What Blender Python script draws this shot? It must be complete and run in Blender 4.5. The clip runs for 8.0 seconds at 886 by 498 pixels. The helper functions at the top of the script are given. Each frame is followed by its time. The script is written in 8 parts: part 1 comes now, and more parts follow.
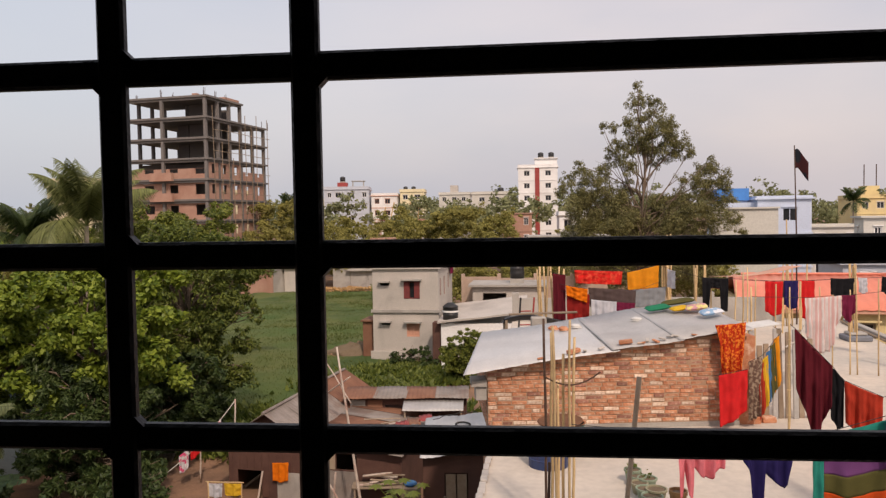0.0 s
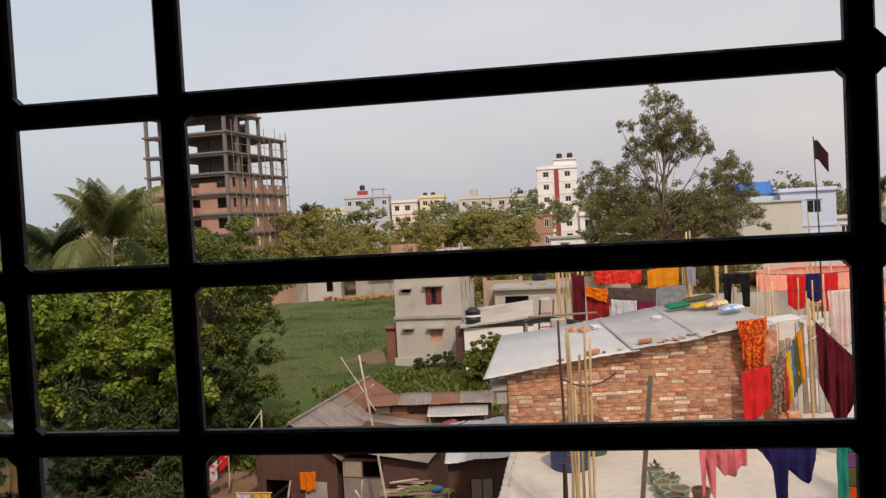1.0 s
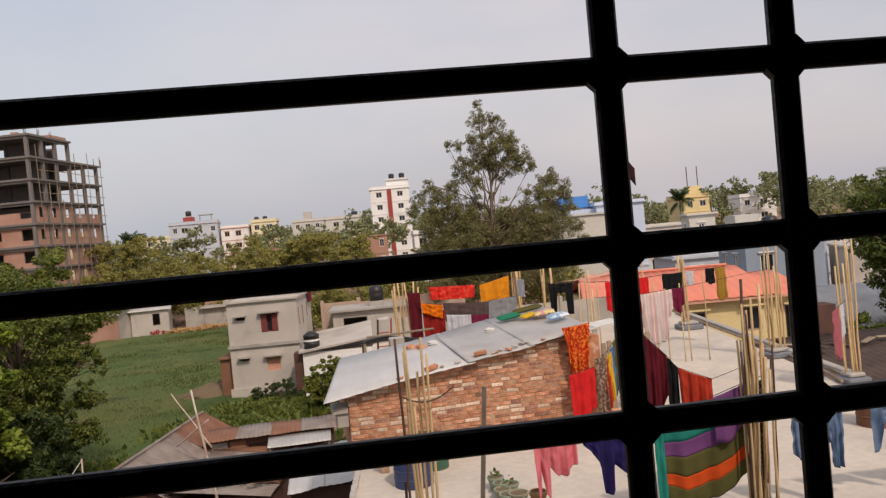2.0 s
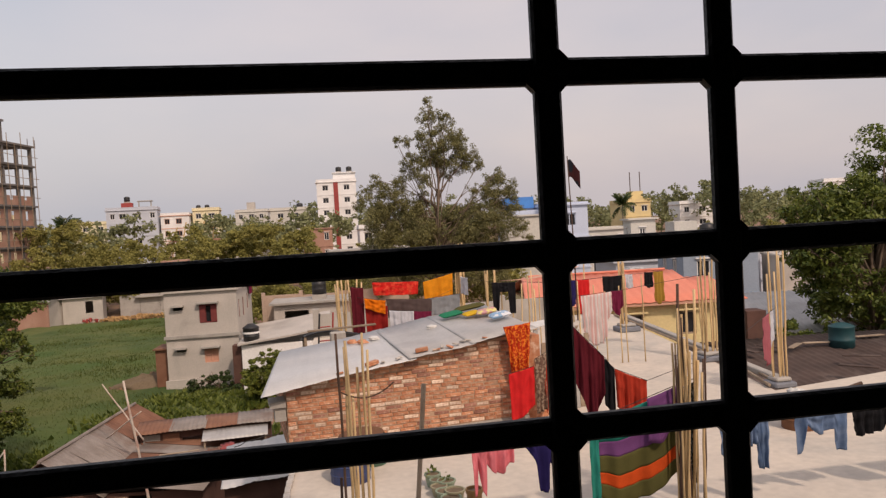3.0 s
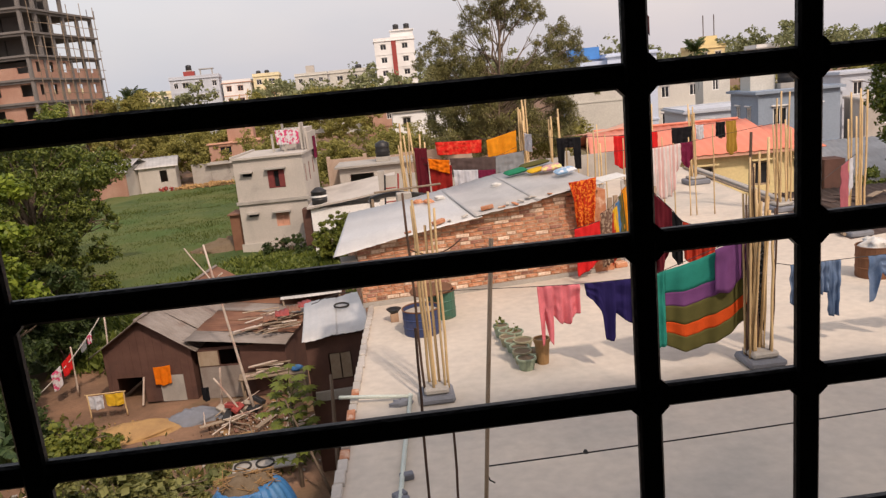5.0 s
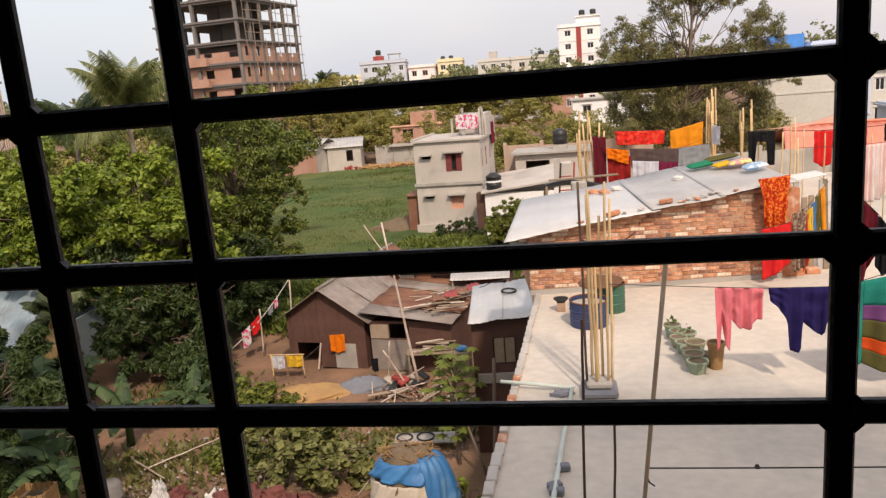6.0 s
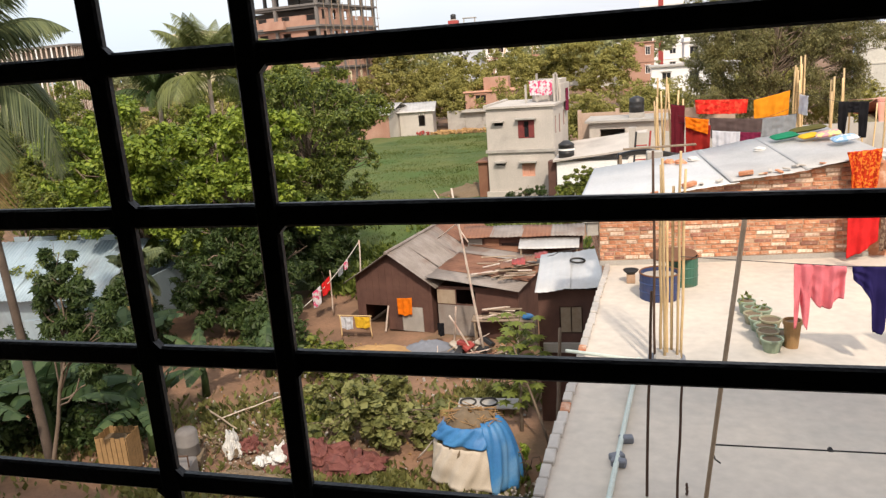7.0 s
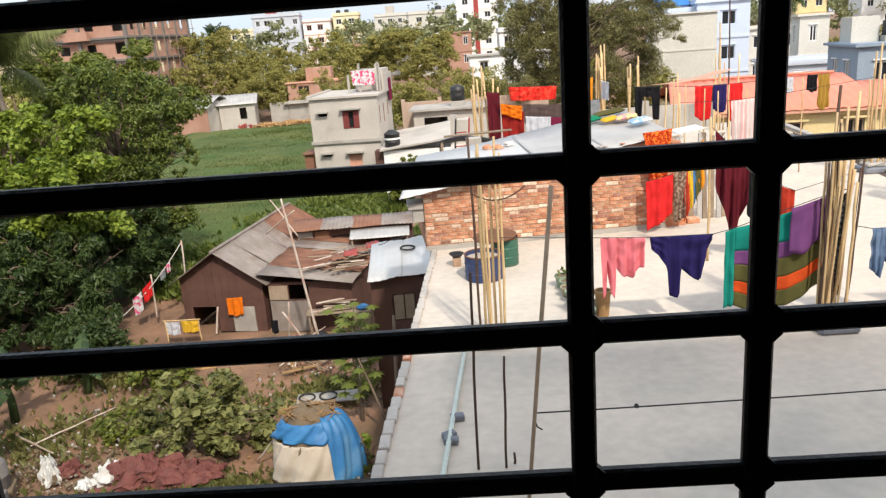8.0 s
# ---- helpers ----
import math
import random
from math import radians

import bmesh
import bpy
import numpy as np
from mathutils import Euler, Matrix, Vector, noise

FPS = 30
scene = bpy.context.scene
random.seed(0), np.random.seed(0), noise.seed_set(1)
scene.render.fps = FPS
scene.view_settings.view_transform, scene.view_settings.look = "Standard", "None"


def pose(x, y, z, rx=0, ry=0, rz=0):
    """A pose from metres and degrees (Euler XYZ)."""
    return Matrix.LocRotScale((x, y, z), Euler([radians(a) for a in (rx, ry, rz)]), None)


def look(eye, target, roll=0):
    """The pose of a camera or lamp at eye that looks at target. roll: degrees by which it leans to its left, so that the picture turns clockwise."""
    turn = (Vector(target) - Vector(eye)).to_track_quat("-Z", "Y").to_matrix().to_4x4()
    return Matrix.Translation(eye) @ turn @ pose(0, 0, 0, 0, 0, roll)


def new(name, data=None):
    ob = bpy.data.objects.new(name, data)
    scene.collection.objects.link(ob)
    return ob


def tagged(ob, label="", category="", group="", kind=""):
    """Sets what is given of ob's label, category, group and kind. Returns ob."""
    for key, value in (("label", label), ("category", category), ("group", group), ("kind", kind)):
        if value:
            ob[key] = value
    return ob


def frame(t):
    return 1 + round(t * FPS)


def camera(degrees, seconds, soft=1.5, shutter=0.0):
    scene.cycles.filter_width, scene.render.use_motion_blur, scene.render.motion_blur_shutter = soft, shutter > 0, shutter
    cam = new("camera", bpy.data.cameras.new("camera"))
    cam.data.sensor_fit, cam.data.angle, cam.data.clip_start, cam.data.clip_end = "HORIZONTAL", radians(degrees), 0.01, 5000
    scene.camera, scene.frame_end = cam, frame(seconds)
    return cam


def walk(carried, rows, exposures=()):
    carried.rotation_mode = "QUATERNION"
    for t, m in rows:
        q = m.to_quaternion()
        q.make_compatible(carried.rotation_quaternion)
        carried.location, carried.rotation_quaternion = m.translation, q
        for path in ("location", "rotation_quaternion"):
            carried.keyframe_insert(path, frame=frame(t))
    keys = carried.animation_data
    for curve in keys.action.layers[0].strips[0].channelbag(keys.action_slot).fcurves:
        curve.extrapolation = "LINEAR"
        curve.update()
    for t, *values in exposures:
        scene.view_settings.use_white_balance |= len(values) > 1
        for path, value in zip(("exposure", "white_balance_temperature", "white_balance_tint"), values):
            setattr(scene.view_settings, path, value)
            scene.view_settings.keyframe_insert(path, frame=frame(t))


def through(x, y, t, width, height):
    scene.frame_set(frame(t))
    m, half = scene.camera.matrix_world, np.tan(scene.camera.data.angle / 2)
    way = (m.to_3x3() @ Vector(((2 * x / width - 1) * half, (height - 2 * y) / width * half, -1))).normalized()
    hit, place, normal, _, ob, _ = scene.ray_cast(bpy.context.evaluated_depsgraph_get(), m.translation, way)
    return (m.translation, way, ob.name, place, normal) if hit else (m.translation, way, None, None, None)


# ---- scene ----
cam = camera(61.41, 8.0, soft=1.35, shutter=0.0)
PATH = [
    (0, (0.1345, -0.4729, 9.8121), (-0.0654, 1.5154, 9.7302), -0.91),
    (0.5, (0.2064, -0.4931, 9.8181), (-0.0930, 1.4814, 9.7106), -1.54),
    (1, (0.2545, -0.5056, 9.8173), (-0.0033, 1.4766, 9.7507), -3.00),
    (1.5, (0.2762, -0.5031, 9.8127), (0.2883, 1.4964, 9.7681), -3.66),
    (2, (0.2927, -0.4964, 9.8112), (0.4736, 1.4949, 9.7683), -5.29),
    (2.2, (0.2877, -0.4864, 9.8268), (0.5300, 1.4981, 9.7729), -5.12),
    (3.3, (0.3071, -0.4847, 9.8057), (0.6425, 1.4856, 9.7323), -3.31),
    (3.5, (0.2824, -0.4881, 9.8030), (0.6173, 1.4798, 9.6789), -3.90),
    (4, (0.2718, -0.5065, 9.8002), (0.6451, 1.4470, 9.5893), -5.42),
    (4.2, (0.2741, -0.5181, 9.7878), (0.6029, 1.4344, 9.5058), -6.01),
    (5.3, (0.2799, -0.5247, 9.7975), (0.2249, 1.4300, 9.3780), -5.43),
    (5.5, (0.2790, -0.5144, 9.7986), (0.0712, 1.4328, 9.3921), -5.55),
    (6, (0.2759, -0.5245, 9.7906), (-0.0541, 1.4040, 9.3759), -4.67),
    (6.5, (0.2612, -0.5312, 9.7812), (-0.3225, 1.3414, 9.3905), -3.75),
    (7, (0.2798, -0.5159, 9.7750), (-0.2325, 1.3550, 9.2879), -4.17),
    (7.5, (0.3350, -0.4997, 9.7649), (0.0647, 1.4061, 9.2218), -4.63),
    (8, (0.3857, -0.4993, 9.7572), (0.3088, 1.4240, 9.2141), -4.33),
]
walk(cam, [(t, look(eye, target, roll)) for t, eye, target, roll in PATH],
     [(0, -0.11, 7000, 22), (1.5, -0.18, 6800, 15), (2, -0.22, 6800, 19), (3.3, -0.25, 7150, 23), (4, -0.2, 7100, 22), (5.5, 0.19, 7000, 20), (6.5, 0.43, 6850, 16), (7, 0.62, 6650, 13), (7.5, 0.66, 6400, 11), (8, 0.62, 6250, 10)])

# ---- daylight: hazy sky and a warm sun from behind the building ----
SUN_TO = Vector((-0.36, 0.93, -1.02)).normalized()
world = bpy.data.worlds.new("hazy_sky")
scene.world = world
world.use_nodes = True
wn, wl = world.node_tree.nodes, world.node_tree.links
wn.clear()
sky = wn.new("ShaderNodeTexSky")
sky.sky_type, sky.sun_disc = "NISHITA", False
sky.sun_elevation, sky.sun_rotation = math.asin(-SUN_TO.z), math.atan2(-SUN_TO.x, -SUN_TO.y)
sky.air_density, sky.dust_density, sky.ozone_density = 1.6, 6.0, 1.0
coord = wn.new("ShaderNodeTexCoord")
stretch = wn.new("ShaderNodeMapping")
stretch.inputs["Scale"].default_value = (1.0, 1.0, 2.6)
clouds = wn.new("ShaderNodeTexNoise")
clouds.inputs["Scale"].default_value, clouds.inputs["Detail"].default_value = 2.2, 5.0
ramp = wn.new("ShaderNodeValToRGB")
ramp.color_ramp.elements[0].position, ramp.color_ramp.elements[0].color = 0.35, (4.5, 4.8, 5.3, 1)
ramp.color_ramp.elements[1].position, ramp.color_ramp.elements[1].color = 0.7, (5.75, 5.62, 5.65, 1)
veil = wn.new("ShaderNodeMix")
veil.data_type = "RGBA"
veil.inputs[0].default_value = 0.72
back = wn.new("ShaderNodeBackground")
back.inputs["Strength"].default_value = 0.158
world_out = wn.new("ShaderNodeOutputWorld")
wl.new(coord.outputs["Generated"], stretch.inputs["Vector"])
wl.new(stretch.outputs["Vector"], clouds.inputs["Vector"])
wl.new(clouds.outputs["Fac"], ramp.inputs["Fac"])
wl.new(sky.outputs["Color"], veil.inputs[6])
# bluer towards the left, warm haze towards the right
side = wn.new("ShaderNodeSeparateXYZ")
wl.new(coord.outputs["Generated"], side.inputs["Vector"])
across = wn.new("ShaderNodeMapRange")
across.inputs["From Min"].default_value, across.inputs["From Max"].default_value = -0.55, 0.1
across.inputs["To Min"].default_value, across.inputs["To Max"].default_value = 0.75, 0.0
wl.new(side.outputs["X"], across.inputs["Value"])
bluer = wn.new("ShaderNodeMix")
bluer.data_type = "RGBA"
bluer.inputs[7].default_value = (4.3, 5.2, 5.9, 1)
wl.new(across.outputs["Result"], bluer.inputs[0])
wl.new(ramp.outputs["Color"], bluer.inputs[6])
wl.new(bluer.outputs[2], veil.inputs[7])
wl.new(veil.outputs[2], back.inputs["Color"])
wl.new(back.outputs["Background"], world_out.inputs["Surface"])

sun_data = bpy.data.lights.new("sun", "SUN")
sun_data.energy, sun_data.angle, sun_data.color = 2.35, radians(2.5), (1.0, 0.9, 0.76)
sun = new("sun", sun_data)
sun.matrix_world = look((0, 0, 60), Vector((0, 0, 60)) + SUN_TO)

# ---- materials ----
def mat(name, col, col2=None, rough=0.8, metal=0.0, scale=3.0, fine=40.0, bump=0.15, stain=None, stain_amount=0.5, per=0.0, spec=0.4, wave=None, dist=0.01):
    """A surface with variation at two scales: col to col2 in broad patches, fine grain, stains, and fine relief.
    per: how far pieces differ from one another; wave: (axis, ridges per metre) for corrugation."""
    m = bpy.data.materials.new(name)
    m.use_nodes = True
    n, l = m.node_tree.nodes, m.node_tree.links
    bsdf = n["Principled BSDF"]
    bsdf.inputs["Roughness"].default_value, bsdf.inputs["Metallic"].default_value = rough, metal
    bsdf.inputs["Specular IOR Level"].default_value = spec
    tc = n.new("ShaderNodeTexCoord")
    big = n.new("ShaderNodeTexNoise")
    big.inputs["Scale"].default_value, big.inputs["Detail"].default_value, big.inputs["Roughness"].default_value = scale, 6, 0.62
    small = n.new("ShaderNodeTexNoise")
    small.inputs["Scale"].default_value, small.inputs["Detail"].default_value = fine, 3
    l.new(tc.outputs["Object"], big.inputs["Vector"])
    l.new(tc.outputs["Object"], small.inputs["Vector"])
    col2 = col2 or tuple(c * 0.75 for c in col)
    mix = n.new("ShaderNodeMix")
    mix.data_type = "RGBA"
    mix.inputs[6].default_value, mix.inputs[7].default_value = (*col, 1), (*col2, 1)
    spread = n.new("ShaderNodeMapRange")
    spread.inputs["From Min"].default_value, spread.inputs["From Max"].default_value = 0.32, 0.68
    l.new(big.outputs["Fac"], spread.inputs["Value"])
    l.new(spread.outputs["Result"], mix.inputs[0])
    out = mix.outputs[2]
    if stain:
        spots = n.new("ShaderNodeTexNoise")
        spots.inputs["Scale"].default_value, spots.inputs["Detail"].default_value, spots.inputs["Distortion"].default_value = scale * 0.6, 8, 0.6
        l.new(tc.outputs["Object"], spots.inputs["Vector"])
        edge = n.new("ShaderNodeMapRange")
        edge.inputs["From Min"].default_value, edge.inputs["From Max"].default_value = 0.52, 0.68
        edge.inputs["To Max"].default_value = stain_amount
        l.new(spots.outputs["Fac"], edge.inputs["Value"])
        over = n.new("ShaderNodeMix")
        over.data_type = "RGBA"
        over.inputs[7].default_value = (*stain, 1)
        l.new(edge.outputs["Result"], over.inputs[0])
        l.new(out, over.inputs[6])
        out = over.outputs[2]
    grain = n.new("ShaderNodeHueSaturation")
    shade = n.new("ShaderNodeMapRange")
    shade.inputs["To Min"].default_value, shade.inputs["To Max"].default_value = 0.82, 1.18
    l.new(small.outputs["Fac"], shade.inputs["Value"])
    l.new(out, grain.inputs["Color"])
    if per:
        info = n.new("ShaderNodeObjectInfo")
        each = n.new("ShaderNodeMapRange")
        each.inputs["To Min"].default_value, each.inputs["To Max"].default_value = 1 - per, 1 + per
        l.new(info.outputs["Random"], each.inputs["Value"])
        both = n.new("ShaderNodeMath")
        both.operation = "MULTIPLY"
        l.new(shade.outputs["Result"], both.inputs[0])
        l.new(each.outputs["Result"], both.inputs[1])
        l.new(both.outputs["Value"], grain.inputs["Value"])
    else:
        l.new(shade.outputs["Result"], grain.inputs["Value"])
    l.new(grain.outputs["Color"], bsdf.inputs["Base Color"])
    relief = n.new("ShaderNodeBump")
    relief.inputs["Strength"].default_value, relief.inputs["Distance"].default_value = bump, dist
    l.new(small.outputs["Fac"], relief.inputs["Height"])
    l.new(relief.outputs["Normal"], bsdf.inputs["Normal"])
    return m


def leaf_mat(name, dark, light, through=0.35, rough=0.5):
    """Leaves that differ one by one between dark and light and let some light through."""
    m = bpy.data.materials.new(name)
    m.use_nodes = True
    n, l = m.node_tree.nodes, m.node_tree.links
    bsdf, out = n["Principled BSDF"], n["Material Output"]
    bsdf.inputs["Roughness"].default_value = rough
    bsdf.inputs["Specular IOR Level"].default_value = 0.3
    geo = n.new("ShaderNodeNewGeometry")
    tc = n.new("ShaderNodeTexCoord")
    broad = n.new("ShaderNodeTexNoise")
    broad.inputs["Scale"].default_value = 0.7
    l.new(tc.outputs["Object"], broad.inputs["Vector"])
    add = n.new("ShaderNodeMath")
    add.operation = "ADD"
    l.new(geo.outputs["Random Per Island"], add.inputs[0])
    l.new(broad.outputs["Fac"], add.inputs[1])
    ramp = n.new("ShaderNodeMapRange")
    ramp.inputs["From Min"].default_value, ramp.inputs["From Max"].default_value = 0.35, 1.5
    l.new(add.outputs["Value"], ramp.inputs["Value"])
    mix = n.new("ShaderNodeMix")
    mix.data_type = "RGBA"
    mix.inputs[6].default_value, mix.inputs[7].default_value = (*dark, 1), (*light, 1)
    l.new(ramp.outputs["Result"], mix.inputs[0])
    l.new(mix.outputs[2], bsdf.inputs["Base Color"])
    glow = n.new("ShaderNodeBsdfTranslucent")
    l.new(mix.outputs[2], glow.inputs["Color"])
    blend = n.new("ShaderNodeMixShader")
    blend.inputs["Fac"].default_value = through
    l.new(bsdf.outputs["BSDF"], blend.inputs[1])
    l.new(glow.outputs["BSDF"], blend.inputs[2])
    l.new(blend.outputs["Shader"], out.inputs["Surface"])
    return m


M_IRON = mat("black_iron_paint", (0.008, 0.008, 0.009), (0.012, 0.012, 0.013), 0.5, 0.0, 12, 160, 0.2, spec=0.35)
M_ROOMWALL = mat("room_plaster", (0.32, 0.3, 0.26), (0.26, 0.24, 0.2), 0.9, 0, 2, 60)
M_ROOMFLOOR = mat("room_floor", (0.2, 0.17, 0.14), (0.14, 0.12, 0.1), 0.5, 0, 2, 60)
M_PLASTER = mat("outer_plaster", (0.5, 0.47, 0.42), (0.4, 0.38, 0.34), 0.9, 0, 1, 40)
M_ROOF = mat("roof_screed", (0.6, 0.525, 0.435), (0.51, 0.455, 0.39), 0.92, 0, 0.7, 7, 0.12, stain=(0.36, 0.345, 0.31), stain_amount=0.55)
M_CEMENT = mat("bare_cement", (0.42, 0.39, 0.35), (0.33, 0.31, 0.28), 0.92, 0, 1.2, 30, 0.3, stain=(0.22, 0.2, 0.18), stain_amount=0.5)
M_CEMENT_LIGHT = mat("cement_render", (0.51, 0.465, 0.415), (0.42, 0.385, 0.345), 0.92, 0, 0.5, 12, 0.2, stain=(0.28, 0.255, 0.23), stain_amount=0.6)
M_BRICK = mat("clay_brick", (0.42, 0.15, 0.07), (0.52, 0.25, 0.14), 0.9, 0, 9, 60, 0.7, stain=(0.72, 0.55, 0.42), stain_amount=0.8, per=0.2)
M_BRICK_PALE = mat("bleached_brick", (0.78, 0.66, 0.54), (0.62, 0.42, 0.3), 0.9, 0, 16, 60, 0.6, stain=(0.42, 0.2, 0.12), stain_amount=0.7, per=0.2)
M_BRICK_DARK = mat("burnt_brick", (0.24, 0.1, 0.07), (0.33, 0.16, 0.11), 0.9, 0, 14, 60, 0.6, stain=(0.5, 0.36, 0.28), stain_amount=0.6, per=0.3)
M_MORTAR = mat("lime_mortar", (0.48, 0.32, 0.215), (0.32, 0.2, 0.13), 0.95, 0, 6, 60, 0.4)
M_TIN = mat("grey_tin_sheet", (0.49, 0.475, 0.455), (0.37, 0.36, 0.345), 0.5, 0.25, 1.2, 30, 0.08, stain=(0.3, 0.27, 0.25), stain_amount=0.35)
M_TIN_BRIGHT = mat("bright_tin_sheet", (0.61, 0.6, 0.58), (0.5, 0.49, 0.475), 0.42, 0.3, 0.9, 30, 0.08, stain=(0.4, 0.38, 0.36), stain_amount=0.35)
M_TIN_BROWN = mat("weathered_tin_sheet", (0.2, 0.165, 0.14), (0.3, 0.26, 0.23), 0.75, 0.1, 1.3, 30, 0.15, stain=(0.16, 0.09, 0.06), stain_amount=0.6)
M_TIN_BLUE = mat("bluish_tin_sheet", (0.34, 0.42, 0.46), (0.25, 0.32, 0.36), 0.5, 0.2, 0.9, 30, 0.08, stain=(0.2, 0.2, 0.2), stain_amount=0.5)
M_TIN_OLD = mat("blackened_tin_sheet", (0.05, 0.033, 0.027), (0.09, 0.058, 0.047), 0.9, 0.05, 1.3, 30, 0.2, stain=(0.16, 0.12, 0.1), stain_amount=0.5)
M_TIN_RUST = mat("rusted_tin_sheet", (0.2, 0.09, 0.055), (0.26, 0.13, 0.08), 0.85, 0.1, 1.1, 30, 0.2, stain=(0.1, 0.05, 0.035), stain_amount=0.6)
M_TIN_WALL = mat("dark_tin_wall", (0.085, 0.04, 0.03), (0.125, 0.062, 0.046), 0.85, 0.05, 1.5, 30, 0.2, stain=(0.06, 0.035, 0.03), stain_amount=0.5)
M_WOOD = mat("grey_wood", (0.25, 0.18, 0.12), (0.33, 0.26, 0.19), 0.85, 0, 4, 60, 0.3, per=0.25)
M_BAMBOO = mat("pale_bamboo", (0.62, 0.45, 0.24), (0.5, 0.34, 0.17), 0.6, 0, 5, 60, 0.15, per=0.2)
M_BAMBOO_WHITE = mat("bleached_bamboo", (0.6, 0.52, 0.44), (0.5, 0.4, 0.33), 0.7, 0, 5, 60, 0.15, stain=(0.35, 0.1, 0.07), stain_amount=0.5)
M_REBAR = mat("rusty_rebar", (0.075, 0.045, 0.032), (0.11, 0.065, 0.045), 0.8, 0.2, 8, 120, 0.3)
M_GROUND = mat("trodden_earth", (0.29, 0.165, 0.1), (0.16, 0.095, 0.06), 0.95, 0, 0.6, 9, 0.6, stain=(0.12, 0.1, 0.05), stain_amount=0.6, dist=0.04)
M_GRASS = mat("field_grass", (0.048, 0.094, 0.016), (0.115, 0.122, 0.033), 0.95, 0, 0.13, 2.2, 0.4, stain=(0.028, 0.062, 0.011), stain_amount=0.9, dist=0.08)
M_LEAF_BRIGHT = leaf_mat("bright_leaves", (0.058, 0.11, 0.012), (0.28, 0.345, 0.045))
M_LEAF_MID = leaf_mat("green_leaves", (0.055, 0.085, 0.014), (0.24, 0.262, 0.048))
M_LEAF_SHRUB = leaf_mat("pale_shrub_leaves", (0.08, 0.095, 0.025), (0.33, 0.33, 0.12))
M_LEAF_DEEP = leaf_mat("deep_green_leaves", (0.034, 0.064, 0.012), (0.19, 0.225, 0.045))
# Belt leaves: dark end lifted, so aerial haze is put into the colour.
M_LEAF_BELT = leaf_mat("haze_tinted_green_leaves", (0.185, 0.178, 0.05), (0.37, 0.335, 0.1), 0.4, 0.85)
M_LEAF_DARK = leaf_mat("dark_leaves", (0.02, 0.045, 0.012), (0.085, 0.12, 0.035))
M_LEAF_OLIVE = leaf_mat("olive_leaves", (0.095, 0.1, 0.043), (0.28, 0.255, 0.1))
# Pale greyed greens: the distance haze is put into these leaf colours.
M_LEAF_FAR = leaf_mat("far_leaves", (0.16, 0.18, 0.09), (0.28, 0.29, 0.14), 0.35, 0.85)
M_LEAF_PALM = leaf_mat("palm_leaves", (0.06, 0.085, 0.03), (0.27, 0.29, 0.1))
M_LEAF_GREYPALM = leaf_mat("grey_green_palm_leaves", (0.045, 0.07, 0.035), (0.2, 0.23, 0.1))
M_LEAF_BANANA = leaf_mat("banana_leaves", (0.025, 0.055, 0.02), (0.1, 0.15, 0.055))
M_GRASSBLADE = leaf_mat("grass_blades", (0.04, 0.078, 0.012), (0.13, 0.148, 0.036))
M_WEED = leaf_mat("olive_weeds", (0.075, 0.085, 0.022), (0.22, 0.21, 0.07))
M_DRY = leaf_mat("dry_leaves", (0.16, 0.1, 0.04), (0.4, 0.28, 0.12))
M_BARK = mat("tree_bark", (0.14, 0.1, 0.07), (0.2, 0.15, 0.11), 0.95, 0, 3, 30, 0.6)
M_BARK_DARK = mat("dark_palm_bark", (0.075, 0.055, 0.042), (0.12, 0.09, 0.07), 0.95, 0, 3, 30, 0.6)
M_BARK_PALE = mat("palm_bark", (0.22, 0.18, 0.14), (0.3, 0.25, 0.2), 0.95, 0, 3, 30, 0.5)
M_RAWBRICK = mat("far_brickwork", (0.37, 0.2, 0.145), (0.44, 0.27, 0.2), 0.95, 0, 0.5, 8, 0.2, stain=(0.33, 0.17, 0.12), stain_amount=0.5)
M_RAWCONC = mat("raw_concrete", (0.2, 0.18, 0.165), (0.15, 0.14, 0.135), 0.95, 0, 0.4, 8, 0.2, stain=(0.16, 0.14, 0.12), stain_amount=0.5)
M_WHITEWALL = mat("white_house_paint", (0.82, 0.81, 0.79), (0.74, 0.73, 0.71), 0.85, 0, 0.3, 8, 0.1, stain=(0.5, 0.48, 0.46), stain_amount=0.35)
M_GREYWALL = mat("pale_grey_paint", (0.5, 0.53, 0.58), (0.44, 0.47, 0.52), 0.85, 0, 0.3, 8, 0.1)
M_PALEWALL = mat("pale_stone_paint", (0.6, 0.58, 0.52), (0.53, 0.51, 0.46), 0.88, 0, 0.3, 8, 0.1, stain=(0.4, 0.38, 0.34), stain_amount=0.4)
M_YELLOWWALL = mat("cream_yellow_paint", (0.74, 0.6, 0.3), (0.66, 0.52, 0.27), 0.85, 0, 0.4, 8, 0.1, stain=(0.5, 0.42, 0.28), stain_amount=0.3)
M_PALEYELLOW = mat("pale_yellow_paint", (0.72, 0.64, 0.42), (0.65, 0.57, 0.38), 0.85, 0, 0.3, 8, 0.1)
M_STEELBLUE = mat("blue_grey_paint", (0.3, 0.36, 0.44), (0.25, 0.31, 0.38), 0.85, 0, 0.3, 8, 0.1, stain=(0.2, 0.23, 0.27), stain_amount=0.35)
M_BLUEWALL = mat("pale_blue_paint", (0.56, 0.63, 0.76), (0.5, 0.57, 0.7), 0.85, 0, 0.3, 8, 0.1)
M_SALMON = mat("salmon_roof_paint", (0.7, 0.235, 0.15), (0.64, 0.2, 0.13), 0.7, 0.0, 0.5, 20, 0.1, stain=(0.72, 0.38, 0.28), stain_amount=0.5)
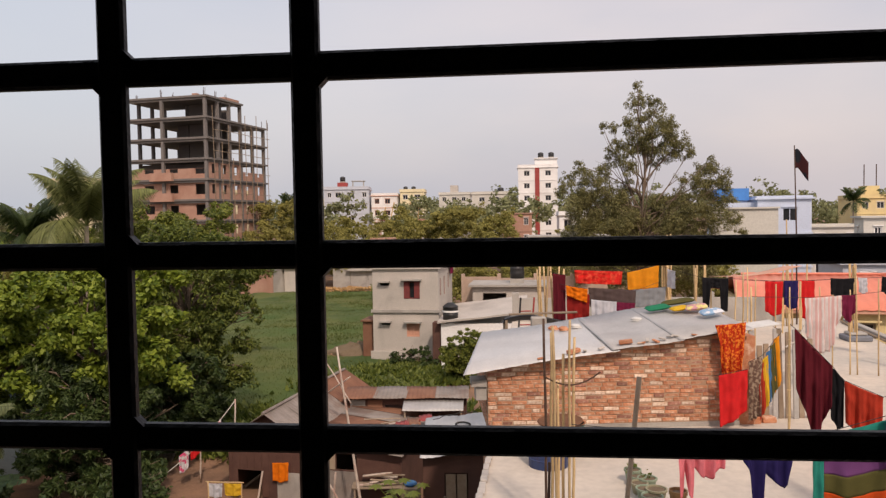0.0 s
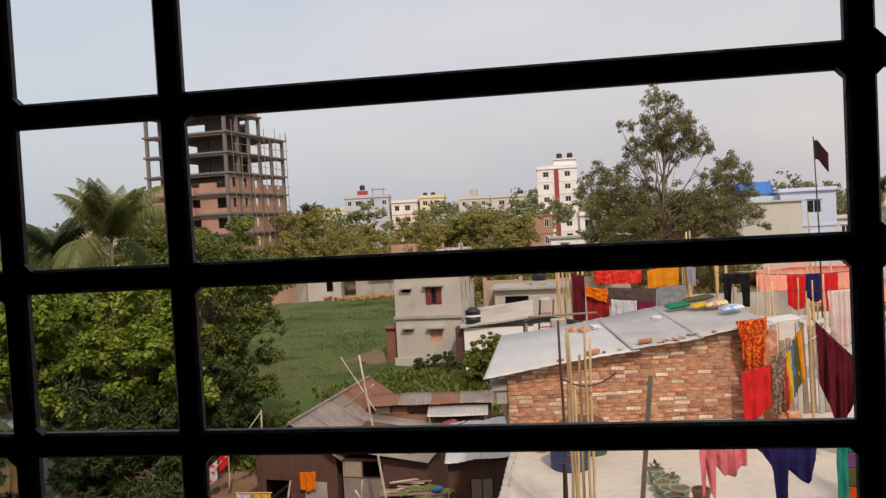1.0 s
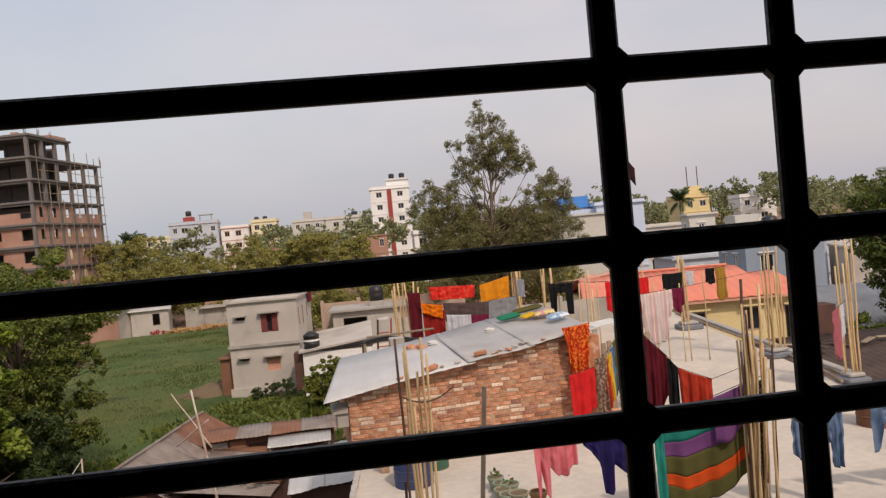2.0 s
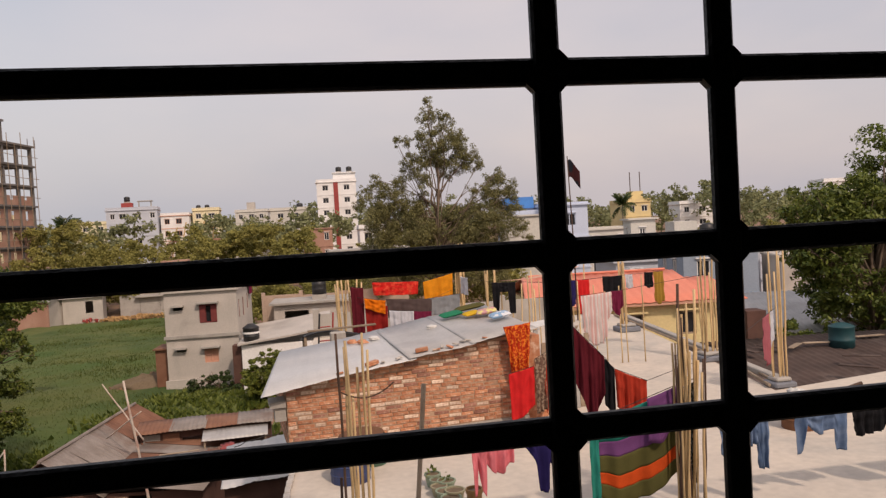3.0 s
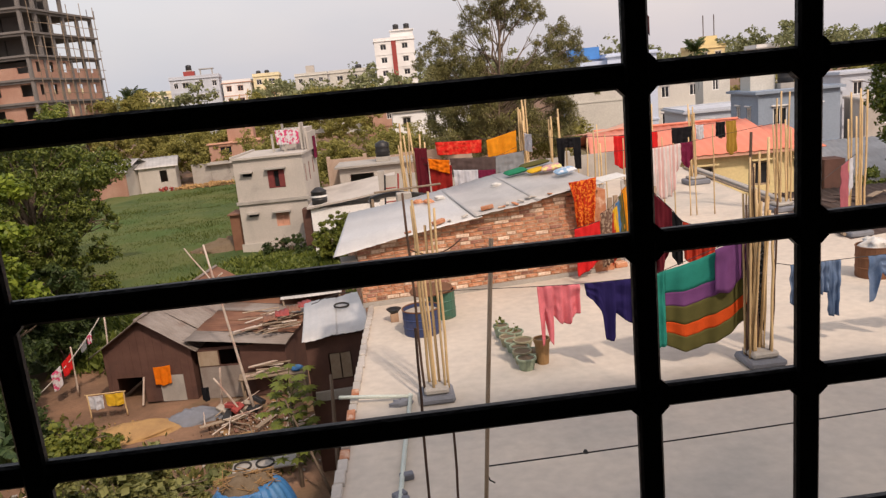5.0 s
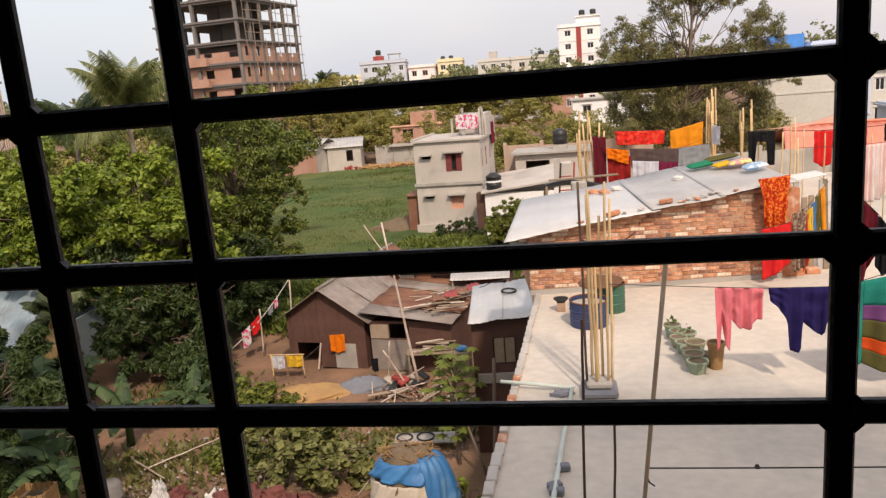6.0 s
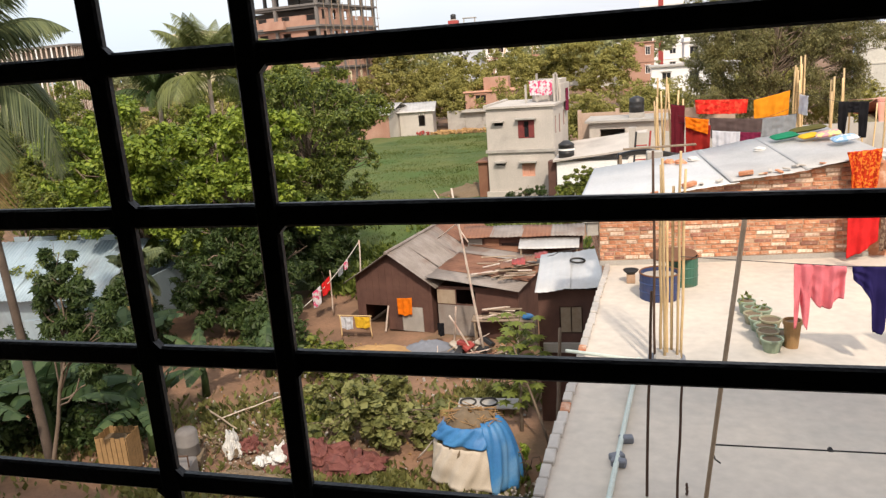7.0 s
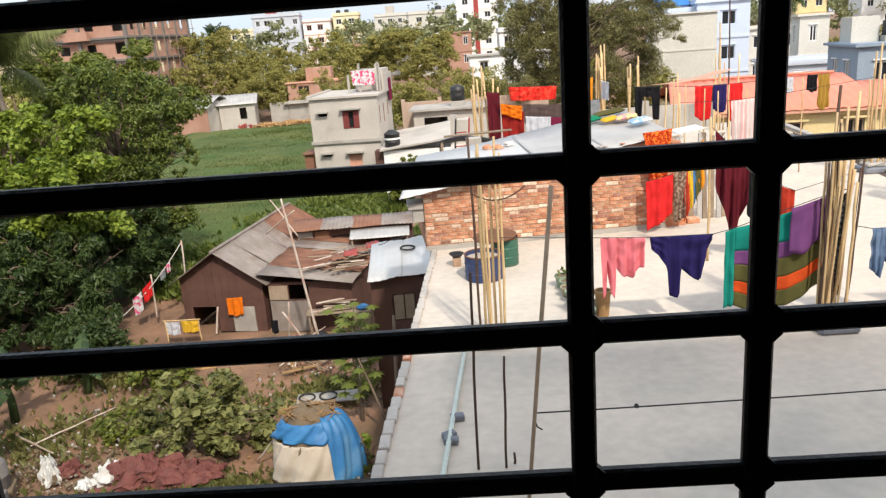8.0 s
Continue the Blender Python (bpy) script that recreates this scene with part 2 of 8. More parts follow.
M_TANWALL = mat("tan_plaster", (0.5, 0.37, 0.29), (0.4, 0.28, 0.21), 0.92, 0, 0.5, 9, 0.2, stain=(0.3, 0.24, 0.2), stain_amount=0.5)
M_PINKWALL = mat("pink_plaster", (0.62, 0.34, 0.24), (0.55, 0.29, 0.2), 0.9, 0, 0.6, 15, 0.15)
M_REDPAINT = mat("dark_red_paint", (0.35, 0.06, 0.05), (0.28, 0.045, 0.04), 0.7, 0, 2, 30, 0.1)
M_SHUTTER = mat("red_window_shutter", (0.2, 0.04, 0.035), (0.15, 0.03, 0.03), 0.7, 0, 3, 30, 0.1)
M_GLASS = mat("dark_window_glass", (0.02, 0.022, 0.026), (0.03, 0.03, 0.034), 0.12, 0, 2, 10, 0.0, spec=0.5)
M_BLACKPLASTIC = mat("black_plastic", (0.02, 0.02, 0.022), (0.03, 0.03, 0.03), 0.45, 0, 3, 40, 0.05)
M_BLUEPAINT = mat("bright_blue_paint", (0.06, 0.25, 0.62), (0.05, 0.2, 0.52), 0.6, 0, 2, 30, 0.05)
M_DRUM = mat("navy_drum_paint", (0.03, 0.05, 0.13), (0.04, 0.06, 0.15), 0.5, 0.2, 4, 50, 0.15, stain=(0.12, 0.06, 0.04), stain_amount=0.5)
M_DRUM_GREEN = mat("green_drum_paint", (0.045, 0.14, 0.095), (0.04, 0.11, 0.075), 0.5, 0.1, 4, 50, 0.15, stain=(0.15, 0.08, 0.04), stain_amount=0.4)
M_RUST = mat("rust", (0.2, 0.09, 0.045), (0.14, 0.065, 0.035), 0.9, 0.1, 4, 50, 0.4)
M_POT = mat("mossy_cement_pot", (0.33, 0.3, 0.2), (0.25, 0.24, 0.15), 0.9, 0, 8, 60, 0.3, stain=(0.14, 0.15, 0.07), stain_amount=0.6)
M_POT_GREEN = mat("green_cement_pot", (0.27, 0.33, 0.24), (0.22, 0.27, 0.19), 0.9, 0, 8, 60, 0.3)
M_SOIL = mat("dry_soil", (0.14, 0.1, 0.06), (0.19, 0.14, 0.09), 0.95, 0, 8, 60, 0.5)
M_PVC = mat("pvc_pipe", (0.56, 0.62, 0.56), (0.47, 0.53, 0.48), 0.5, 0, 4, 40, 0.05)
M_TARP_BLUE = mat("blue_tarpaulin", (0.03, 0.14, 0.34), (0.05, 0.21, 0.44), 0.5, 0, 1.5, 30, 0.15, stain=(0.22, 0.36, 0.48), stain_amount=0.5)
M_TARP_CREAM = mat("cream_tarpaulin", (0.6, 0.52, 0.42), (0.5, 0.42, 0.33), 0.7, 0, 2, 40, 0.15)
M_TARP_RED = mat("faded_red_netting", (0.12, 0.036, 0.032), (0.21, 0.078, 0.062), 0.9, 0, 5, 60, 0.6, stain=(0.09, 0.05, 0.045), stain_amount=0.5)
M_SACK_WHITE = mat("white_sack", (0.66, 0.65, 0.62), (0.54, 0.53, 0.5), 0.8, 0, 4, 50, 0.2)
M_SAND = mat("yellow_sand", (0.44, 0.27, 0.11), (0.34, 0.2, 0.09), 0.95, 0, 2, 40, 0.4)
M_SANDSTONE = mat("pale_rubbish", (0.46, 0.4, 0.33), (0.3, 0.25, 0.2), 0.9, 0, 3, 50, 0.3, stain=(0.6, 0.58, 0.54), stain_amount=0.6)
M_GREYHEAP = mat("grey_blue_grit", (0.2, 0.21, 0.24), (0.16, 0.17, 0.19), 0.95, 0, 3, 50, 0.5)
M_CARDBOARD = mat("basket_cane", (0.36, 0.21, 0.09), (0.25, 0.15, 0.065), 0.85, 0, 5, 60, 0.3)
M_TEAL = mat("teal_tank_plastic", (0.009, 0.05, 0.058), (0.014, 0.068, 0.076), 0.5, 0, 2, 40, 0.05)
M_WIRE = mat("black_wire", (0.012, 0.012, 0.012), (0.02, 0.02, 0.02), 0.6, 0, 20, 100, 0.1)
M_ROPE = mat("white_rope", (0.6, 0.57, 0.52), (0.5, 0.47, 0.42), 0.85, 0, 20, 100, 0.2)
M_RUBBER = mat("tyre_rubber", (0.02, 0.02, 0.02), (0.05, 0.045, 0.04), 0.9, 0, 6, 60, 0.3)


def cloth_mat(name, col, col2=None, bands=None):
    """Woven cotton; bands: (axis, per metre, colour) prints stripes or blotches."""
    m = mat(name, col, col2 or tuple(c * 0.82 for c in col), 0.9, 0, 5, 220, 0.12, spec=0.15)
    n, l = m.node_tree.nodes, m.node_tree.links
    bsdf, out = n["Principled BSDF"], n["Material Output"]
    src = bsdf.inputs["Base Color"].links[0].from_socket
    if bands:
        kind, per_metre, other = bands
        tc = n.new("ShaderNodeTexCoord")
        if kind == "spots":
            tex = n.new("ShaderNodeTexNoise")
            tex.inputs["Scale"].default_value, tex.inputs["Detail"].default_value = per_metre, 2
            fac, lo, hi = tex.outputs["Fac"], 0.5, 0.56
        else:
            tex = n.new("ShaderNodeTexWave")
            tex.bands_direction = kind
            tex.inputs["Scale"].default_value, tex.inputs["Distortion"].default_value = per_metre, 1.0
            fac, lo, hi = tex.outputs["Fac"], 0.45, 0.6
        l.new(tc.outputs["Object"], tex.inputs["Vector"])
        rng = n.new("ShaderNodeMapRange")
        rng.inputs["From Min"].default_value, rng.inputs["From Max"].default_value = lo, hi
        l.new(fac, rng.inputs["Value"])
        mix = n.new("ShaderNodeMix")
        mix.data_type = "RGBA"
        mix.inputs[7].default_value = (*other, 1)
        l.new(rng.outputs["Result"], mix.inputs[0])
        l.new(src, mix.inputs[6])
        l.new(mix.outputs[2], bsdf.inputs["Base Color"])
        src = mix.outputs[2]
    thin = n.new("ShaderNodeBsdfTranslucent")
    l.new(src, thin.inputs["Color"])
    blend = n.new("ShaderNodeMixShader")
    blend.inputs["Fac"].default_value = 0.25
    l.new(bsdf.outputs["BSDF"], blend.inputs[1])
    l.new(thin.outputs["BSDF"], blend.inputs[2])
    l.new(blend.outputs["Shader"], out.inputs["Surface"])
    return m


C_PINK = cloth_mat("pink_cotton", (0.88, 0.25, 0.29))
C_NAVY = cloth_mat("navy_cotton", (0.03, 0.022, 0.12))
C_RED = cloth_mat("red_cotton", (0.75, 0.03, 0.03))
C_DARKRED = cloth_mat("dark_red_cotton", (0.35, 0.025, 0.02))
C_BRICKRED = cloth_mat("brick_red_cotton", (0.5, 0.05, 0.025))
C_MAROON = cloth_mat("maroon_cotton", (0.14, 0.015, 0.025))
C_BLACK = cloth_mat("black_cotton", (0.015, 0.015, 0.018))
C_ORANGE = cloth_mat("orange_cotton", (0.9, 0.22, 0.01))
C_AMBER = cloth_mat("amber_cotton", (0.85, 0.33, 0.02))
C_WHITE = cloth_mat("white_cotton", (0.66, 0.67, 0.72))
C_TEALC = cloth_mat("teal_cotton", (0.02, 0.3, 0.24))
C_GREENC = cloth_mat("green_cotton", (0.02, 0.25, 0.13))
C_PURPLE = cloth_mat("purple_cotton", (0.22, 0.08, 0.24))
C_OLIVE = cloth_mat("olive_cotton", (0.13, 0.12, 0.04))
C_FLAME = cloth_mat("flame_orange_cotton", (0.72, 0.1, 0.02))
C_PLAID = cloth_mat("blue_plaid_cotton", (0.3, 0.45, 0.62), (0.24, 0.38, 0.55), ("X", 3.4, (0.1, 0.18, 0.34)))
C_DENIM = cloth_mat("blue_denim", (0.1, 0.17, 0.3), (0.2, 0.28, 0.42))
C_GREYC = cloth_mat("grey_brown_cotton", (0.12, 0.085, 0.08))
C_MUSTARD = cloth_mat("mustard_cotton", (0.45, 0.27, 0.05))
C_PRINT = cloth_mat("orange_print_cotton", (0.62, 0.055, 0.015), (0.5, 0.035, 0.012), ("spots", 24, (0.88, 0.27, 0.04)))
C_REDPRINT = cloth_mat("red_print_cotton", (0.78, 0.035, 0.025), None, ("spots", 9, (0.82, 0.09, 0.05)))
C_FLORAL = cloth_mat("grey_floral_cotton", (0.06, 0.07, 0.07), None, ("spots", 30, (0.4, 0.4, 0.4)))
C_STRIPE = cloth_mat("white_striped_cotton", (0.78, 0.72, 0.7), None, ("X", 3.2, (0.7, 0.46, 0.44)))
C_POLKA = cloth_mat("pink_spotted_cotton", (0.75, 0.72, 0.74), None, ("spots", 5, (0.7, 0.1, 0.22)))
C_ROSE = cloth_mat("faded_rose_cotton", (0.45, 0.14, 0.17))
C_WINE = cloth_mat("wine_cotton", (0.2, 0.02, 0.06))
C_GREYPLAIN = cloth_mat("plain_grey_cotton", (0.3, 0.32, 0.34))
C_BROWNPRINT = cloth_mat("brown_print_cotton", (0.2, 0.12, 0.09), None, ("spots", 18, (0.4, 0.3, 0.22)))
C_YELLOWC = cloth_mat("yellow_cotton", (0.8, 0.5, 0.04))
C_BLUEC = cloth_mat("blue_cotton", (0.08, 0.22, 0.45))
C_PILLOW = cloth_mat("patchwork_print", (0.75, 0.4, 0.42), None, ("spots", 9, (0.85, 0.75, 0.3)))
C_PILLOWBLUE = cloth_mat("blue_print_cotton", (0.35, 0.55, 0.75), None, ("spots", 8, (0.8, 0.82, 0.85)))

# ---- builders ----
RNG = np.random.default_rng(7)


def part(name, g, material, parent=None, label="", smooth=False):
    """One mesh object from (verts, faces) under a thing or a part."""
    if isinstance(g, bmesh.types.BMesh):
        me = bpy.data.meshes.new(name)
        g.to_mesh(me)
        g.free()
    else:
        me = bpy.data.meshes.new(name)
        me.from_pydata([tuple(v) for v in g[0]], [], [tuple(f) for f in g[1]])
    me.materials.append(material)
    if smooth:
        me.shade_smooth()
    ob = new(name, me)
    if parent:
        ob.parent = parent
    if label:
        tagged(ob, label)
    return ob


def thing(name, label, category, loc=(0, 0, 0), rz=0.0, group="", kind=""):
    ob = new(name)
    ob.empty_display_size = 0.2
    ob.matrix_basis = pose(*loc, 0, 0, rz)
    return tagged(ob, label, category, group, kind)


def setting(ob, label, category=""):
    return tagged(ob, label, category, "", "structure")


def join(*gs):
    vs, fs = [], []
    for v, f in gs:
        o = len(vs)
        vs.extend(tuple(p) for p in v)
        fs.extend(tuple(i + o for i in q) for q in f)
    return vs, fs


def xf(g, m):
    return [tuple(m @ Vector(p)) for p in g[0]], g[1]


def box(x0, x1, y0, y1, z0, z1):
    v = [(x, y, z) for z in (z0, z1) for y in (y0, y1) for x in (x0, x1)]
    f = [(0, 2, 3, 1), (4, 5, 7, 6), (0, 1, 5, 4), (2, 6, 7, 3), (0, 4, 6, 2), (1, 3, 7, 5)]
    return v, f


def soft_box(x0, x1, y0, y1, z0, z1, b=0.02):
    """A box with chamfered edges."""
    bm = bmesh.new()
    v, f = box(x0, x1, y0, y1, z0, z1)
    vs = [bm.verts.new(p) for p in v]
    for q in f:
        bm.faces.new([vs[i] for i in q])
    bmesh.ops.bevel(bm, geom=bm.edges[:], offset=b, segments=1, affect="EDGES", profile=0.5)
    bm.verts.index_update()
    out = [tuple(p.co) for p in bm.verts], [tuple(p.index for p in q.verts) for q in bm.faces]
    bm.free()
    return out


def tube(pts, radii, n=8, cap=True):
    """A tapered tube along points."""
    pts = [Vector(p) for p in pts]
    if not isinstance(radii, (list, tuple)):
        radii = [radii] * len(pts)
    vs, fs = [], []
    for i, p in enumerate(pts):
        d = (pts[min(i + 1, len(pts) - 1)] - pts[max(i - 1, 0)]).normalized()
        a = d.cross(Vector((0, 0, 1)) if abs(d.z) < 0.9 else Vector((1, 0, 0))).normalized()
        b = d.cross(a)
        for k in range(n):
            w = 2 * math.pi * k / n
            vs.append(tuple(p + radii[i] * (math.cos(w) * a + math.sin(w) * b)))
    for i in range(len(pts) - 1):
        for k in range(n):
            fs.append((i * n + k, i * n + (k + 1) % n, (i + 1) * n + (k + 1) % n, (i + 1) * n + k))
    if cap:
        fs.append(tuple(range(n))[::-1])
        fs.append(tuple((len(pts) - 1) * n + k for k in range(n)))
    return vs, fs


def lathe(profile, n=20):
    """A body of revolution about z from (radius, height) pairs."""
    vs, fs = [], []
    for r, z in profile:
        vs += [(r * math.cos(2 * math.pi * k / n), r * math.sin(2 * math.pi * k / n), z) for k in range(n)]
    for i in range(len(profile) - 1):
        for k in range(n):
            fs.append((i * n + k, i * n + (k + 1) % n, (i + 1) * n + (k + 1) % n, (i + 1) * n + k))
    return vs, fs


def sheet(fn, nu, nv, thick=0.0):
    """A surface fn(u, v), with a second skin thick below it and closed edges."""
    vs = [tuple(fn(i / nu, j / nv)) for j in range(nv + 1) for i in range(nu + 1)]
    w = nu + 1
    fs = [(j * w + i, j * w + i + 1, (j + 1) * w + i + 1, (j + 1) * w + i) for j in range(nv) for i in range(nu)]
    if thick:
        a, b, c = Vector(vs[0]), Vector(vs[nu]), Vector(vs[nv * w])
        n = (b - a).cross(c - a).normalized() * thick
        o = len(vs)
        vs += [tuple(Vector(p) - n) for p in vs]
        fs += [tuple(i + o for i in q[::-1]) for q in fs]
        rim = list(range(w)) + [j * w + nu for j in range(1, nv + 1)] + [nv * w + i for i in range(nu - 1, -1, -1)] + [j * w for j in range(nv - 1, 0, -1)]
        fs += [(rim[k], rim[k] + o, rim[(k + 1) % len(rim)] + o, rim[(k + 1) % len(rim)]) for k in range(len(rim))]
    return vs, fs


def wall(w, h, t, openings=(), top=None):
    """A wall from x 0 to w, z 0 to h, front at y 0 and back at y t, with openings (x0, x1, z0, z1) right through it."""
    xs = sorted({0, w, *[a for o in openings for a in o[:2]]})
    zs = sorted({0, h, *[a for o in openings for a in o[2:]]})
    solid = {}
    for i in range(len(xs) - 1):
        for j in range(len(zs) - 1):
            cx, cz = (xs[i] + xs[i + 1]) / 2, (zs[j] + zs[j + 1]) / 2
            solid[i, j] = not any(o[0] < cx < o[1] and o[2] < cz < o[3] for o in openings)
    vs, fs = [], []

    def quad(*p):
        o = len(vs)
        vs.extend(p)
        fs.append((o, o + 1, o + 2, o + 3))

    for (i, j), s in solid.items():
        if not s:
            continue
        x0, x1, z0, z1 = xs[i], xs[i + 1], zs[j], zs[j + 1]
        quad((x0, 0, z0), (x1, 0, z0), (x1, 0, z1), (x0, 0, z1))
        quad((x1, t, z0), (x0, t, z0), (x0, t, z1), (x1, t, z1))
        if not solid.get((i - 1, j)):
            quad((x0, t, z0), (x0, 0, z0), (x0, 0, z1), (x0, t, z1))
        if not solid.get((i + 1, j)):
            quad((x1, 0, z0), (x1, t, z0), (x1, t, z1), (x1, 0, z1))
        if not solid.get((i, j - 1)):
            quad((x0, t, z0), (x1, t, z0), (x1, 0, z0), (x0, 0, z0))
        if not solid.get((i, j + 1)):
            quad((x0, 0, z1), (x1, 0, z1), (x1, t, z1), (x0, t, z1))
    return vs, fs


def leaves(centres, count, size, aspect=2.0, up=0.5, droop=0.0, flat=1.0, seed=1, sprays=7):
    """Single leaves, each a folded blade, scattered through clumps given as (x, y, z, radius)."""
    r = np.random.default_rng(seed)
    c = np.array(centres, float)
    # each clump breaks up into smaller sprays, and the leaves sit on the outside of the sprays
    k = sprays
    own = np.repeat(np.arange(len(c)), k)
    sd = r.normal(size=(len(own), 3))
    sd /= np.linalg.norm(sd, axis=1)[:, None]
    far = c[own, 3] * r.uniform(0.35, 1.05, len(own))
    sc = c[own, :3] + sd * far[:, None] * np.array([1, 1, flat])
    sr = c[own, 3] * r.uniform(0.22, 0.5, len(own))
    pick = r.choice(len(own), count, p=sr ** 2 / (sr ** 2).sum())
    d = r.normal(size=(count, 3))
    d /= np.linalg.norm(d, axis=1)[:, None]
    rad = sr[pick] * r.uniform(0.3, 1.15, count) ** 0.6
    pos = sc[pick] + d * rad[:, None] * np.array([1, 1, 0.75 * flat])
    pos[:, 2] -= droop * 0.5 * sr[pick] * r.uniform(0, 1, count)
    nrm = d * (1 - up) + np.array([0, 0, up]) + r.normal(size=(count, 3)) * 0.45
    nrm /= np.linalg.norm(nrm, axis=1)[:, None]
    tip = r.normal(size=(count, 3)) + d * 0.8 + np.array([0, 0, -droop])
    tip -= nrm * (tip * nrm).sum(1)[:, None]
    tip /= np.linalg.norm(tip, axis=1)[:, None]
    side = np.cross(nrm, tip)
    s = size * r.uniform(0.6, 1.25, count)[:, None]
    a = pos - tip * s * 0.5
    b = pos + side * s * 0.5 / aspect - nrm * s * 0.08
    e = pos + tip * s * 0.5 - nrm * s * 0.12
    g = pos - side * s * 0.5 / aspect - nrm * s * 0.08
    verts = np.stack([a, b, e, g], 1).reshape(-1, 3)
    return verts, np.arange(count * 4).reshape(-1, 4)


def leaf_part(name, g, material, parent=None, label=""):
    verts, quads = g
    me = bpy.data.meshes.new(name)
    me.vertices.add(len(verts))
    me.vertices.foreach_set("co", np.asarray(verts, np.float32).ravel())
    me.loops.add(quads.size)
    me.loops.foreach_set("vertex_index", quads.ravel().astype(np.int32))
    me.polygons.add(len(quads))
    me.polygons.foreach_set("loop_start", (np.arange(len(quads)) * quads.shape[1]).astype(np.int32))
    me.update(calc_edges=True)
    me.materials.append(material)
    ob = new(name, me)
    if parent:
        ob.parent = parent
    if label:
        tagged(ob, label)
    return ob


def bent(a, b, sag=0.0, n=8, wob=0.0, seed=0):
    """Points from a to b with a sag in the middle and some wobble."""
    a, b = Vector(a), Vector(b)
    r = random.Random(seed)
    out = []
    for i in range(n + 1):
        u = i / n
        p = a.lerp(b, u) - Vector((0, 0, sag * 4 * u * (1 - u)))
        if 0 < i < n:
            p += Vector((r.uniform(-wob, wob), r.uniform(-wob, wob), r.uniform(-wob, wob)))
        out.append(p)
    return out


def tree(label, loc, trunk, clumps, leaf, material, category="tree", aspect=2.0, droop=0.0, up=0.5, seed=1, bark=None, flat=1.0, name="tree", girth=0.22, sprays=7):
    """A trunk with limbs that reach into each clump, and a crown of single leaves. Clumps are (x, y, z, radius) from the foot; leaf = (count, size)."""
    t = thing(name, label, category, loc)
    r = random.Random(seed)
    top = Vector(trunk)
    path = bent((0, 0, -0.2), top, 0, 5, 0.08 * top.length / 4, seed)
    geos = [tube(path, [girth * (1 - 0.5 * i / 5) for i in range(6)], 9)]
    for k, (x, y, z, rad) in enumerate(clumps):
        # each limb leaves the trunk at a height of its own
        h = min(top.z * 0.99, max(path[1].z, z * r.uniform(0.5, 0.84)))
        n = next(q for q in range(1, 6) if path[q].z >= h or q == 5)
        at = path[n - 1].lerp(path[n], min(1.0, (h - path[n - 1].z) / max(0.01, path[n].z - path[n - 1].z)))
        limb = bent(at, (x, y, z + rad * 0.3), r.uniform(-0.6, 0.3), 5, 0.05 * top.length / 4 + 0.08, seed + k)
        geos.append(tube(limb, [girth * 0.34 * (1 - 0.85 * i / 5) + 0.006 for i in range(6)], 6))
        for _ in range(2):
            q = limb[r.randint(2, 4)]
            e = Vector((x, y, z)) + Vector((r.uniform(-1, 1), r.uniform(-1, 1), r.uniform(-0.6, 1))) * rad * 0.85
            geos.append(tube(bent(q, e, 0, 3, 0.08, seed + k), [girth * 0.14, girth * 0.1, girth * 0.07, 0.006], 5))
    part("trunk", join(*geos), bark or M_BARK, t, smooth=True)
    leaf_part("crown", leaves(clumps, leaf[0], leaf[1], aspect, up, droop, flat, seed, sprays), material, t)
    return t

# ---- own building: the dark room behind the grille, and the facade above and below ----
GX = (-0.59, -0.13, 0.0, 0.46, 0.5865, 1.0465)
GZ = [9.79 + 0.1213 * k for k in range(4, -7, -1)]
WX0, WX1, WZ0, WZ1 = -0.6, 1.06, GZ[-1] - 0.02, GZ[0] + 0.02

# Unseen extent; widened to x -14.5 so its shadow also covers the left ground.
facade = part("facade", xf(wall(24.0, 14.6, 0.22, [(14.5 + WX0, 14.5 + WX1, WZ0, WZ1)]), pose(-14.5, -0.11, 0)), M_PLASTER)
setting(facade, "plastered outer wall of the building with a barred window", "wall")
outer = part("outer_walls", join(box(-14.5, -14.3, -9, -0.114, 0, 14.6), box(9.3, 9.5, -9, -0.114, 0, 14.6), box(-14.5, 9.5, -9.2, -9, 0, 14.6), box(-14.5, 9.5, -9.2, 0.11, 14.604, 14.8)), M_PLASTER)
setting(outer, "plastered side and rear walls and flat roof", "wall")
for nm, g, mm in (
    ("wall_west", box(-1.9, -1.75, -3.8, -0.114, 8.2, 11.2), M_ROOMWALL),
    ("wall_east", box(2.25, 2.4, -3.8, -0.114, 8.2, 11.2), M_ROOMWALL),
    ("wall_south", box(-1.9, 2.4, -3.95, -3.8, 8.2, 11.2), M_ROOMWALL),
    ("floor", box(-1.9, 2.4, -3.95, -0.114, 8.05, 8.196), M_ROOMFLOOR),
    ("ceiling", box(-1.9, 2.4, -3.95, -0.114, 11.204, 11.35), M_ROOMWALL),
):
    setting(part(nm, g, mm), {"w": "plain plastered wall of the dark room", "f": "cement floor of the dark room", "c": "plain ceiling of the dark room"}[nm[0]], nm.split("_")[0])


def bar(a, b, half, deep):
    """A flat bar with rounded arrises between two points."""
    a, b = Vector(a), Vector(b)
    d = (b - a).normalized()
    s = Vector((0, 1, 0))
    u = d.cross(s)
    c, e = half - 0.002, deep - 0.002
    ring = [(half, e), (c, deep), (-c, deep), (-half, e), (-half, -e), (-c, -deep), (c, -deep), (half, -e)]
    vs = [tuple(p + u * x + s * y) for p in (a, b) for x, y in ring]
    fs = [(k, (k + 1) % 8, 8 + (k + 1) % 8, 8 + k) for k in range(8)] + [tuple(range(8))[::-1], tuple(range(8, 16))]
    return vs, fs


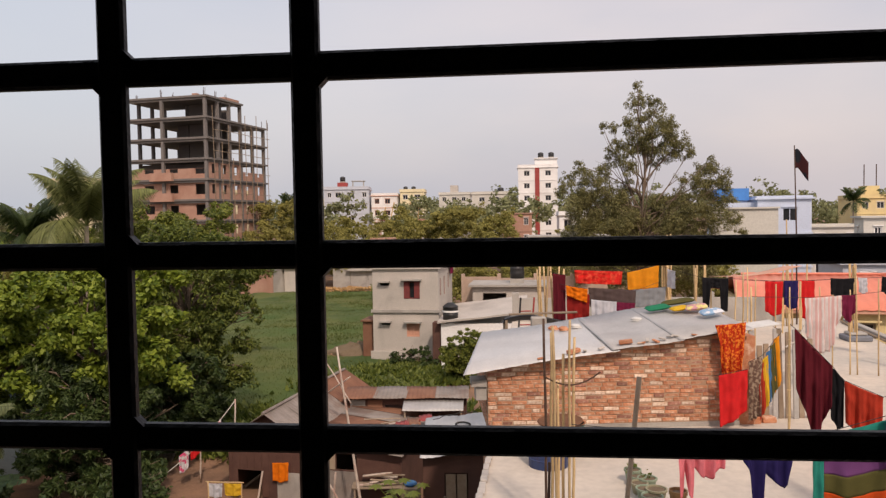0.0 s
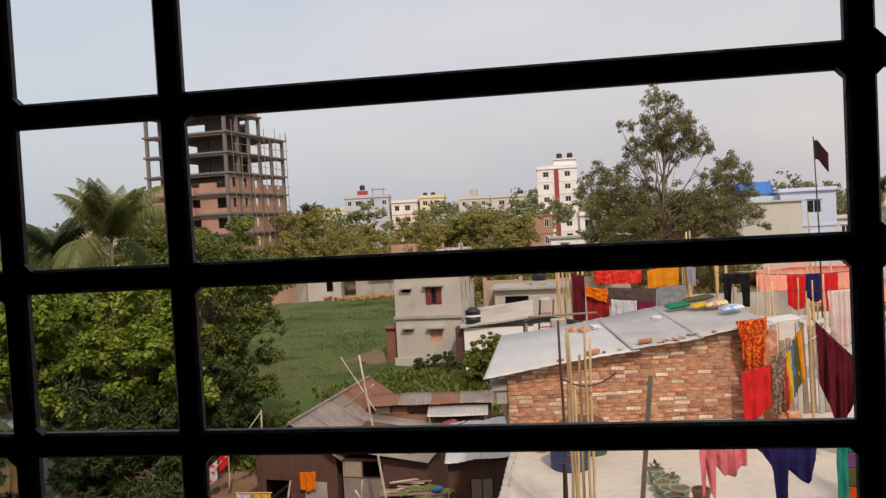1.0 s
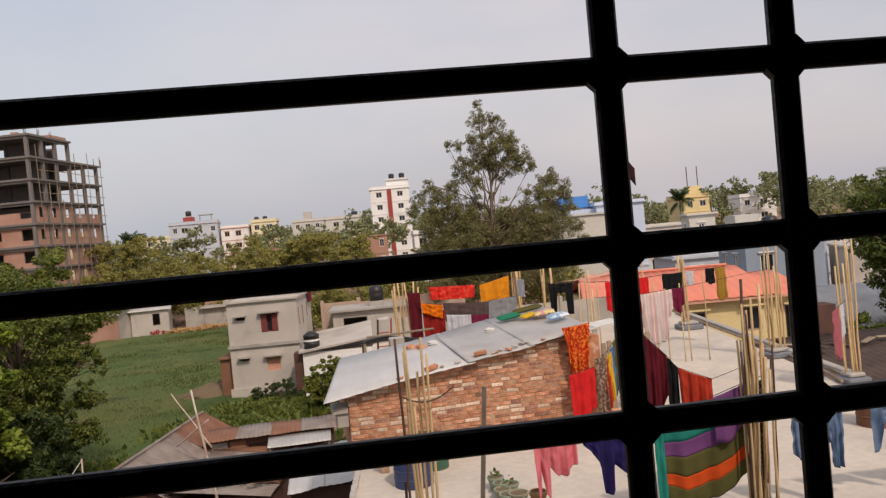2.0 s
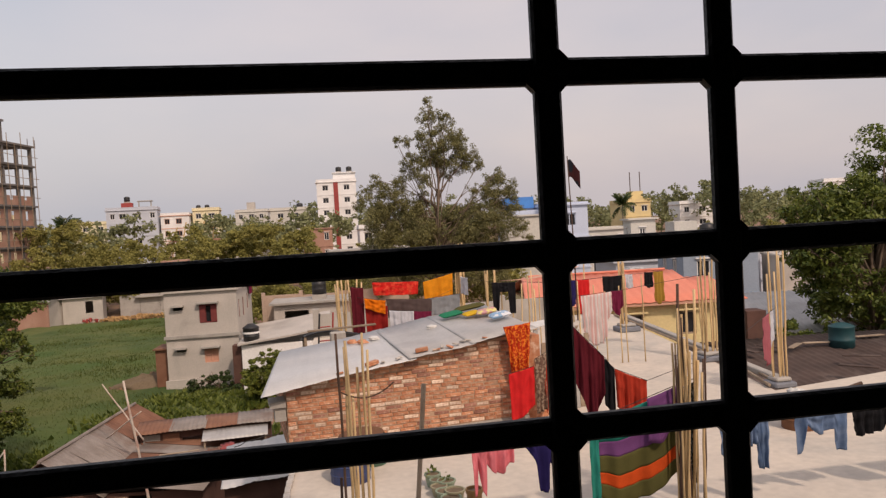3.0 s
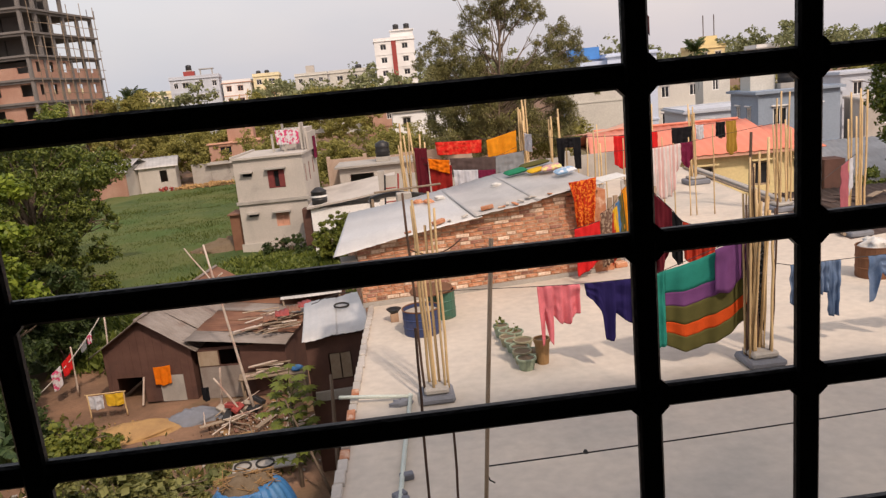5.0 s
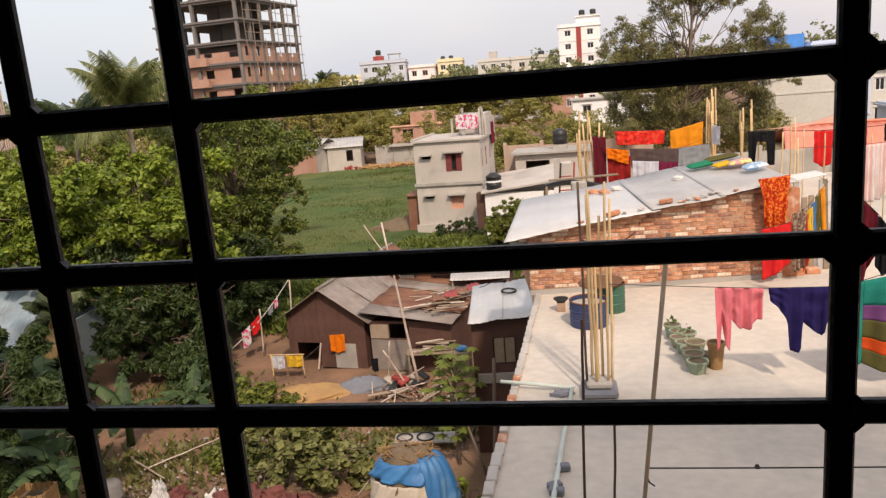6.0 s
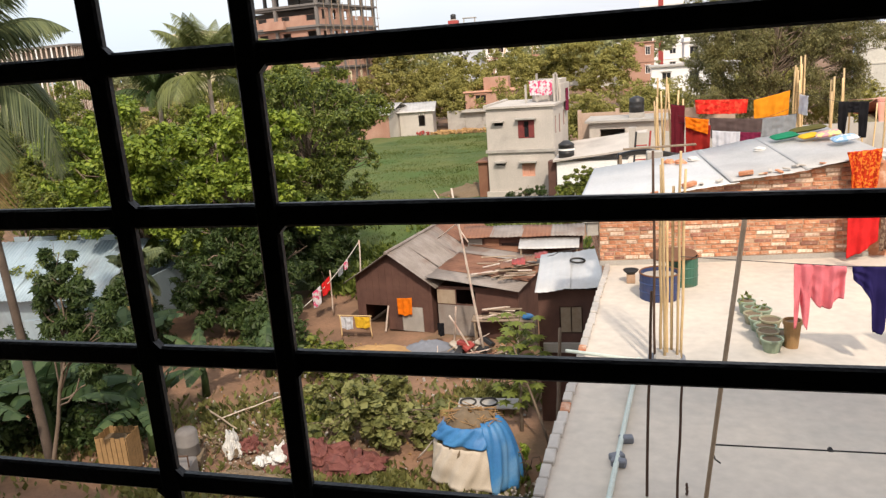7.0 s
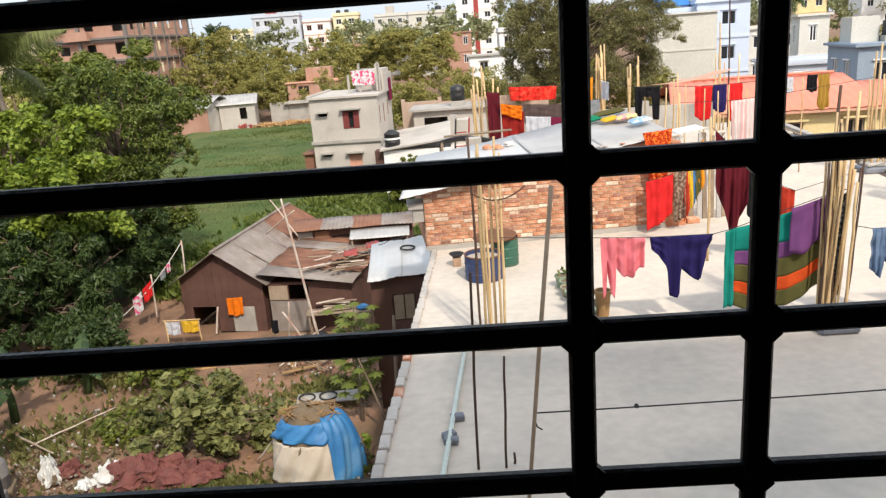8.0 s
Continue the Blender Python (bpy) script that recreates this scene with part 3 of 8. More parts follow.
grille = thing("window_grille", "black painted welded iron window grille", "window grille", (0.23, 0, WZ0))
GO = Vector((0.23, 0, WZ0))
for x in GX:
    part("upright_bar", bar(Vector((x, 0, WZ0)) - GO, Vector((x, 0, WZ1)) - GO, 0.0094, 0.0042), M_IRON, grille)
for z in GZ:
    part("cross_bar", bar(Vector((WX0, 0.002, z)) - GO, Vector((WX1, 0.002, z)) - GO, 0.0092, 0.0045), M_IRON, grille)
# weld beads in the corners of the crossings
for x in GX:
    for z in GZ:
        for sx, sz in ((1, 1), (-1, -1), (1, -1)):
            if (int(x * 1000) * 7 + int(z * 1000) * 3 + sx * 5 + sz) % 3:
                c = Vector((x + sx * 0.0086, 0, z + sz * 0.008)) - GO
                k = 0.0065
                v = [c, c + Vector((sx * k, 0, 0)), c + Vector((0, 0, sz * k))]
                vs = [tuple(p + Vector((0, y, 0))) for y in (-0.004, 0.004) for p in v]
                part("weld_bead", (vs, [(0, 1, 2), (3, 5, 4), (0, 3, 4, 1), (1, 4, 5, 2), (2, 5, 3, 0)]), M_IRON, grille)
# ---- ground ----
def ground_z(x, y):
    far = min(1.0, max(0.0, (abs(y - 40) - 60) / 60))
    return (noise.noise(Vector((x * 0.22, y * 0.22, 0))) * 0.16 + noise.noise(Vector((x * 0.9, y * 0.9, 3))) * 0.06) * (1 - far) - 0.05


def make_ground():
    xs = [-2500, -900, -300, -120] + [-80 + 2 * i for i in range(20)] + [-40 + 0.5 * i for i in range(80)] + [0 + 3 * i for i in range(14)] + [60, 120, 300, 900, 2500]
    ys = [-300, -60, -12] + [-3 + 0.5 * i for i in range(106)] + [51 + 2 * i for i in range(30)] + [115, 140, 200, 300, 600, 1200, 3000]
    vs = [(x, y, ground_z(x, y)) for y in ys for x in xs]
    w = len(xs)
    fs = [(j * w + i, j * w + i + 1, (j + 1) * w + i + 1, (j + 1) * w + i) for j in range(len(ys) - 1) for i in range(w - 1)]
    return vs, fs


setting(part("ground", make_ground(), M_GROUND, smooth=True), "trodden brown earth with weeds and litter", "ground")


def field_top(u, v):
    y = 27.5 + 75 * v
    left = -48 + 14 * math.sin(v * 2.4)
    right = (-11 + 8 * min(1, v * 9)) if v < 0.42 else -3 - 10 * (v - 0.42)
    x = left + (right - left) * u
    edge = min(u, 1 - u, v, 1 - v)
    h = 0.34 * min(1, edge * 14) - 0.14
    return x, y, ground_z(x, y) + h + 0.14 * noise.noise(Vector((x * 0.35, y * 0.35, 9))) * min(1, edge * 10)


setting(part("grass_field", sheet(field_top, 110, 150), M_GRASS, smooth=True), "overgrown green meadow behind the tin houses", "grass")


def blades(n, area, h, seed):
    """Grass in drifts: blades stand taller and closer where the drift is thick."""
    r = np.random.default_rng(seed)
    u = r.uniform(area[0], area[1], n)
    v = r.uniform(area[2], area[3], n) ** 1.6
    p = np.array([field_top(a, b) for a, b in zip(u, v)])
    drift = np.array([noise.noise(Vector((a * 0.16, b * 0.16, 5))) + 0.5 * noise.noise(Vector((a * 0.6, b * 0.6, 8))) for a, b, _ in p])
    keep = drift + r.normal(0, 0.4, n) > -0.1
    u, v, p, drift = u[keep], v[keep], p[keep], drift[keep]
    n = len(u)
    w = r.uniform(0, 2 * np.pi, n)
    s = h * r.uniform(0.5, 1.3, n) * (1 + 0.6 * v) * (1 + 1.2 * np.clip(drift, 0, 1))
    side = np.stack([np.cos(w), np.sin(w), 0 * w], 1) * (s * 0.16)[:, None]
    lean = np.stack([r.normal(0, 0.35, n) * s, r.normal(0, 0.35, n) * s, s], 1)
    verts = np.stack([p - side, p + side, p + side * 0.4 + lean * 0.8, p - side * 0.3 + lean], 1).reshape(-1, 3)
    return verts, np.arange(n * 4).reshape(-1, 4)


tagged(leaf_part("grass_blades", blades(90000, (0.2, 0.99, 0.0, 0.98), 0.075, 5), M_GRASSBLADE), "tall uneven green grass in drifts on the meadow", "grass", "", "stuff")


def weeds(n, spots, h, seed):
    """Low broad-leaved weeds and grass in drifts round the given spots (x, y, spread)."""
    r = np.random.default_rng(seed)
    k = np.array(spots)[r.integers(0, len(spots), n)]
    x, y = k[:, 0] + r.normal(0, 1, n) * k[:, 2], k[:, 1] + r.normal(0, 0.7, n) * k[:, 2]
    p = np.stack([x, y, np.array([ground_z(a, b) for a, b in zip(x, y)])], 1)
    w = r.uniform(0, 6.283, n)
    s = h * r.uniform(0.4, 1.4, n)
    side = np.stack([np.cos(w), np.sin(w), 0 * w], 1) * (s * 0.3)[:, None]
    lean = np.stack([r.normal(0, 0.5, n) * s, r.normal(0, 0.5, n) * s, s], 1)
    return np.stack([p, p + side + lean * 0.5, p + lean, p - side + lean * 0.5], 1).reshape(-1, 3), np.arange(n * 4).reshape(-1, 4)


tagged(leaf_part("weeds", weeds(9000, [(-9.5, 18.0, 1.3), (-12, 17, 1.2), (-7.5, 18.4, 1.2), (-3.2, 14.0, 0.6), (-5.6, 14.4, 0.6), (-10.8, 21.5, 1.0), (-13.5, 22.5, 1.2), (-16, 15, 1.6), (-4.0, 19.5, 0.7), (-11, 13.6, 0.9), (-7.6, 13.9, 0.9)], 0.2, 6), M_WEED), "low green weeds in drifts on bare earth", "weeds", "", "stuff")
tagged(leaf_part("tall_weeds", weeds(15000, [(-12.2, 30.5, 0.9), (-11.2, 33.0, 1.1), (-12.5, 35.5, 1.2), (-5.2, 36.5, 1.4), (-7.5, 41.0, 1.3), (-5.2, 44.0, 1.0), (-8.4, 46.6, 1.0), (-6.6, 47.6, 0.8), (-10.2, 42.0, 1.3)], 0.4, 16), M_LEAF_DEEP), "tall dark green weeds along the near side of the meadow", "weeds", "", "stuff")
# ---- neighbouring flat roof and its house ----
# roof level 6.0; its left edge runs slightly to the right with distance
def roof_outline():
    return [(-0.76, 2.6), (-0.30, 13.6), (-0.30, 15.6), (-0.1, 27.5), (11.4, 27.5), (9.45, 13.6), (13.2, 14.4), (14.4, 2.6)]


neighbour = thing("neighbour_house", "plastered house with a flat concrete roof in use for drying laundry", "house", (6, 10, 0))
bm = bmesh.new()
pts = [(x - 6, y - 10) for x, y in roof_outline()]
lo = [bm.verts.new((x, y, 5.82)) for x, y in pts]
hi = [bm.verts.new((x, y, 6.0)) for x, y in pts]
bm.faces.new(hi[::-1]), bm.faces.new(lo)
for i in range(len(pts)):
    j = (i + 1) % len(pts)
    bm.faces.new((lo[j], lo[i], hi[i], hi[j]))
bmesh.ops.recalc_face_normals(bm, faces=bm.faces[:])
part("roof_slab", bm, M_ROOF, neighbour, "cream cement roof with grey stains")
bm = bmesh.new()
ins = [(x * 0.975, y * 0.985) for x, y in pts]
lo = [bm.verts.new((x, y, -0.1)) for x, y in ins]
hi = [bm.verts.new((x, y, 5.82)) for x, y in ins]
for i in range(len(ins)):
    j = (i + 1) % len(ins)
    bm.faces.new((lo[j], lo[i], hi[i], hi[j]))
bmesh.ops.recalc_face_normals(bm, faces=bm.faces[:])
part("wall", bm, M_CEMENT_LIGHT, neighbour)


def edging():
    """A low rough cement upstand along the left edge, with brick ends showing at the top."""
    r = random.Random(3)
    y = 2.7
    while y < 13.5:
        n = r.uniform(0.2, 0.3)
        x = -0.76 + 0.46 * (y - 2.6) / 11.0
        h = r.uniform(0.03, 0.06)
        b = part("edge_brick", soft_box(x - 6 + 0.0, x - 6 + 0.1 + r.uniform(-0.012, 0.012), y - 10, y - 10 + n - 0.012, 6.0, 6.0 + h, 0.01), M_CEMENT_LIGHT if r.random() < 0.95 else M_BRICK, neighbour)
        y += n


edging()


# brick shed on the roof, with a sloping tin sheet roof
SX, SY, SROT = -0.44, 12.73, 7.4
shed = thing("roof_shed", "low brick shed with a sloping tin roof on the flat roof", "shed", (SX, SY, 6.0), SROT)
SL = 4.55


def shed_top(x):
    return 1.1 + 0.133 * x


def sloped_wall(x0, x1, y0, y1, top):
    v, f = box(x0, x1, y0, y1, 0, 1)
    return [(x, y, z * top(x)) for x, y, z in v], f


for piece in (sloped_wall(0.008, SL - 0.008, 0.008, 0.12, lambda x: shed_top(x) - 0.005), sloped_wall(0.008, 0.12, 0.124, 2.496, shed_top), sloped_wall(SL - 0.12, SL - 0.008, 0.124, 2.496, shed_top), sloped_wall(0.008, SL - 0.008, 2.5, 2.6, shed_top)):
    part("mortar_wall", piece, M_MORTAR, shed)
brick_mesh = {}


def brick_data(w, d, h, m):
    key = (w, d, h, m.name)
    if key not in brick_mesh:
        me = bpy.data.meshes.new("brick")
        v, f = soft_box(-w / 2, w / 2, -d / 2, d / 2, -h / 2, h / 2, 0.008)
        me.from_pydata(v, [], f)
        me.materials.append(m)
        brick_mesh[key] = me
    return brick_mesh[key]


def shed_bricks():
    r = random.Random(11)
    course = 0.074
    row = 0
    z = 0.09
    kinds = [M_BRICK] * 13 + [M_BRICK_PALE] * 4 + [M_BRICK_DARK] * 3
    while z < shed_top(SL):
        x = -r.uniform(0.05, 0.2)
        while x < SL:
            w = r.choice((0.25, 0.26, 0.27, 0.24, 0.28, 0.3, 0.14, 0.19))
            x0, x1 = max(x, 0.0), min(x + w, SL)
            cx = (x0 + x1) / 2
            if x1 - x0 > 0.05 and z + course * 0.9 < shed_top(x0) + 0.03:
                ww = round((x1 - x0 - r.choice((0.01, 0.016, 0.024))) * 60) / 60
                hh = course - r.choice((0.01, 0.014, 0.02))
                ob = new("brick", brick_data(ww, 0.1, hh, r.choice(kinds)))
                ob.parent = shed
                ob.matrix_basis = pose(cx, 0.05 + r.uniform(-0.014, 0.008), z + course / 2 + r.uniform(-0.004, 0.004) + 0.006 * math.sin(2.3 * cx + row), r.uniform(-4, 4), r.uniform(-1.6, 1.6), r.uniform(-1.5, 1.5))
            x += w
        if row % 2 == 0 and z + course < shed_top(0):
            for k in range(6):
                ob = new("brick", brick_data(0.238, 0.1, course - 0.014, M_BRICK))
                ob.parent = shed
                ob.matrix_basis = pose(0.045, 0.23 + k * 0.25, z + course / 2, 0, 0, 90)
        z += course
        row += 1


def tin(w, d, waves, amp=0.018, thick=0.004, ripple=0.006, seed=0):
    """A corrugated sheet: ridges run along d."""
    r = random.Random(seed)
    ph = r.uniform(0, 6)

    def fn(u, v):
        return u * w, v * d, amp * math.sin(u * waves * 2 * math.pi) + ripple * math.sin(3 * v + ph + 5 * u)

    return sheet(fn, max(8, waves * 4), 3, -thick)


def slab_to(g, o, ex, ey):
    """Lays a sheet built on x and y along the directions ex and ey from o."""
    o, ex, ey = Vector(o), Vector(ex).normalized(), Vector(ey).normalized()
    n = ex.cross(ey).normalized()
    return [tuple(o + ex * x + ey * y + n * z) for x, y, z in g[0]], g[1]


# roof sheets overlap one another; a little overhang all round
ex = Vector((1, 0, 0.133))
ey = Vector((0, 1, 0.055))
for k, (x0, w, lift, d0, m) in enumerate(((-0.44, 2.8, 0.0, -0.24, M_TIN_BRIGHT), (2.2, 1.3, 0.01, -0.22, M_TIN), (3.4, 1.35, 0.016, -0.2, M_TIN))):
    o = Vector((x0, d0, shed_top(x0) + 0.045 + lift + 0.055 * d0))
    g = tin(w, 3.1, int(w * 4), 0.0035, 0.004, 0.014, k)
    # the first sheet is cut askew along its free edge
    if k == 0:
        g = [(x + 0.19 * y * (1 - x / w), y, z) for x, y, z in g[0]], g[1]
    part("roof_sheet", slab_to(g, o, ex, ey), m, shed, smooth=True)
part("loose_brick", xf(soft_box(-0.12, 0.12, -0.06, 0.06, 0, 0.07, 0.01), pose(1.55, -0.05, shed_top(1.55) + 0.075, 0, -9, 20)), M_BRICK, shed)
part("loose_brick", xf(soft_box(-0.12, 0.12, -0.06, 0.06, 0, 0.07, 0.01), pose(2.5, 0.0, shed_top(2.5) + 0.09, 0, -9, -15)), M_BRICK, shed)
for k, x in enumerate((0.95, 2.05, 2.9, 3.0, 3.15, 3.4, 3.7, 1.75, 3.3, 2.75)):
    part("loose_chip", xf(soft_box(-0.06 - 0.01 * (k % 4), 0.07, -0.03, 0.035, 0, 0.03, 0.008), pose(x, -0.1 + 0.07 * (k % 3), shed_top(x) + 0.068 + 0.004 * (k % 3), 0, -9, 37 * k)), M_BRICK if k % 3 == 0 else M_CEMENT_LIGHT, shed)
part("skirting", join(box(0.0, SL, -0.02, 0.006, 0.0, 0.085), box(0.3, 1.9, -0.03, -0.022, 0.0, 0.06)), M_CEMENT, shed, "grey cement skirting at the foot")
part("corner_stone", join(box(-0.28, -0.005, 0.0, 0.5, shed_top(0) - 0.3, shed_top(0) - 0.2), box(-0.2, -0.005, 0.05, 0.45, shed_top(0) - 0.55, shed_top(0) - 0.31)), M_CEMENT, shed)
# a taller cement pier at the right end of the brick wall
part("pier", join(box(SL + 0.005, SL + 0.3, 0.02, 0.4, 0, shed_top(SL) - 0.1)), M_BRICK, shed)
# ---- houses: a shared builder ----
def window(parent, x, z, w, h, y=0.0, m=None, pane=None, rz=0.0, depth=0.1, sill=True, bars=2, base=None):
    """A window in an opening of a wall: frame, dark pane, sill."""
    at = (base or Matrix()) @ pose(x, y, z, 0, 0, rz)
    t = 0.07 if w > 0.5 else 0.04
    g = [box(0, w, depth - 0.05, depth + 0.03, 0, t), box(0, w, depth - 0.05, depth + 0.03, h - t, h), box(0, t, depth - 0.05, depth + 0.03, t, h - t), box(w - t, w, depth - 0.05, depth + 0.03, t, h - t)]
    for k in range(1, bars):
        g.append(box(w * k / bars - 0.03, w * k / bars + 0.03, depth - 0.05, depth + 0.03, t, h - t))
    fr = part("window", xf(join(*g), at), m or M_WHITEWALL, parent)
    part("pane", xf(box(t, w - t, depth + 0.034, depth + 0.044, t, h - t), at), pane or M_GLASS, fr)
    if sill:
        part("sill", xf(box(-0.1, w + 0.1, -0.12, -0.004, h + 0.08, h + 0.16), at), m or M_WHITEWALL, fr)
    return fr


def house(name, label, loc, rz, w, d, floors, fh, m, cols, side_cols=(), side="right", z0=0.0, parapet=0.8, trim=None, wh=1.25, shutter=None, category="house", group="", band=True):
    """A flat-roofed house: front faces -y; walls with real openings, slabs at the floors, a parapet."""
    t = thing(name, label, category, loc, rz, group)
    h = floors * fh
    sill_z = fh * 0.35
    fo = [(x, x + ww, z0 + k * fh + sill_z, z0 + k * fh + sill_z + wh) for k in range(floors) for x, ww in cols]
    so = [(y, y + ww, z0 + k * fh + sill_z, z0 + k * fh + sill_z + wh) for k in range(floors) for y, ww in side_cols]
    H = z0 + h
    part("wall", wall(w, H, 0.2, fo), m, t)
    right, left = pose(w, 0.204, 0, 0, 0, 90), pose(0, d, 0, 0, 0, -90)
    side_m, other_m = (right, left) if side == "right" else (left, right)
    part("wall", xf(wall(d - 0.204 if side == "right" else d - 0.204, H, 0.2, so), side_m), m, t)
    part("wall", xf(wall(d - 0.204, H, 0.2), other_m), m, t)
    part("wall", box(0.2, w - 0.2, d - 0.2, d, 0, H), m, t)
    part("roof", box(-0.25, w + 0.25, -0.25, d + 0.25, H + 0.002, H + 0.16), trim or m, t)
    if parapet:
        part("parapet", join(box(-0.1, w + 0.1, -0.1, 0.05, H + 0.164, H + parapet), box(-0.1, 0.05, 0.054, d, H + 0.164, H + parapet), box(w - 0.05, w + 0.1, 0.054, d, H + 0.164, H + parapet), box(0.054, w - 0.054, d - 0.05, d + 0.1, H + 0.164, H + parapet)), m, t)
    if band:
        for k in range(1, floors):
            part("floor_band", box(-0.12, w + 0.12, -0.1, -0.004, z0 + k * fh - 0.12, z0 + k * fh + 0.06), trim or m, t)
    for x0, x1, za, zb in fo:
        window(t, x0, za, x1 - x0, zb - za, m=trim, pane=shutter)
    for y0, y1, za, zb in so:
        if side == "right":
            window(t, y0, za, y1 - y0, zb - za, m=trim, pane=shutter, base=right)
        else:
            window(t, y0, za, y1 - y0, zb - za, m=trim, pane=shutter, base=left)
    return t, H


def roof_tank(parent, x, y, z, r=0.6, h=1.1, m=None):
    prof = [(0.001, 0), (r, 0), (r, h * 0.3), (r * 1.03, h * 0.33), (r, h * 0.36), (r, h * 0.6), (r * 1.03, h * 0.63), (r, h * 0.66), (r, h * 0.85), (r * 0.35, h), (0.001, h)]
    stand = part("tank_stand", xf(box(-r, r, -r, r, 0, 0.35), pose(x, y, z)), M_CEMENT, parent)
    part("water_tank", xf(lathe(prof, 14), pose(x, y, z + 0.352)), m or M_BLACKPLASTIC, parent, "black plastic water tank", True)


# unfinished frame building, three open storeys on brick-filled ones
unf = thing("unfinished_building", "unfinished concrete frame building with brick infill below open storeys", "building", (-44.4, 104, 0), -9.4)
LV = [28.2 - 3.0 * k for k in range(10)]
for k, z in enumerate(LV):
    d = 9.9 if k == 0 else 17.3
    part("floor_slab", box(-14.3, 0.3, -0.35, d, z - 0.28, z), M_RAWCONC, unf)
    part("edge_beam", join(box(-14.0, 0.0, -0.12, 0.16, z - 0.6, z - 0.284), box(-0.3, -0.02, 0.164, d - 0.2, z - 0.6, z - 0.284)), M_RAWCONC, unf)
for x in (-13.7, -7.4, -0.22):
    for y in (0.02, 3.2, 6.4, 9.6, 13.2, 16.9):
        if x == -7.4 and y in (3.2, 9.6):
            continue
        part("column", box(x - 0.22, x + 0.22, y - 0.2, y + 0.22, -0.2, (25.0 if y > 10 else 28.0)), M_RAWCONC, unf)
for z in LV[1:4]:
    part("partition", box(-6.9, -1.4, 6.1, 6.3, z + 0.004, z + 2.7), M_RAWCONC, unf)
    part("partition", box(-13.0, -8.0, 12.0, 12.2, z + 0.004, z + 2.7 if z < 24 else z + 0.1), M_RAWCONC, unf)
for k in range(3, 9):
    part("partition", box(-13.2, -0.5, 2.9, 3.06, LV[k + 1] + 0.004, LV[k] - 0.61), M_RAWCONC, unf)
for k in range(0, 3):
    part("partition", box(-10.5, -3.2, 10.7, 10.9, LV[k + 1] + 0.004, LV[k] - 0.61), M_RAWCONC, unf)
part("stair_core", box(-9.5, -5.0, 7.0, 10.5, 0, 24.9), M_RAWCONC, unf)
part("roof_curb", join(box(-5, -0.2, 5.5, 9.5, 28.004, 28.7), box(-3.6, -2.8, 2.0, 2.8, 28.004, 28.9)), M_RAWBRICK, unf)
for k in range(3, 9):
    z0, z1 = LV[k + 1] + 0.004, LV[k] - 0.604
    hh = z1 - z0
    low = k == 3
    wall_h = hh if not low else 1.5
    op = [(2.6, 4.2, 0.9, min(2.1, wall_h - 0.02)), (6.9, 8.3, 0.9, min(2.1, wall_h - 0.02)), (11.2, 12.9, 0.7, min(2.2, wall_h - 0.02))]
    part("infill_wall", xf(wall(13.1, wall_h, 0.18, op), pose(-13.45, 0.23, z0)), M_RAWBRICK, unf)
    for y0, y1 in ((0.45, 2.95), (3.45, 6.15), (6.65, 9.35), (9.85, 12.95), (13.45, 16.65)):
        w = y1 - y0
        part("infill_wall", xf(wall(w, hh if not (low and y0 > 9) else 1.4, 0.16, [(w * 0.3, w * 0.3 + 0.9, 0.8, min(2.15, (hh if not (low and y0 > 9) else 1.4) - 0.02))]), pose(-0.1, y0, z0, 0, 0, 90)), M_RAWBRICK, unf)
rsc = random.Random(41)
for k in range(10):
    y = 0.6 + 1.75 * k
    part("scaffold_pole", tube(bent((0.95 + rsc.uniform(-0.1, 0.1), y, 0), (0.9 + rsc.uniform(-0.25, 0.25), y + rsc.uniform(-0.4, 0.4), rsc.uniform(18, 27.5)), 0, 6, 0.08, k), 0.05, 6), M_WOOD, unf)
for k in range(6):
    z = 8.2 + 3.0 * k
    part("scaffold_rail", tube(bent((0.98, 0.2, z), (0.98, 16.8, z + rsc.uniform(-0.3, 0.3)), 0, 6, 0.08, k), 0.045, 6), M_WOOD, unf)
for k in range(5):
    part("steel_rod", join(*[tube([(x + 0.1 * q - 0.15, 0.02 + 3.2 * k * 0.9, 27.9), (x + 0.1 * q - 0.15 + rsc.uniform(-0.1, 0.1), 0.02 + 3.2 * k * 0.9, 28.9 + rsc.uniform(0, 0.5))], 0.035, 5) for x in (-13.7, -7.4, -0.22) for q in range(3) if k < 4]) if k < 3 else tube([(-0.2, 10.5 + 2 * k, 25.0), (-0.2, 10.5 + 2 * k, 26.3)], 0.05, 5), M_REBAR, unf)
part("parapet", join(box(-9.2, -5.5, -0.9, -0.36, LV[4] - 0.3, LV[4] + 0.9), box(-9.2, -5.5, -0.9, -0.36, LV[5] - 0.3, LV[5] + 0.9)), M_RAWBRICK, unf)

# skyline
t, H = house("apartment_house", "pale grey three-storey apartment house with dark windows", (-49.9, 190, 0), 8, 11.6, 12, 5, 3.1, M_GREYWALL, [(0.9, 1.0), (2.9, 1.5), (6.2, 1.6), (9.9, 1.1)], [(2, 1.2), (6, 1.2)], z0=2.2, group="skyline houses")
part("stair_head", box(3.2, 5.8, 3, 6, H + 0.164, H + 2.0), M_REDPAINT, t, "dark red stair head")
roof_tank(t, 4.5, 4.5, H + 2.004, 0.7, 1.3)
part("canopy", join(box(7, 10.5, 2, 5, H + 2.2, H + 2.4), box(7.2, 7.5, 2.2, 2.5, H + 0.164, H + 2.196), box(10.0, 10.3, 2.2, 2.5, H + 0.164, H + 2.196)), M_CEMENT, t)
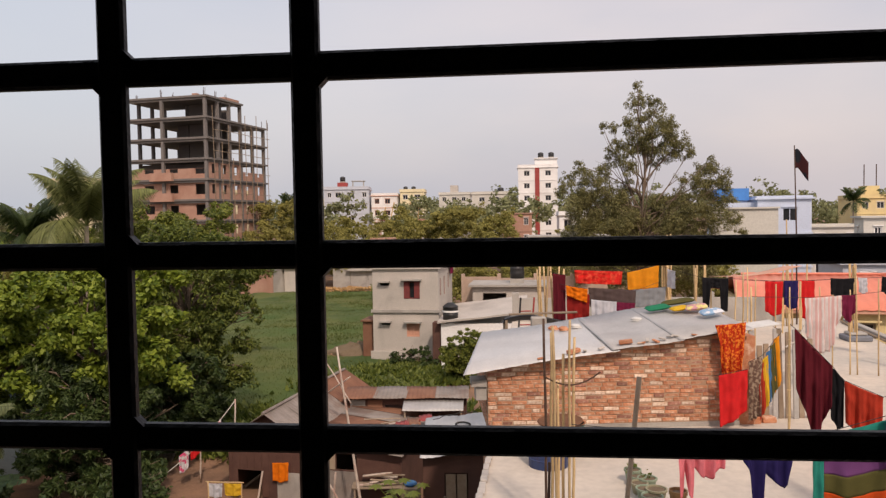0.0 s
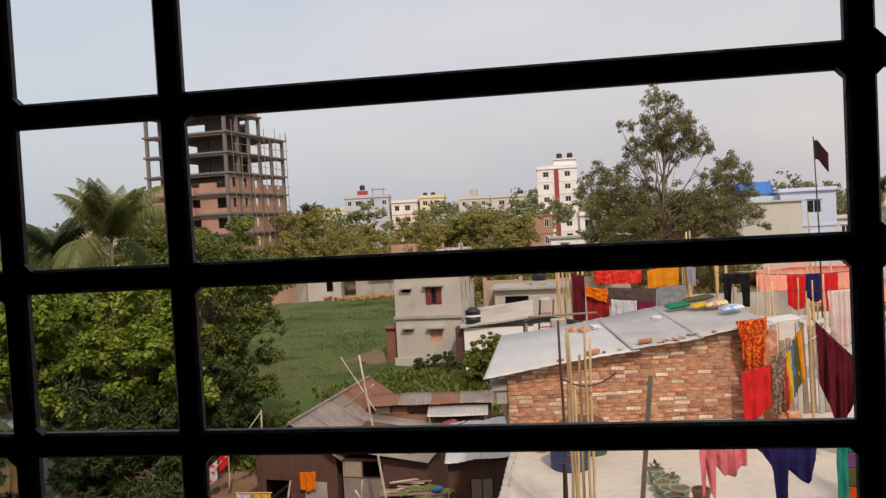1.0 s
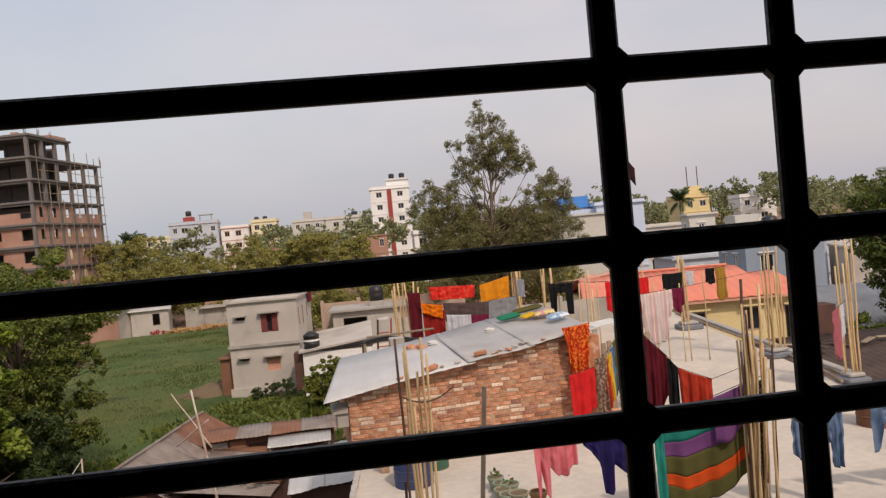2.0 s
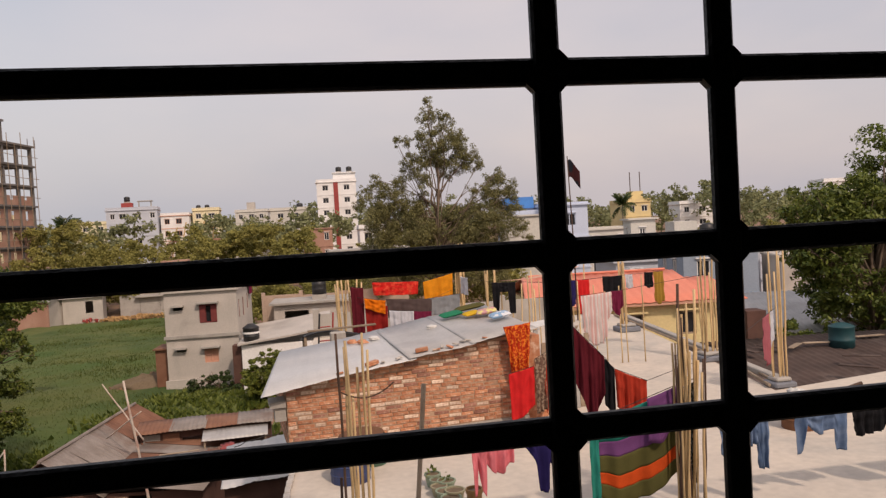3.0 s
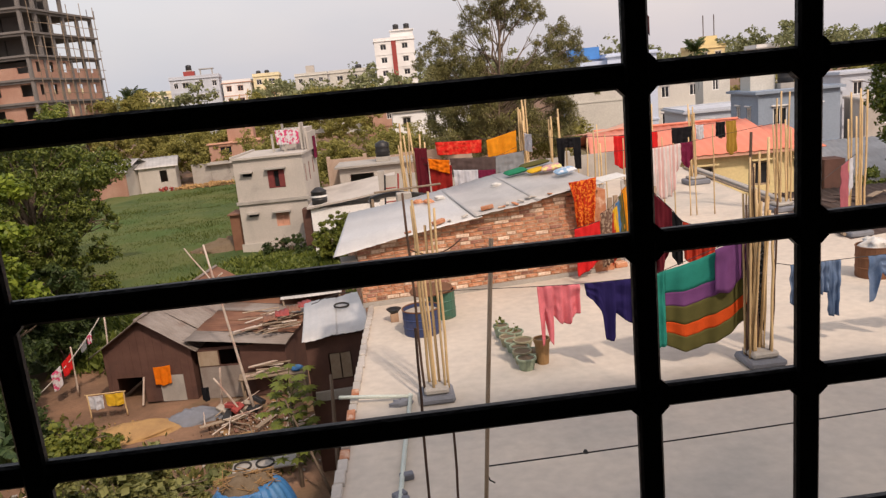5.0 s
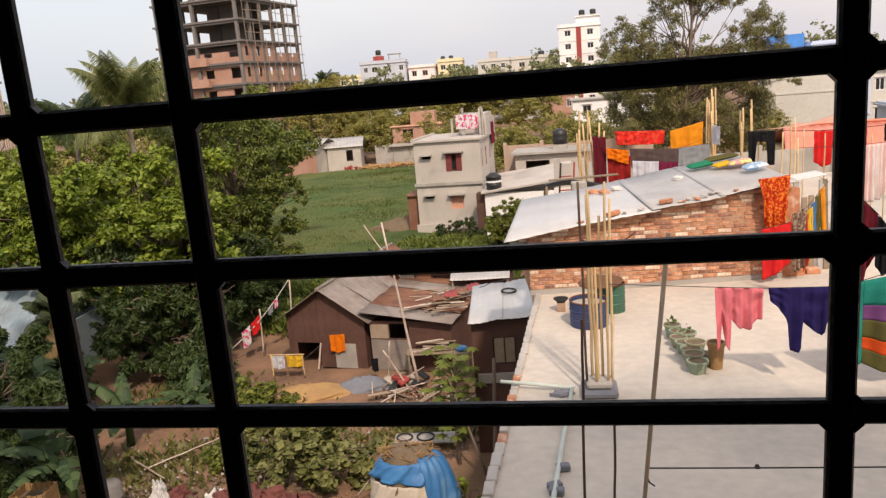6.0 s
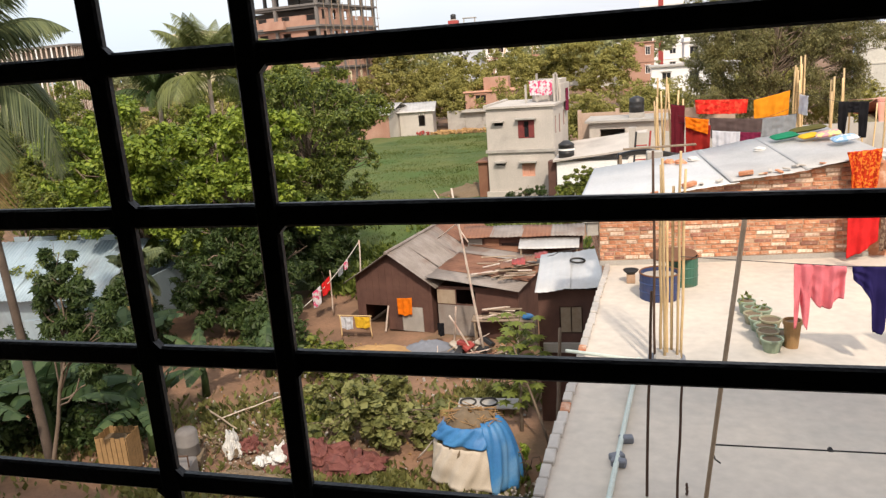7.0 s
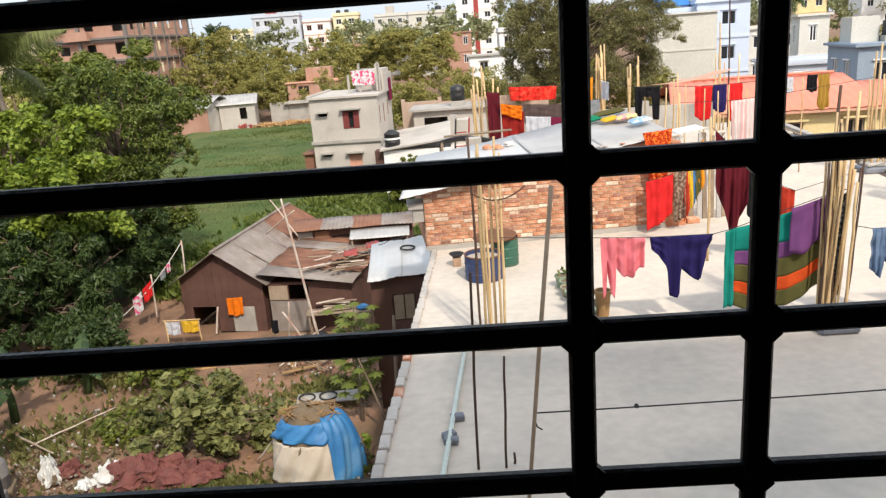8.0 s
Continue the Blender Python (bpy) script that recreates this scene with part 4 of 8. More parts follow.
t, H = house("apartment_house", "cream yellow apartment house with white balconies", (-31.5, 200, 0), 4, 6.6, 10, 5, 3.1, M_PALEYELLOW, [(0.8, 1.3), (3.9, 1.6)], [(2, 1.2), (6, 1.2)], z0=1.6, group="skyline houses")
part("balcony", join(box(3.4, 6.4, -1.3, -0.14, H - 3.4, H - 2.4), box(3.4, 6.4, -1.3, -0.14, H - 6.5, H - 5.5)), M_WHITEWALL, t)
roof_tank(t, 1.2, 4.5, H + 0.17, 0.6, 1.2)
roof_tank(t, 3.4, 4.5, H + 0.17, 0.6, 1.2)
t, H = house("apartment_house", "whitish older apartment house with stained walls", (-38.6, 196, 0), 4, 6.8, 10, 4, 3.1, M_WHITEWALL, [(0.9, 1.2), (3.6, 1.4)], [], z0=3.6, group="skyline houses", trim=M_PINKWALL)
t, H = house("apartment_house", "weathered grey apartment house with a roof hut", (-24.0, 230, 0), 0, 9.5, 10, 5, 3.1, M_PALEWALL, [(1, 1.2), (4, 1.4), (7, 1.2)], [], z0=1.6, group="skyline houses")
part("roof_hut", box(3.2, 5.6, 3, 6, H + 0.164, H + 3.0), M_CEMENT_LIGHT, t)
t, H = house("apartment_house", "far grey apartment house behind the trees", (-73.0, 230, 0), 0, 15, 10, 4, 3.2, M_PALEYELLOW, [(2, 1.6), (6, 1.6), (10, 1.6)], [], z0=3.0, group="skyline houses")
roof_tank(t, 4, 4, H + 0.17, 0.8, 1.3)
t, H = house("apartment_house", "far white apartment house behind the trees", (-12.6, 210, 0), 0, 11, 10, 4, 3.2, M_PALEWALL, [(2, 1.6), (6, 1.6)], [], z0=3.6, group="skyline houses")
roof_tank(t, 8, 4, H + 0.17, 0.9, 1.5)
t, H = house("apartment_house", "tall white apartment house with a dark red stripe", (0.4, 185, 0), -1, 9.6, 10, 6, 3.05, M_WHITEWALL, [(1.4, 1.4), (6.6, 1.4)], [(2, 1.2), (6, 1.2)], z0=3.6, group="skyline houses")
part("stripe", box(4.1, 5.2, -0.16, -0.004, 3.6, H + 0.1), M_REDPAINT, t, "dark red painted stripe")
part("stair_head", box(4.1, 9.6, 2, 7, H + 0.164, H + 2.3), M_WHITEWALL, t)
part("stair_roof", box(3.9, 9.8, 1.6, 7.3, H + 2.304, H + 2.5), M_WHITEWALL, t)
roof_tank(t, 5.6, 4, H + 2.51, 0.7, 1.2)
roof_tank(t, 8.2, 4, H + 2.51, 0.7, 1.2)
t, H = house("brick_block", "small unplastered brick building among the trees", (-2.4, 130, 0), 0, 5.0, 6, 3, 3.0, M_RAWBRICK, [(3.6, 0.8)], [], z0=1.4, group="skyline houses", parapet=0)
t, H = house("apartment_house", "low white house with dark openings behind a tree", (7.2, 128, 0), 0, 7.5, 8, 3, 2.9, M_WHITEWALL, [(0.8, 1.3), (3.2, 1.0), (5.6, 1.2)], [], z0=1.2, group="skyline houses", trim=M_CEMENT)
t, H = house("village_house", "long low white house with a grey flat roof", (1.6, 92, 0), 0, 9.5, 7, 2, 2.9, M_WHITEWALL, [(1.2, 1.0), (4.2, 1.1), (6.6, 1.5)], [], z0=1.5, parapet=0, trim=M_CEMENT, group="village houses")
t, H = house("village_house", "weathered orange brick house at the meadow's end", (-23.5, 104, 0), 4, 7.0, 6, 2, 2.5, M_RAWBRICK, [(1.4, 1.6), (4.6, 1.0)], [], z0=0.2, parapet=0, trim=M_PINKWALL, group="village houses")
part("roof_room", box(2.5, 6.0, 1.5, 5, H + 0.164, H + 1.9), M_RAWBRICK, t)
part("verandah_roof", box(-0.6, 5.4, -1.6, -0.3, 2.6, 2.75), M_CEMENT, t)
t = thing("scaffold_house", "small concrete frame under construction with bamboo props", "building", (-30, 160, 0), 6)
part("floor_slab", box(0, 10, 0, 8, 9.4, 9.8), M_RAWBRICK, t)
for k in range(7):
    part("prop", box(0.3 + k * 1.5, 0.55 + k * 1.5, 0.2, 0.5, 0, 9.39), M_WHITEWALL if k % 2 else M_RAWBRICK, t)
for k in range(5):
    part("bamboo_prop", tube([(0.5 + k * 2, 2, 9.8), (1.5 + k * 1.8, 2.5, 12.5 + (k % 2))], 0.16, 6), M_BAMBOO, t)
# tall scaffold frame beyond the palms
t = thing("pillar_frame", "long concrete slab on many bamboo props", "building", (-82.4, 78.6, 0), -8)
t.scale = (0.94, 0.35, 1)
part("floor_slab", join(box(0, 20, 0, 9, 14.6, 14.85), box(1, 19, 1, 9, 10.6, 10.8)), M_RAWCONC, t)
for k in range(9):
    part("prop", box(19.6, 19.82, 1.0 + k * 0.9, 1.16 + k * 0.9, 0, 14.59), M_BAMBOO_WHITE, t)
part("back_wall", box(0.2, 19.4, 8.6, 8.8, 10.804, 14.596), M_CEMENT_LIGHT, t)
for k in range(22):
    part("prop", box(0.3 + k * 0.9, 0.52 + k * 0.9, 0.1, 0.3, 0, 14.59), M_BAMBOO_WHITE if k % 3 else M_WHITEWALL, t)
t, H = house("apartment_house", "yellow apartment house beyond the palms", (-78.5, 118, 0), -20, 8, 9, 5, 3.1, M_PALEYELLOW, [(1.2, 1.4), (4.8, 1.6)], [(2, 1.2)], z0=1.2, group="skyline houses")
t, H = house("apartment_house", "long pale yellow house beyond the palms", (-77, 150, 0), -12, 19, 10, 5, 3.0, M_PALEYELLOW, [(2, 1.6), (6, 1.6), (10, 1.6), (14.5, 1.6)], [], z0=0.6, group="skyline houses")
part("roof_rail", join(box(3, 15, 0, 0.2, H + 1.5, H + 1.7), box(3, 3.2, 0, 0.2, H + 0.8, H + 1.5), box(14.8, 15, 0, 0.2, H + 0.8, H + 1.5)), M_WHITEWALL, t)

# right side: blue house, far right houses
t, H = house("blue_house", "pale blue two-storey house with dark barred windows", (23.4, 75, 0), -6, 4.9, 9, 3, 3.25, M_BLUEWALL, [(2.3, 1.3)], [], z0=1.4, parapet=0.35, trim=M_BLUEWALL, shutter=M_GLASS, group="village houses")
part("side_wing", box(-3.6, -0.02, 0.6, 8, 0, H - 0.25), M_BLUEWALL, t)
part("front_wing", join(box(-4.6, 1.2, -3.2, -0.4, 0, H - 0.9), box(-4.8, 1.3, -3.4, -0.38, H - 0.896, H - 0.74), box(-4.64, 1.24, -3.26, -3.204, H - 4.2, H - 4.05)), M_PALEWALL, t, "pale stone-coloured wing")
part("blue_hut", box(-3.4, -0.4, 2, 5, H + 0.0, H + 1.2), M_BLUEPAINT, t, "bright blue tin roof hut")
t, H = house("village_house", "yellow house with steel rods on its roof", (68.4, 158, 0), 0, 6.0, 9, 3, 3.1, M_YELLOWWALL, [(1, 1.2), (3.8, 1.4)], [], z0=3.2, group="village houses")
part("roof_hut", box(2.4, 5.2, 2, 5, H + 0.164, H + 2.6), M_YELLOWWALL, t)
for x in (2.6, 5.0):
    part("steel_rod", tube([(x, 3, H + 0.17), (x, 3, H + 7)], 0.1, 6), M_REBAR, t)
t, H = house("village_house", "white house with a small balcony roof", (85, 165, 0), -10, 8, 9, 3, 3.0, M_WHITEWALL, [(1, 1.2), (4.5, 1.6)], [], z0=2.6, group="village houses")
t, H = house("village_house", "white multi-storey house behind a dark tree", (112, 150, 0), -15, 5, 9, 4, 3.1, M_WHITEWALL, [(1, 1.4), (4.5, 1.6)], [], z0=2.2, group="village houses")
t, H = house("village_house", "grey house with small windows", (31, 62, 0), -12, 8.0, 7, 2, 3.0, M_GREYWALL, [(1.2, 0.9), (4.6, 0.9)], [], z0=0.3, parapet=0.3, group="village houses")
t, H = house("village_house", "grey unpainted house with a flat roof", (23.5, 56, 0), -8, 6.5, 7, 2, 2.9, M_GREYWALL, [(1.2, 0.9), (4.4, 0.9)], [], z0=0.2, parapet=0.3, group="village houses")
t, H = house("village_house", "unpainted cement house with a flat roof", (31, 84, 0), -5, 7, 7, 2, 3.0, M_PALEWALL, [(1.2, 0.9), (4.4, 0.9)], [], z0=2.2, parapet=0.3, group="village houses")
t, H = house("village_house", "pale green low house", (46, 72, 0), -10, 9, 7, 2, 3.1, M_GREYWALL, [(1.2, 0.9), (5.4, 0.9)], [], z0=1.0, parapet=0.3, group="village houses")
t, H = house("village_house", "blue-grey painted house with tall dark windows", (23.9, 45.5, 0), -8, 5.0, 5.4, 2, 3.3, M_STEELBLUE, [(0.9, 0.9), (3.0, 0.9)], [(1.1, 0.85), (3.2, 0.85)], "left", 0.85, 0.2, group="village houses")
roof_tank(t, 2.6, 2.4, H + 0.164, 0.5, 1.0)
part("stair_head", box(0.4, 2.0, 2.6, 4.6, H + 0.164, H + 1.7), M_PALEWALL, t)
t, H = house("village_house", "narrow tall cream house with one small window", (28.6, 64.4, 0), -8, 2.3, 2.6, 3, 3.1, M_PALEWALL, [(0.8, 0.55)], [(0.9, 0.5)], "left", 0.0, 0, group="village houses")
t, H = house("village_house", "grey low house with a tin porch", (38, 56, 0), -18, 8, 6, 2, 2.8, M_CEMENT_LIGHT, [(1.2, 0.9), (5, 1.0)], [], z0=0.0, parapet=0.2, group="village houses")

# yellow house with a salmon hipped roof
yh = thing("yellow_house", "yellow plastered house with a salmon pink pitched roof", "house", (12.4, 29.5, 0.55), -8)
YX0, YX1 = -3.3, 5.2
yo = [(-1.6, -0.9, 4.2, 5.0), (0.5, 1.3, 4.15, 5.0), (2.8, 3.55, 4.05, 5.05), (4.5, 4.95, 3.4, 5.0)]
part("wall", xf(wall(YX1 - YX0, 6.05, 0.2, [(a - YX0, b - YX0, c + 0.5, d + 0.5) for a, b, c, d in yo]), pose(YX0, 0, -0.5)), M_YELLOWWALL, yh)
part("wall", join(box(YX0, YX0 + 0.2, 0.204, 8, 0, 5.55), box(YX1 - 0.2, YX1, 0.204, 8, 0, 5.55), box(YX0 + 0.2, YX1 - 0.2, 7.8, 8, 0, 5.55)), M_YELLOWWALL, yh)
for x0, x1, za, zb in yo:
    w = window(yh, x0, za, x1 - x0, zb - za, m=M_WOOD, pane=M_GLASS, sill=False)
    part("hood", box(x0 - 0.12, x1 + 0.12, -0.3, -0.004, zb + 0.06, zb + 0.13), M_YELLOWWALL, yh)
part("eave_board", box(YX0 - 0.3, YX1 + 0.2, -0.42, -0.36, 5.4, 5.5), M_PINKWALL, yh)


def gable_roof(w, d, z, rise, over, m, parent, name="roof_slope", waves=0, hip=0.0, x0=0.0):
    """Two slopes that meet at a ridge along x."""
    for s in (0, 1):
        y0, y1 = (-over, d / 2) if s == 0 else (d + over, d / 2)

        def fn(u, v, y0=y0, y1=y1):
            x = -over + (w + 2 * over) * u
            if hip:
                x = (w / 2) + (x - w / 2) * (1 - hip * v)
            y = y0 + (y1 - y0) * v
            return x0 + x, y, z - rise * over * 2 / d + (rise + rise * over * 2 / d) * v + (0.02 * math.sin(u * waves * 2 * math.pi) if waves else 0)

        g = sheet(fn, max(8, waves * 4), 4, 0.03 if s == 0 else -0.03)
        part(name, g, m, parent, smooth=True)


gable_roof(7.1, 7.6, 5.66, 0.9, 0.45, M_SALMON, yh, waves=18, hip=0.1, x0=-3.3)
gable_roof(1.4, 6.4, 5.56, 0.66, 0.35, M_SALMON, yh, waves=4, hip=0.3, x0=3.9)
part("ridge_cap", tube([(-3.0, 3.8, 6.6), (3.5, 3.8, 6.6)], 0.07, 6), M_SALMON, yh)
part("porch_screen", box(5.3, 6.1, -1.0, -0.05, 3.2, 5.0), M_TIN_WALL, yh, "dark maroon sheet screen")

# low roofs and walls right of the flat roof
lowr = thing("brown_tin_roof", "low house with a rusty brown tin roof", "house", (12.6, 19.5, 0), -6)
part("wall", box(0, 11, 0, 8.5, 0, 3.7), M_CEMENT, lowr)
part("roof_sheet", slab_to(tin(11.8, 9.2, 40, 0.02, 0.005, 0.02, 4), (-0.4, -0.4, 3.76), (1, 0, 0), (0, 1, 0.07)), M_TIN_OLD, lowr, smooth=True)
rl = random.Random(17)
for k in range(14):
    part("loose_board", xf(soft_box(-0.6, 0.6, -0.12, 0.12, 0, 0.04, 0.01), pose(rl.uniform(1.5, 10), rl.uniform(2.0, 8.0), 0, 0, 0, rl.uniform(0, 180))), M_TIN_OLD if k % 3 else M_WOOD, lowr).location = (0, 0, 4.42)
lowr2 = thing("tin_roof_house", "low brick house with a grey tin roof", "house", (22, 33, 0), -14)
part("wall", box(0, 9, 0, 6, 0, 3.6), M_CEMENT, lowr2)
part("roof_sheet", slab_to(tin(9.6, 6.8, 34, 0.02, 0.005, 0.02, 5), (-0.3, -0.4, 3.62), (1, 0, 0), (0, 1, 0.2)), M_TIN, lowr2, smooth=True)
tank = thing("teal_tank", "teal plastic water tank on a low roof", "water tank", (20.0, 25.4, 4.2))
part("tank_body", lathe([(0.001, 0), (0.46, 0), (0.46, 0.3), (0.485, 0.33), (0.46, 0.36), (0.46, 0.8), (0.485, 0.83), (0.45, 0.87), (0.22, 0.97), (0.001, 1.0)], 18), M_TEAL, tank, smooth=True)

# far woods in one piece, and the horizon beyond
def woods():
    r = np.random.default_rng(21)
    cl = []
    for _ in range(230):
        y = r.uniform(150, 330)
        x = r.uniform(-1.05, 0.95) * y
        top = r.uniform(11, 16.0) + 0.016 * y
        for _ in range(4):
            rad = r.uniform(2.2, 4.2)
            cl.append((x + r.normal(0, 4), y + r.normal(0, 3), max(3.5, top - rad - r.uniform(0, 4.5)), rad))
    return cl


def mid_woods(spots, seed):
    r = np.random.default_rng(seed)
    cl = []
    for x, y, top, spread in spots:
        for _ in range(13):
            rad = r.uniform(1.1, 2.2)
            cl.append((x + r.normal(0, spread), y + r.normal(0, spread * 0.7), max(1.0, top - rad - abs(r.normal(0, top * 0.28))), rad))
    return cl


tagged(leaf_part("far_woods", leaves(woods(), 150000, 0.95, 1.6, 0.4, 0, 0.9, 3), M_LEAF_FAR), "green woods on the horizon with haze in the leaf colour", "woods", "", "stuff")
spots_mid = [(-33.5, 115, 16.4, 2.4), (-38.5, 114, 15.4, 2.2), (-11, 118, 15.8, 2.6), (-5, 117, 15.4, 2.4), (-15, 119, 15.0, 2.4), (-19, 116, 13.8, 2.4), (-34, 124, 12.5, 2.5), (-30, 130, 13, 3), (-24, 118, 11.5, 2.5), (-18, 126, 12.5, 3), (-13, 120, 13.5, 3), (-8, 128, 14, 3), (-4, 112, 11.5, 2), (-30, 112, 10, 2.5), (-22, 106, 8.5, 2), (-36, 110, 11, 2), (12, 110, 12, 3), (18, 112, 11, 3), (28, 100, 9.5, 2.5), (40, 110, 10.5, 3), (52, 120, 11.5, 3), (62, 120, 11.5, 3), (60, 150, 14, 4), (75, 140, 13, 4), (90, 130, 12, 3), (48, 95, 9.5, 2.5), (-48, 88, 10.5, 2.5), (-56, 84, 10, 2.5), (-64, 95, 11, 3), (-46, 76, 9.5, 2), (32, 92, 9, 2.5), (-70, 80, 11, 3), (-84, 90, 12.5, 3.5), (-98, 96, 13.5, 4), (-62, 66, 9.5, 2.5), (-56, 60, 9, 2.2), (-76, 64, 10, 3), (-90, 70, 11, 3), (-44, 60, 8.6, 2), (-110, 100, 13, 4), (-50, 68, 9.4, 2.4), (-40, 66, 8.6, 2.2)]
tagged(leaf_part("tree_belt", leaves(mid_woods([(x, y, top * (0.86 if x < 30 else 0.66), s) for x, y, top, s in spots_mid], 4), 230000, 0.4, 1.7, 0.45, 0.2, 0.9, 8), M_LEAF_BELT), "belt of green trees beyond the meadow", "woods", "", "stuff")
near_spots = [(-14.5, 88, 8.4, 1.6), (-9.5, 84, 8.6, 1.8), (-4.5, 72, 7.6, 1.6), (-2, 70, 7.2, 1.5), (0.5, 78, 7.4, 1.5), (4, 66, 5.0, 1.4), (7.5, 68, 5.2, 1.5), (-27, 108, 8.6, 2.0), (-31, 112, 9.2, 2.0), (-20, 112, 9.6, 2.4), (2, 84, 8.0, 2.0), (9, 80, 7.4, 1.6), (13, 84, 8.0, 2.0), (17.5, 68, 7.4, 1.6)]
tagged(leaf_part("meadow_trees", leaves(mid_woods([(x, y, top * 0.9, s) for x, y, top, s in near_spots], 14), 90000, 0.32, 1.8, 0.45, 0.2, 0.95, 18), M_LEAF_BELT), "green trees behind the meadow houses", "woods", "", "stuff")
# ---- two-storey cement house by the meadow ----
ch = thing("cement_house", "bare cement two-storey house with red shuttered windows", "house", (-9.86, 50, -0.2), -3)
co = [(0.55, 1.15, 5.45, 5.65), (2.2, 3.3, 4.55, 5.75), (0.6, 1.2, 2.75, 2.9), (2.35, 3.25, 1.95, 2.85)]
part("wall", wall(4.6, 6.6, 0.2, co), M_CEMENT_LIGHT, ch)
so = [(0.5, 1.0, 4.7, 5.9), (2.2, 2.8, 4.6, 5.9), (4.2, 4.8, 4.9, 6.0)]
part("wall", xf(wall(6.4, 6.6, 0.2, so), pose(4.6, 0.204, 0, 0, 0, 90)), M_CEMENT_LIGHT, ch)
part("wall", join(box(0, 0.2, 0.204, 6.6, 0, 6.6), box(0.2, 4.4, 6.4, 6.6, 0, 6.6)), M_CEMENT_LIGHT, ch)
part("roof_slab", box(-0.12, 4.75, -0.2, 6.8, 6.604, 6.74), M_CEMENT_LIGHT, ch)
part("roof_curb", box(-0.12, 0.1, -0.2, 6.7, 6.744, 6.86), M_CEMENT_LIGHT, ch)
part("stair_wall", box(4.62, 4.74, 2.6, 6.7, 6.744, 7.9), M_CEMENT_LIGHT, ch)
part("floor_band", join(box(-0.1, 4.75, -0.16, -0.004, 3.62, 3.82)), M_CEMENT, ch)
part("plinth", box(-0.15, 4.75, -0.18, -0.002, -0.2, 0.95), M_CEMENT_LIGHT, ch, "damp cement plinth")
for x0, x1, z in ((2.05, 3.45, 5.82), (0.45, 1.25, 5.7), (0.5, 1.3, 2.95), (2.2, 3.4, 2.92)):
    part("hood", box(x0, x1, -0.4, -0.004, z, z + 0.09), M_CEMENT, ch)
w1 = window(ch, 2.2, 4.55, 1.1, 1.2, m=M_SHUTTER, pane=M_GLASS, sill=False, bars=3)
for s in (0, 1):
    part("shutter", box(2.2 + s * 0.72, 2.56 + s * 0.74, -0.05, -0.005, 4.6, 5.72), M_SHUTTER, ch)
window(ch, 2.35, 1.95, 0.9, 0.9, m=M_PINKWALL, pane=M_PINKWALL, sill=False)
for y0, y1, za, zb in so:
    window(ch, y0, za, y1 - y0, zb - za, m=M_SHUTTER, sill=False, base=pose(4.6, 0.204, 0, 0, 0, 90))
# roof room, posts, and laundry rail on top
part("roof_room", join(box(2.6, 4.6, 3.4, 6.4, 6.764, 8.2), box(4.3, 4.58, 2.2, 2.5, 6.764, 8.6)), M_CEMENT_LIGHT, ch)
for x in (2.3, 3.1, 4.4):
    part("roof_post", box(x, x + 0.14, 2.2, 2.34, 6.764, 8.0 if x < 3 else 8.7), M_CEMENT, ch)
part("side_shack", join(box(-0.9, -0.12, 0.6, 2.6, 0, 2.9), box(-1.0, -0.05, 0.4, 2.8, 2.904, 3.0)), M_TIN_RUST, ch)
# low wing with a pale roof and a water tank
wing = thing("low_wing", "single-storey white annexe with a pale sloping roof", "house", (-4.9, 47.5, 0), -3)
part("wall", join(wall(5.2, 3.0, 0.2), box(0, 0.2, 0.204, 6, 0, 3.0), box(5.0, 5.2, 0.204, 6, 0, 3.0), box(0.2, 5.0, 5.8, 6, 0, 3.0)), M_WHITEWALL, wing)
part("roof_slab", slab_to(sheet(lambda u, v: (u * 5.6, v * 6.6, 0.01 * math.sin(9 * u)), 8, 6, 0.12), (-0.2, -0.3, 3.14), (1, 0, 0.12), (0, 1, 0.06)), M_CEMENT_LIGHT, wing)
part("dark_doorway", box(-0.62, -0.03, 0.3, 1.2, 0.0, 3.0), M_TIN_WALL, wing)
tk = thing("water_tank", "black plastic water tank with white bands", "water tank", (-4.3, 47.9, 3.2))
part("tank_body", lathe([(0.001, 0), (0.5, 0), (0.5, 0.3), (0.53, 0.33), (0.5, 0.36), (0.5, 0.8), (0.53, 0.83), (0.48, 0.9), (0.2, 1.1), (0.001, 1.12)], 16), M_BLACKPLASTIC, tk, smooth=True)
part("band", lathe([(0.545, 0.5), (0.545, 0.62)], 16), M_WHITEWALL, tk)
w2 = thing("white_hut", "white walled hut with a dark opening", "house", (-3.4, 57, 0), -2)
part("wall", wall(5.5, 4.5, 0.2, [(0.8, 2.6, 3.1, 4.0)]), M_CEMENT_LIGHT, w2)
part("wall", join(box(0, 0.2, 0.204, 4, 0, 4.5), box(5.3, 5.5, 0.204, 4, 0, 4.5), box(0.2, 5.3, 3.8, 4, 0, 4.5)), M_CEMENT_LIGHT, w2)
part("roof_slab", box(-0.3, 5.8, -0.4, 4.2, 4.504, 4.66), M_CEMENT, w2)
roof_tank(w2, 3.4, 1.6, 4.664, 0.55, 1.2)
cw = thing("compound_wall", "weathered pinkish compound wall", "wall", (-4.6, 61.5, 0), 0)
for k in range(4):
    part("wall_panel", box(k * 3.0 + 0.3, k * 3.0 + 3.0, 0, 0.2, 0, 4.9 - 0.12 * (k % 2)), M_TANWALL, cw)
    part("wall_post", box(k * 3.0, k * 3.0 + 0.296, -0.06, 0.26, 0, 5.15), M_TANWALL, cw)

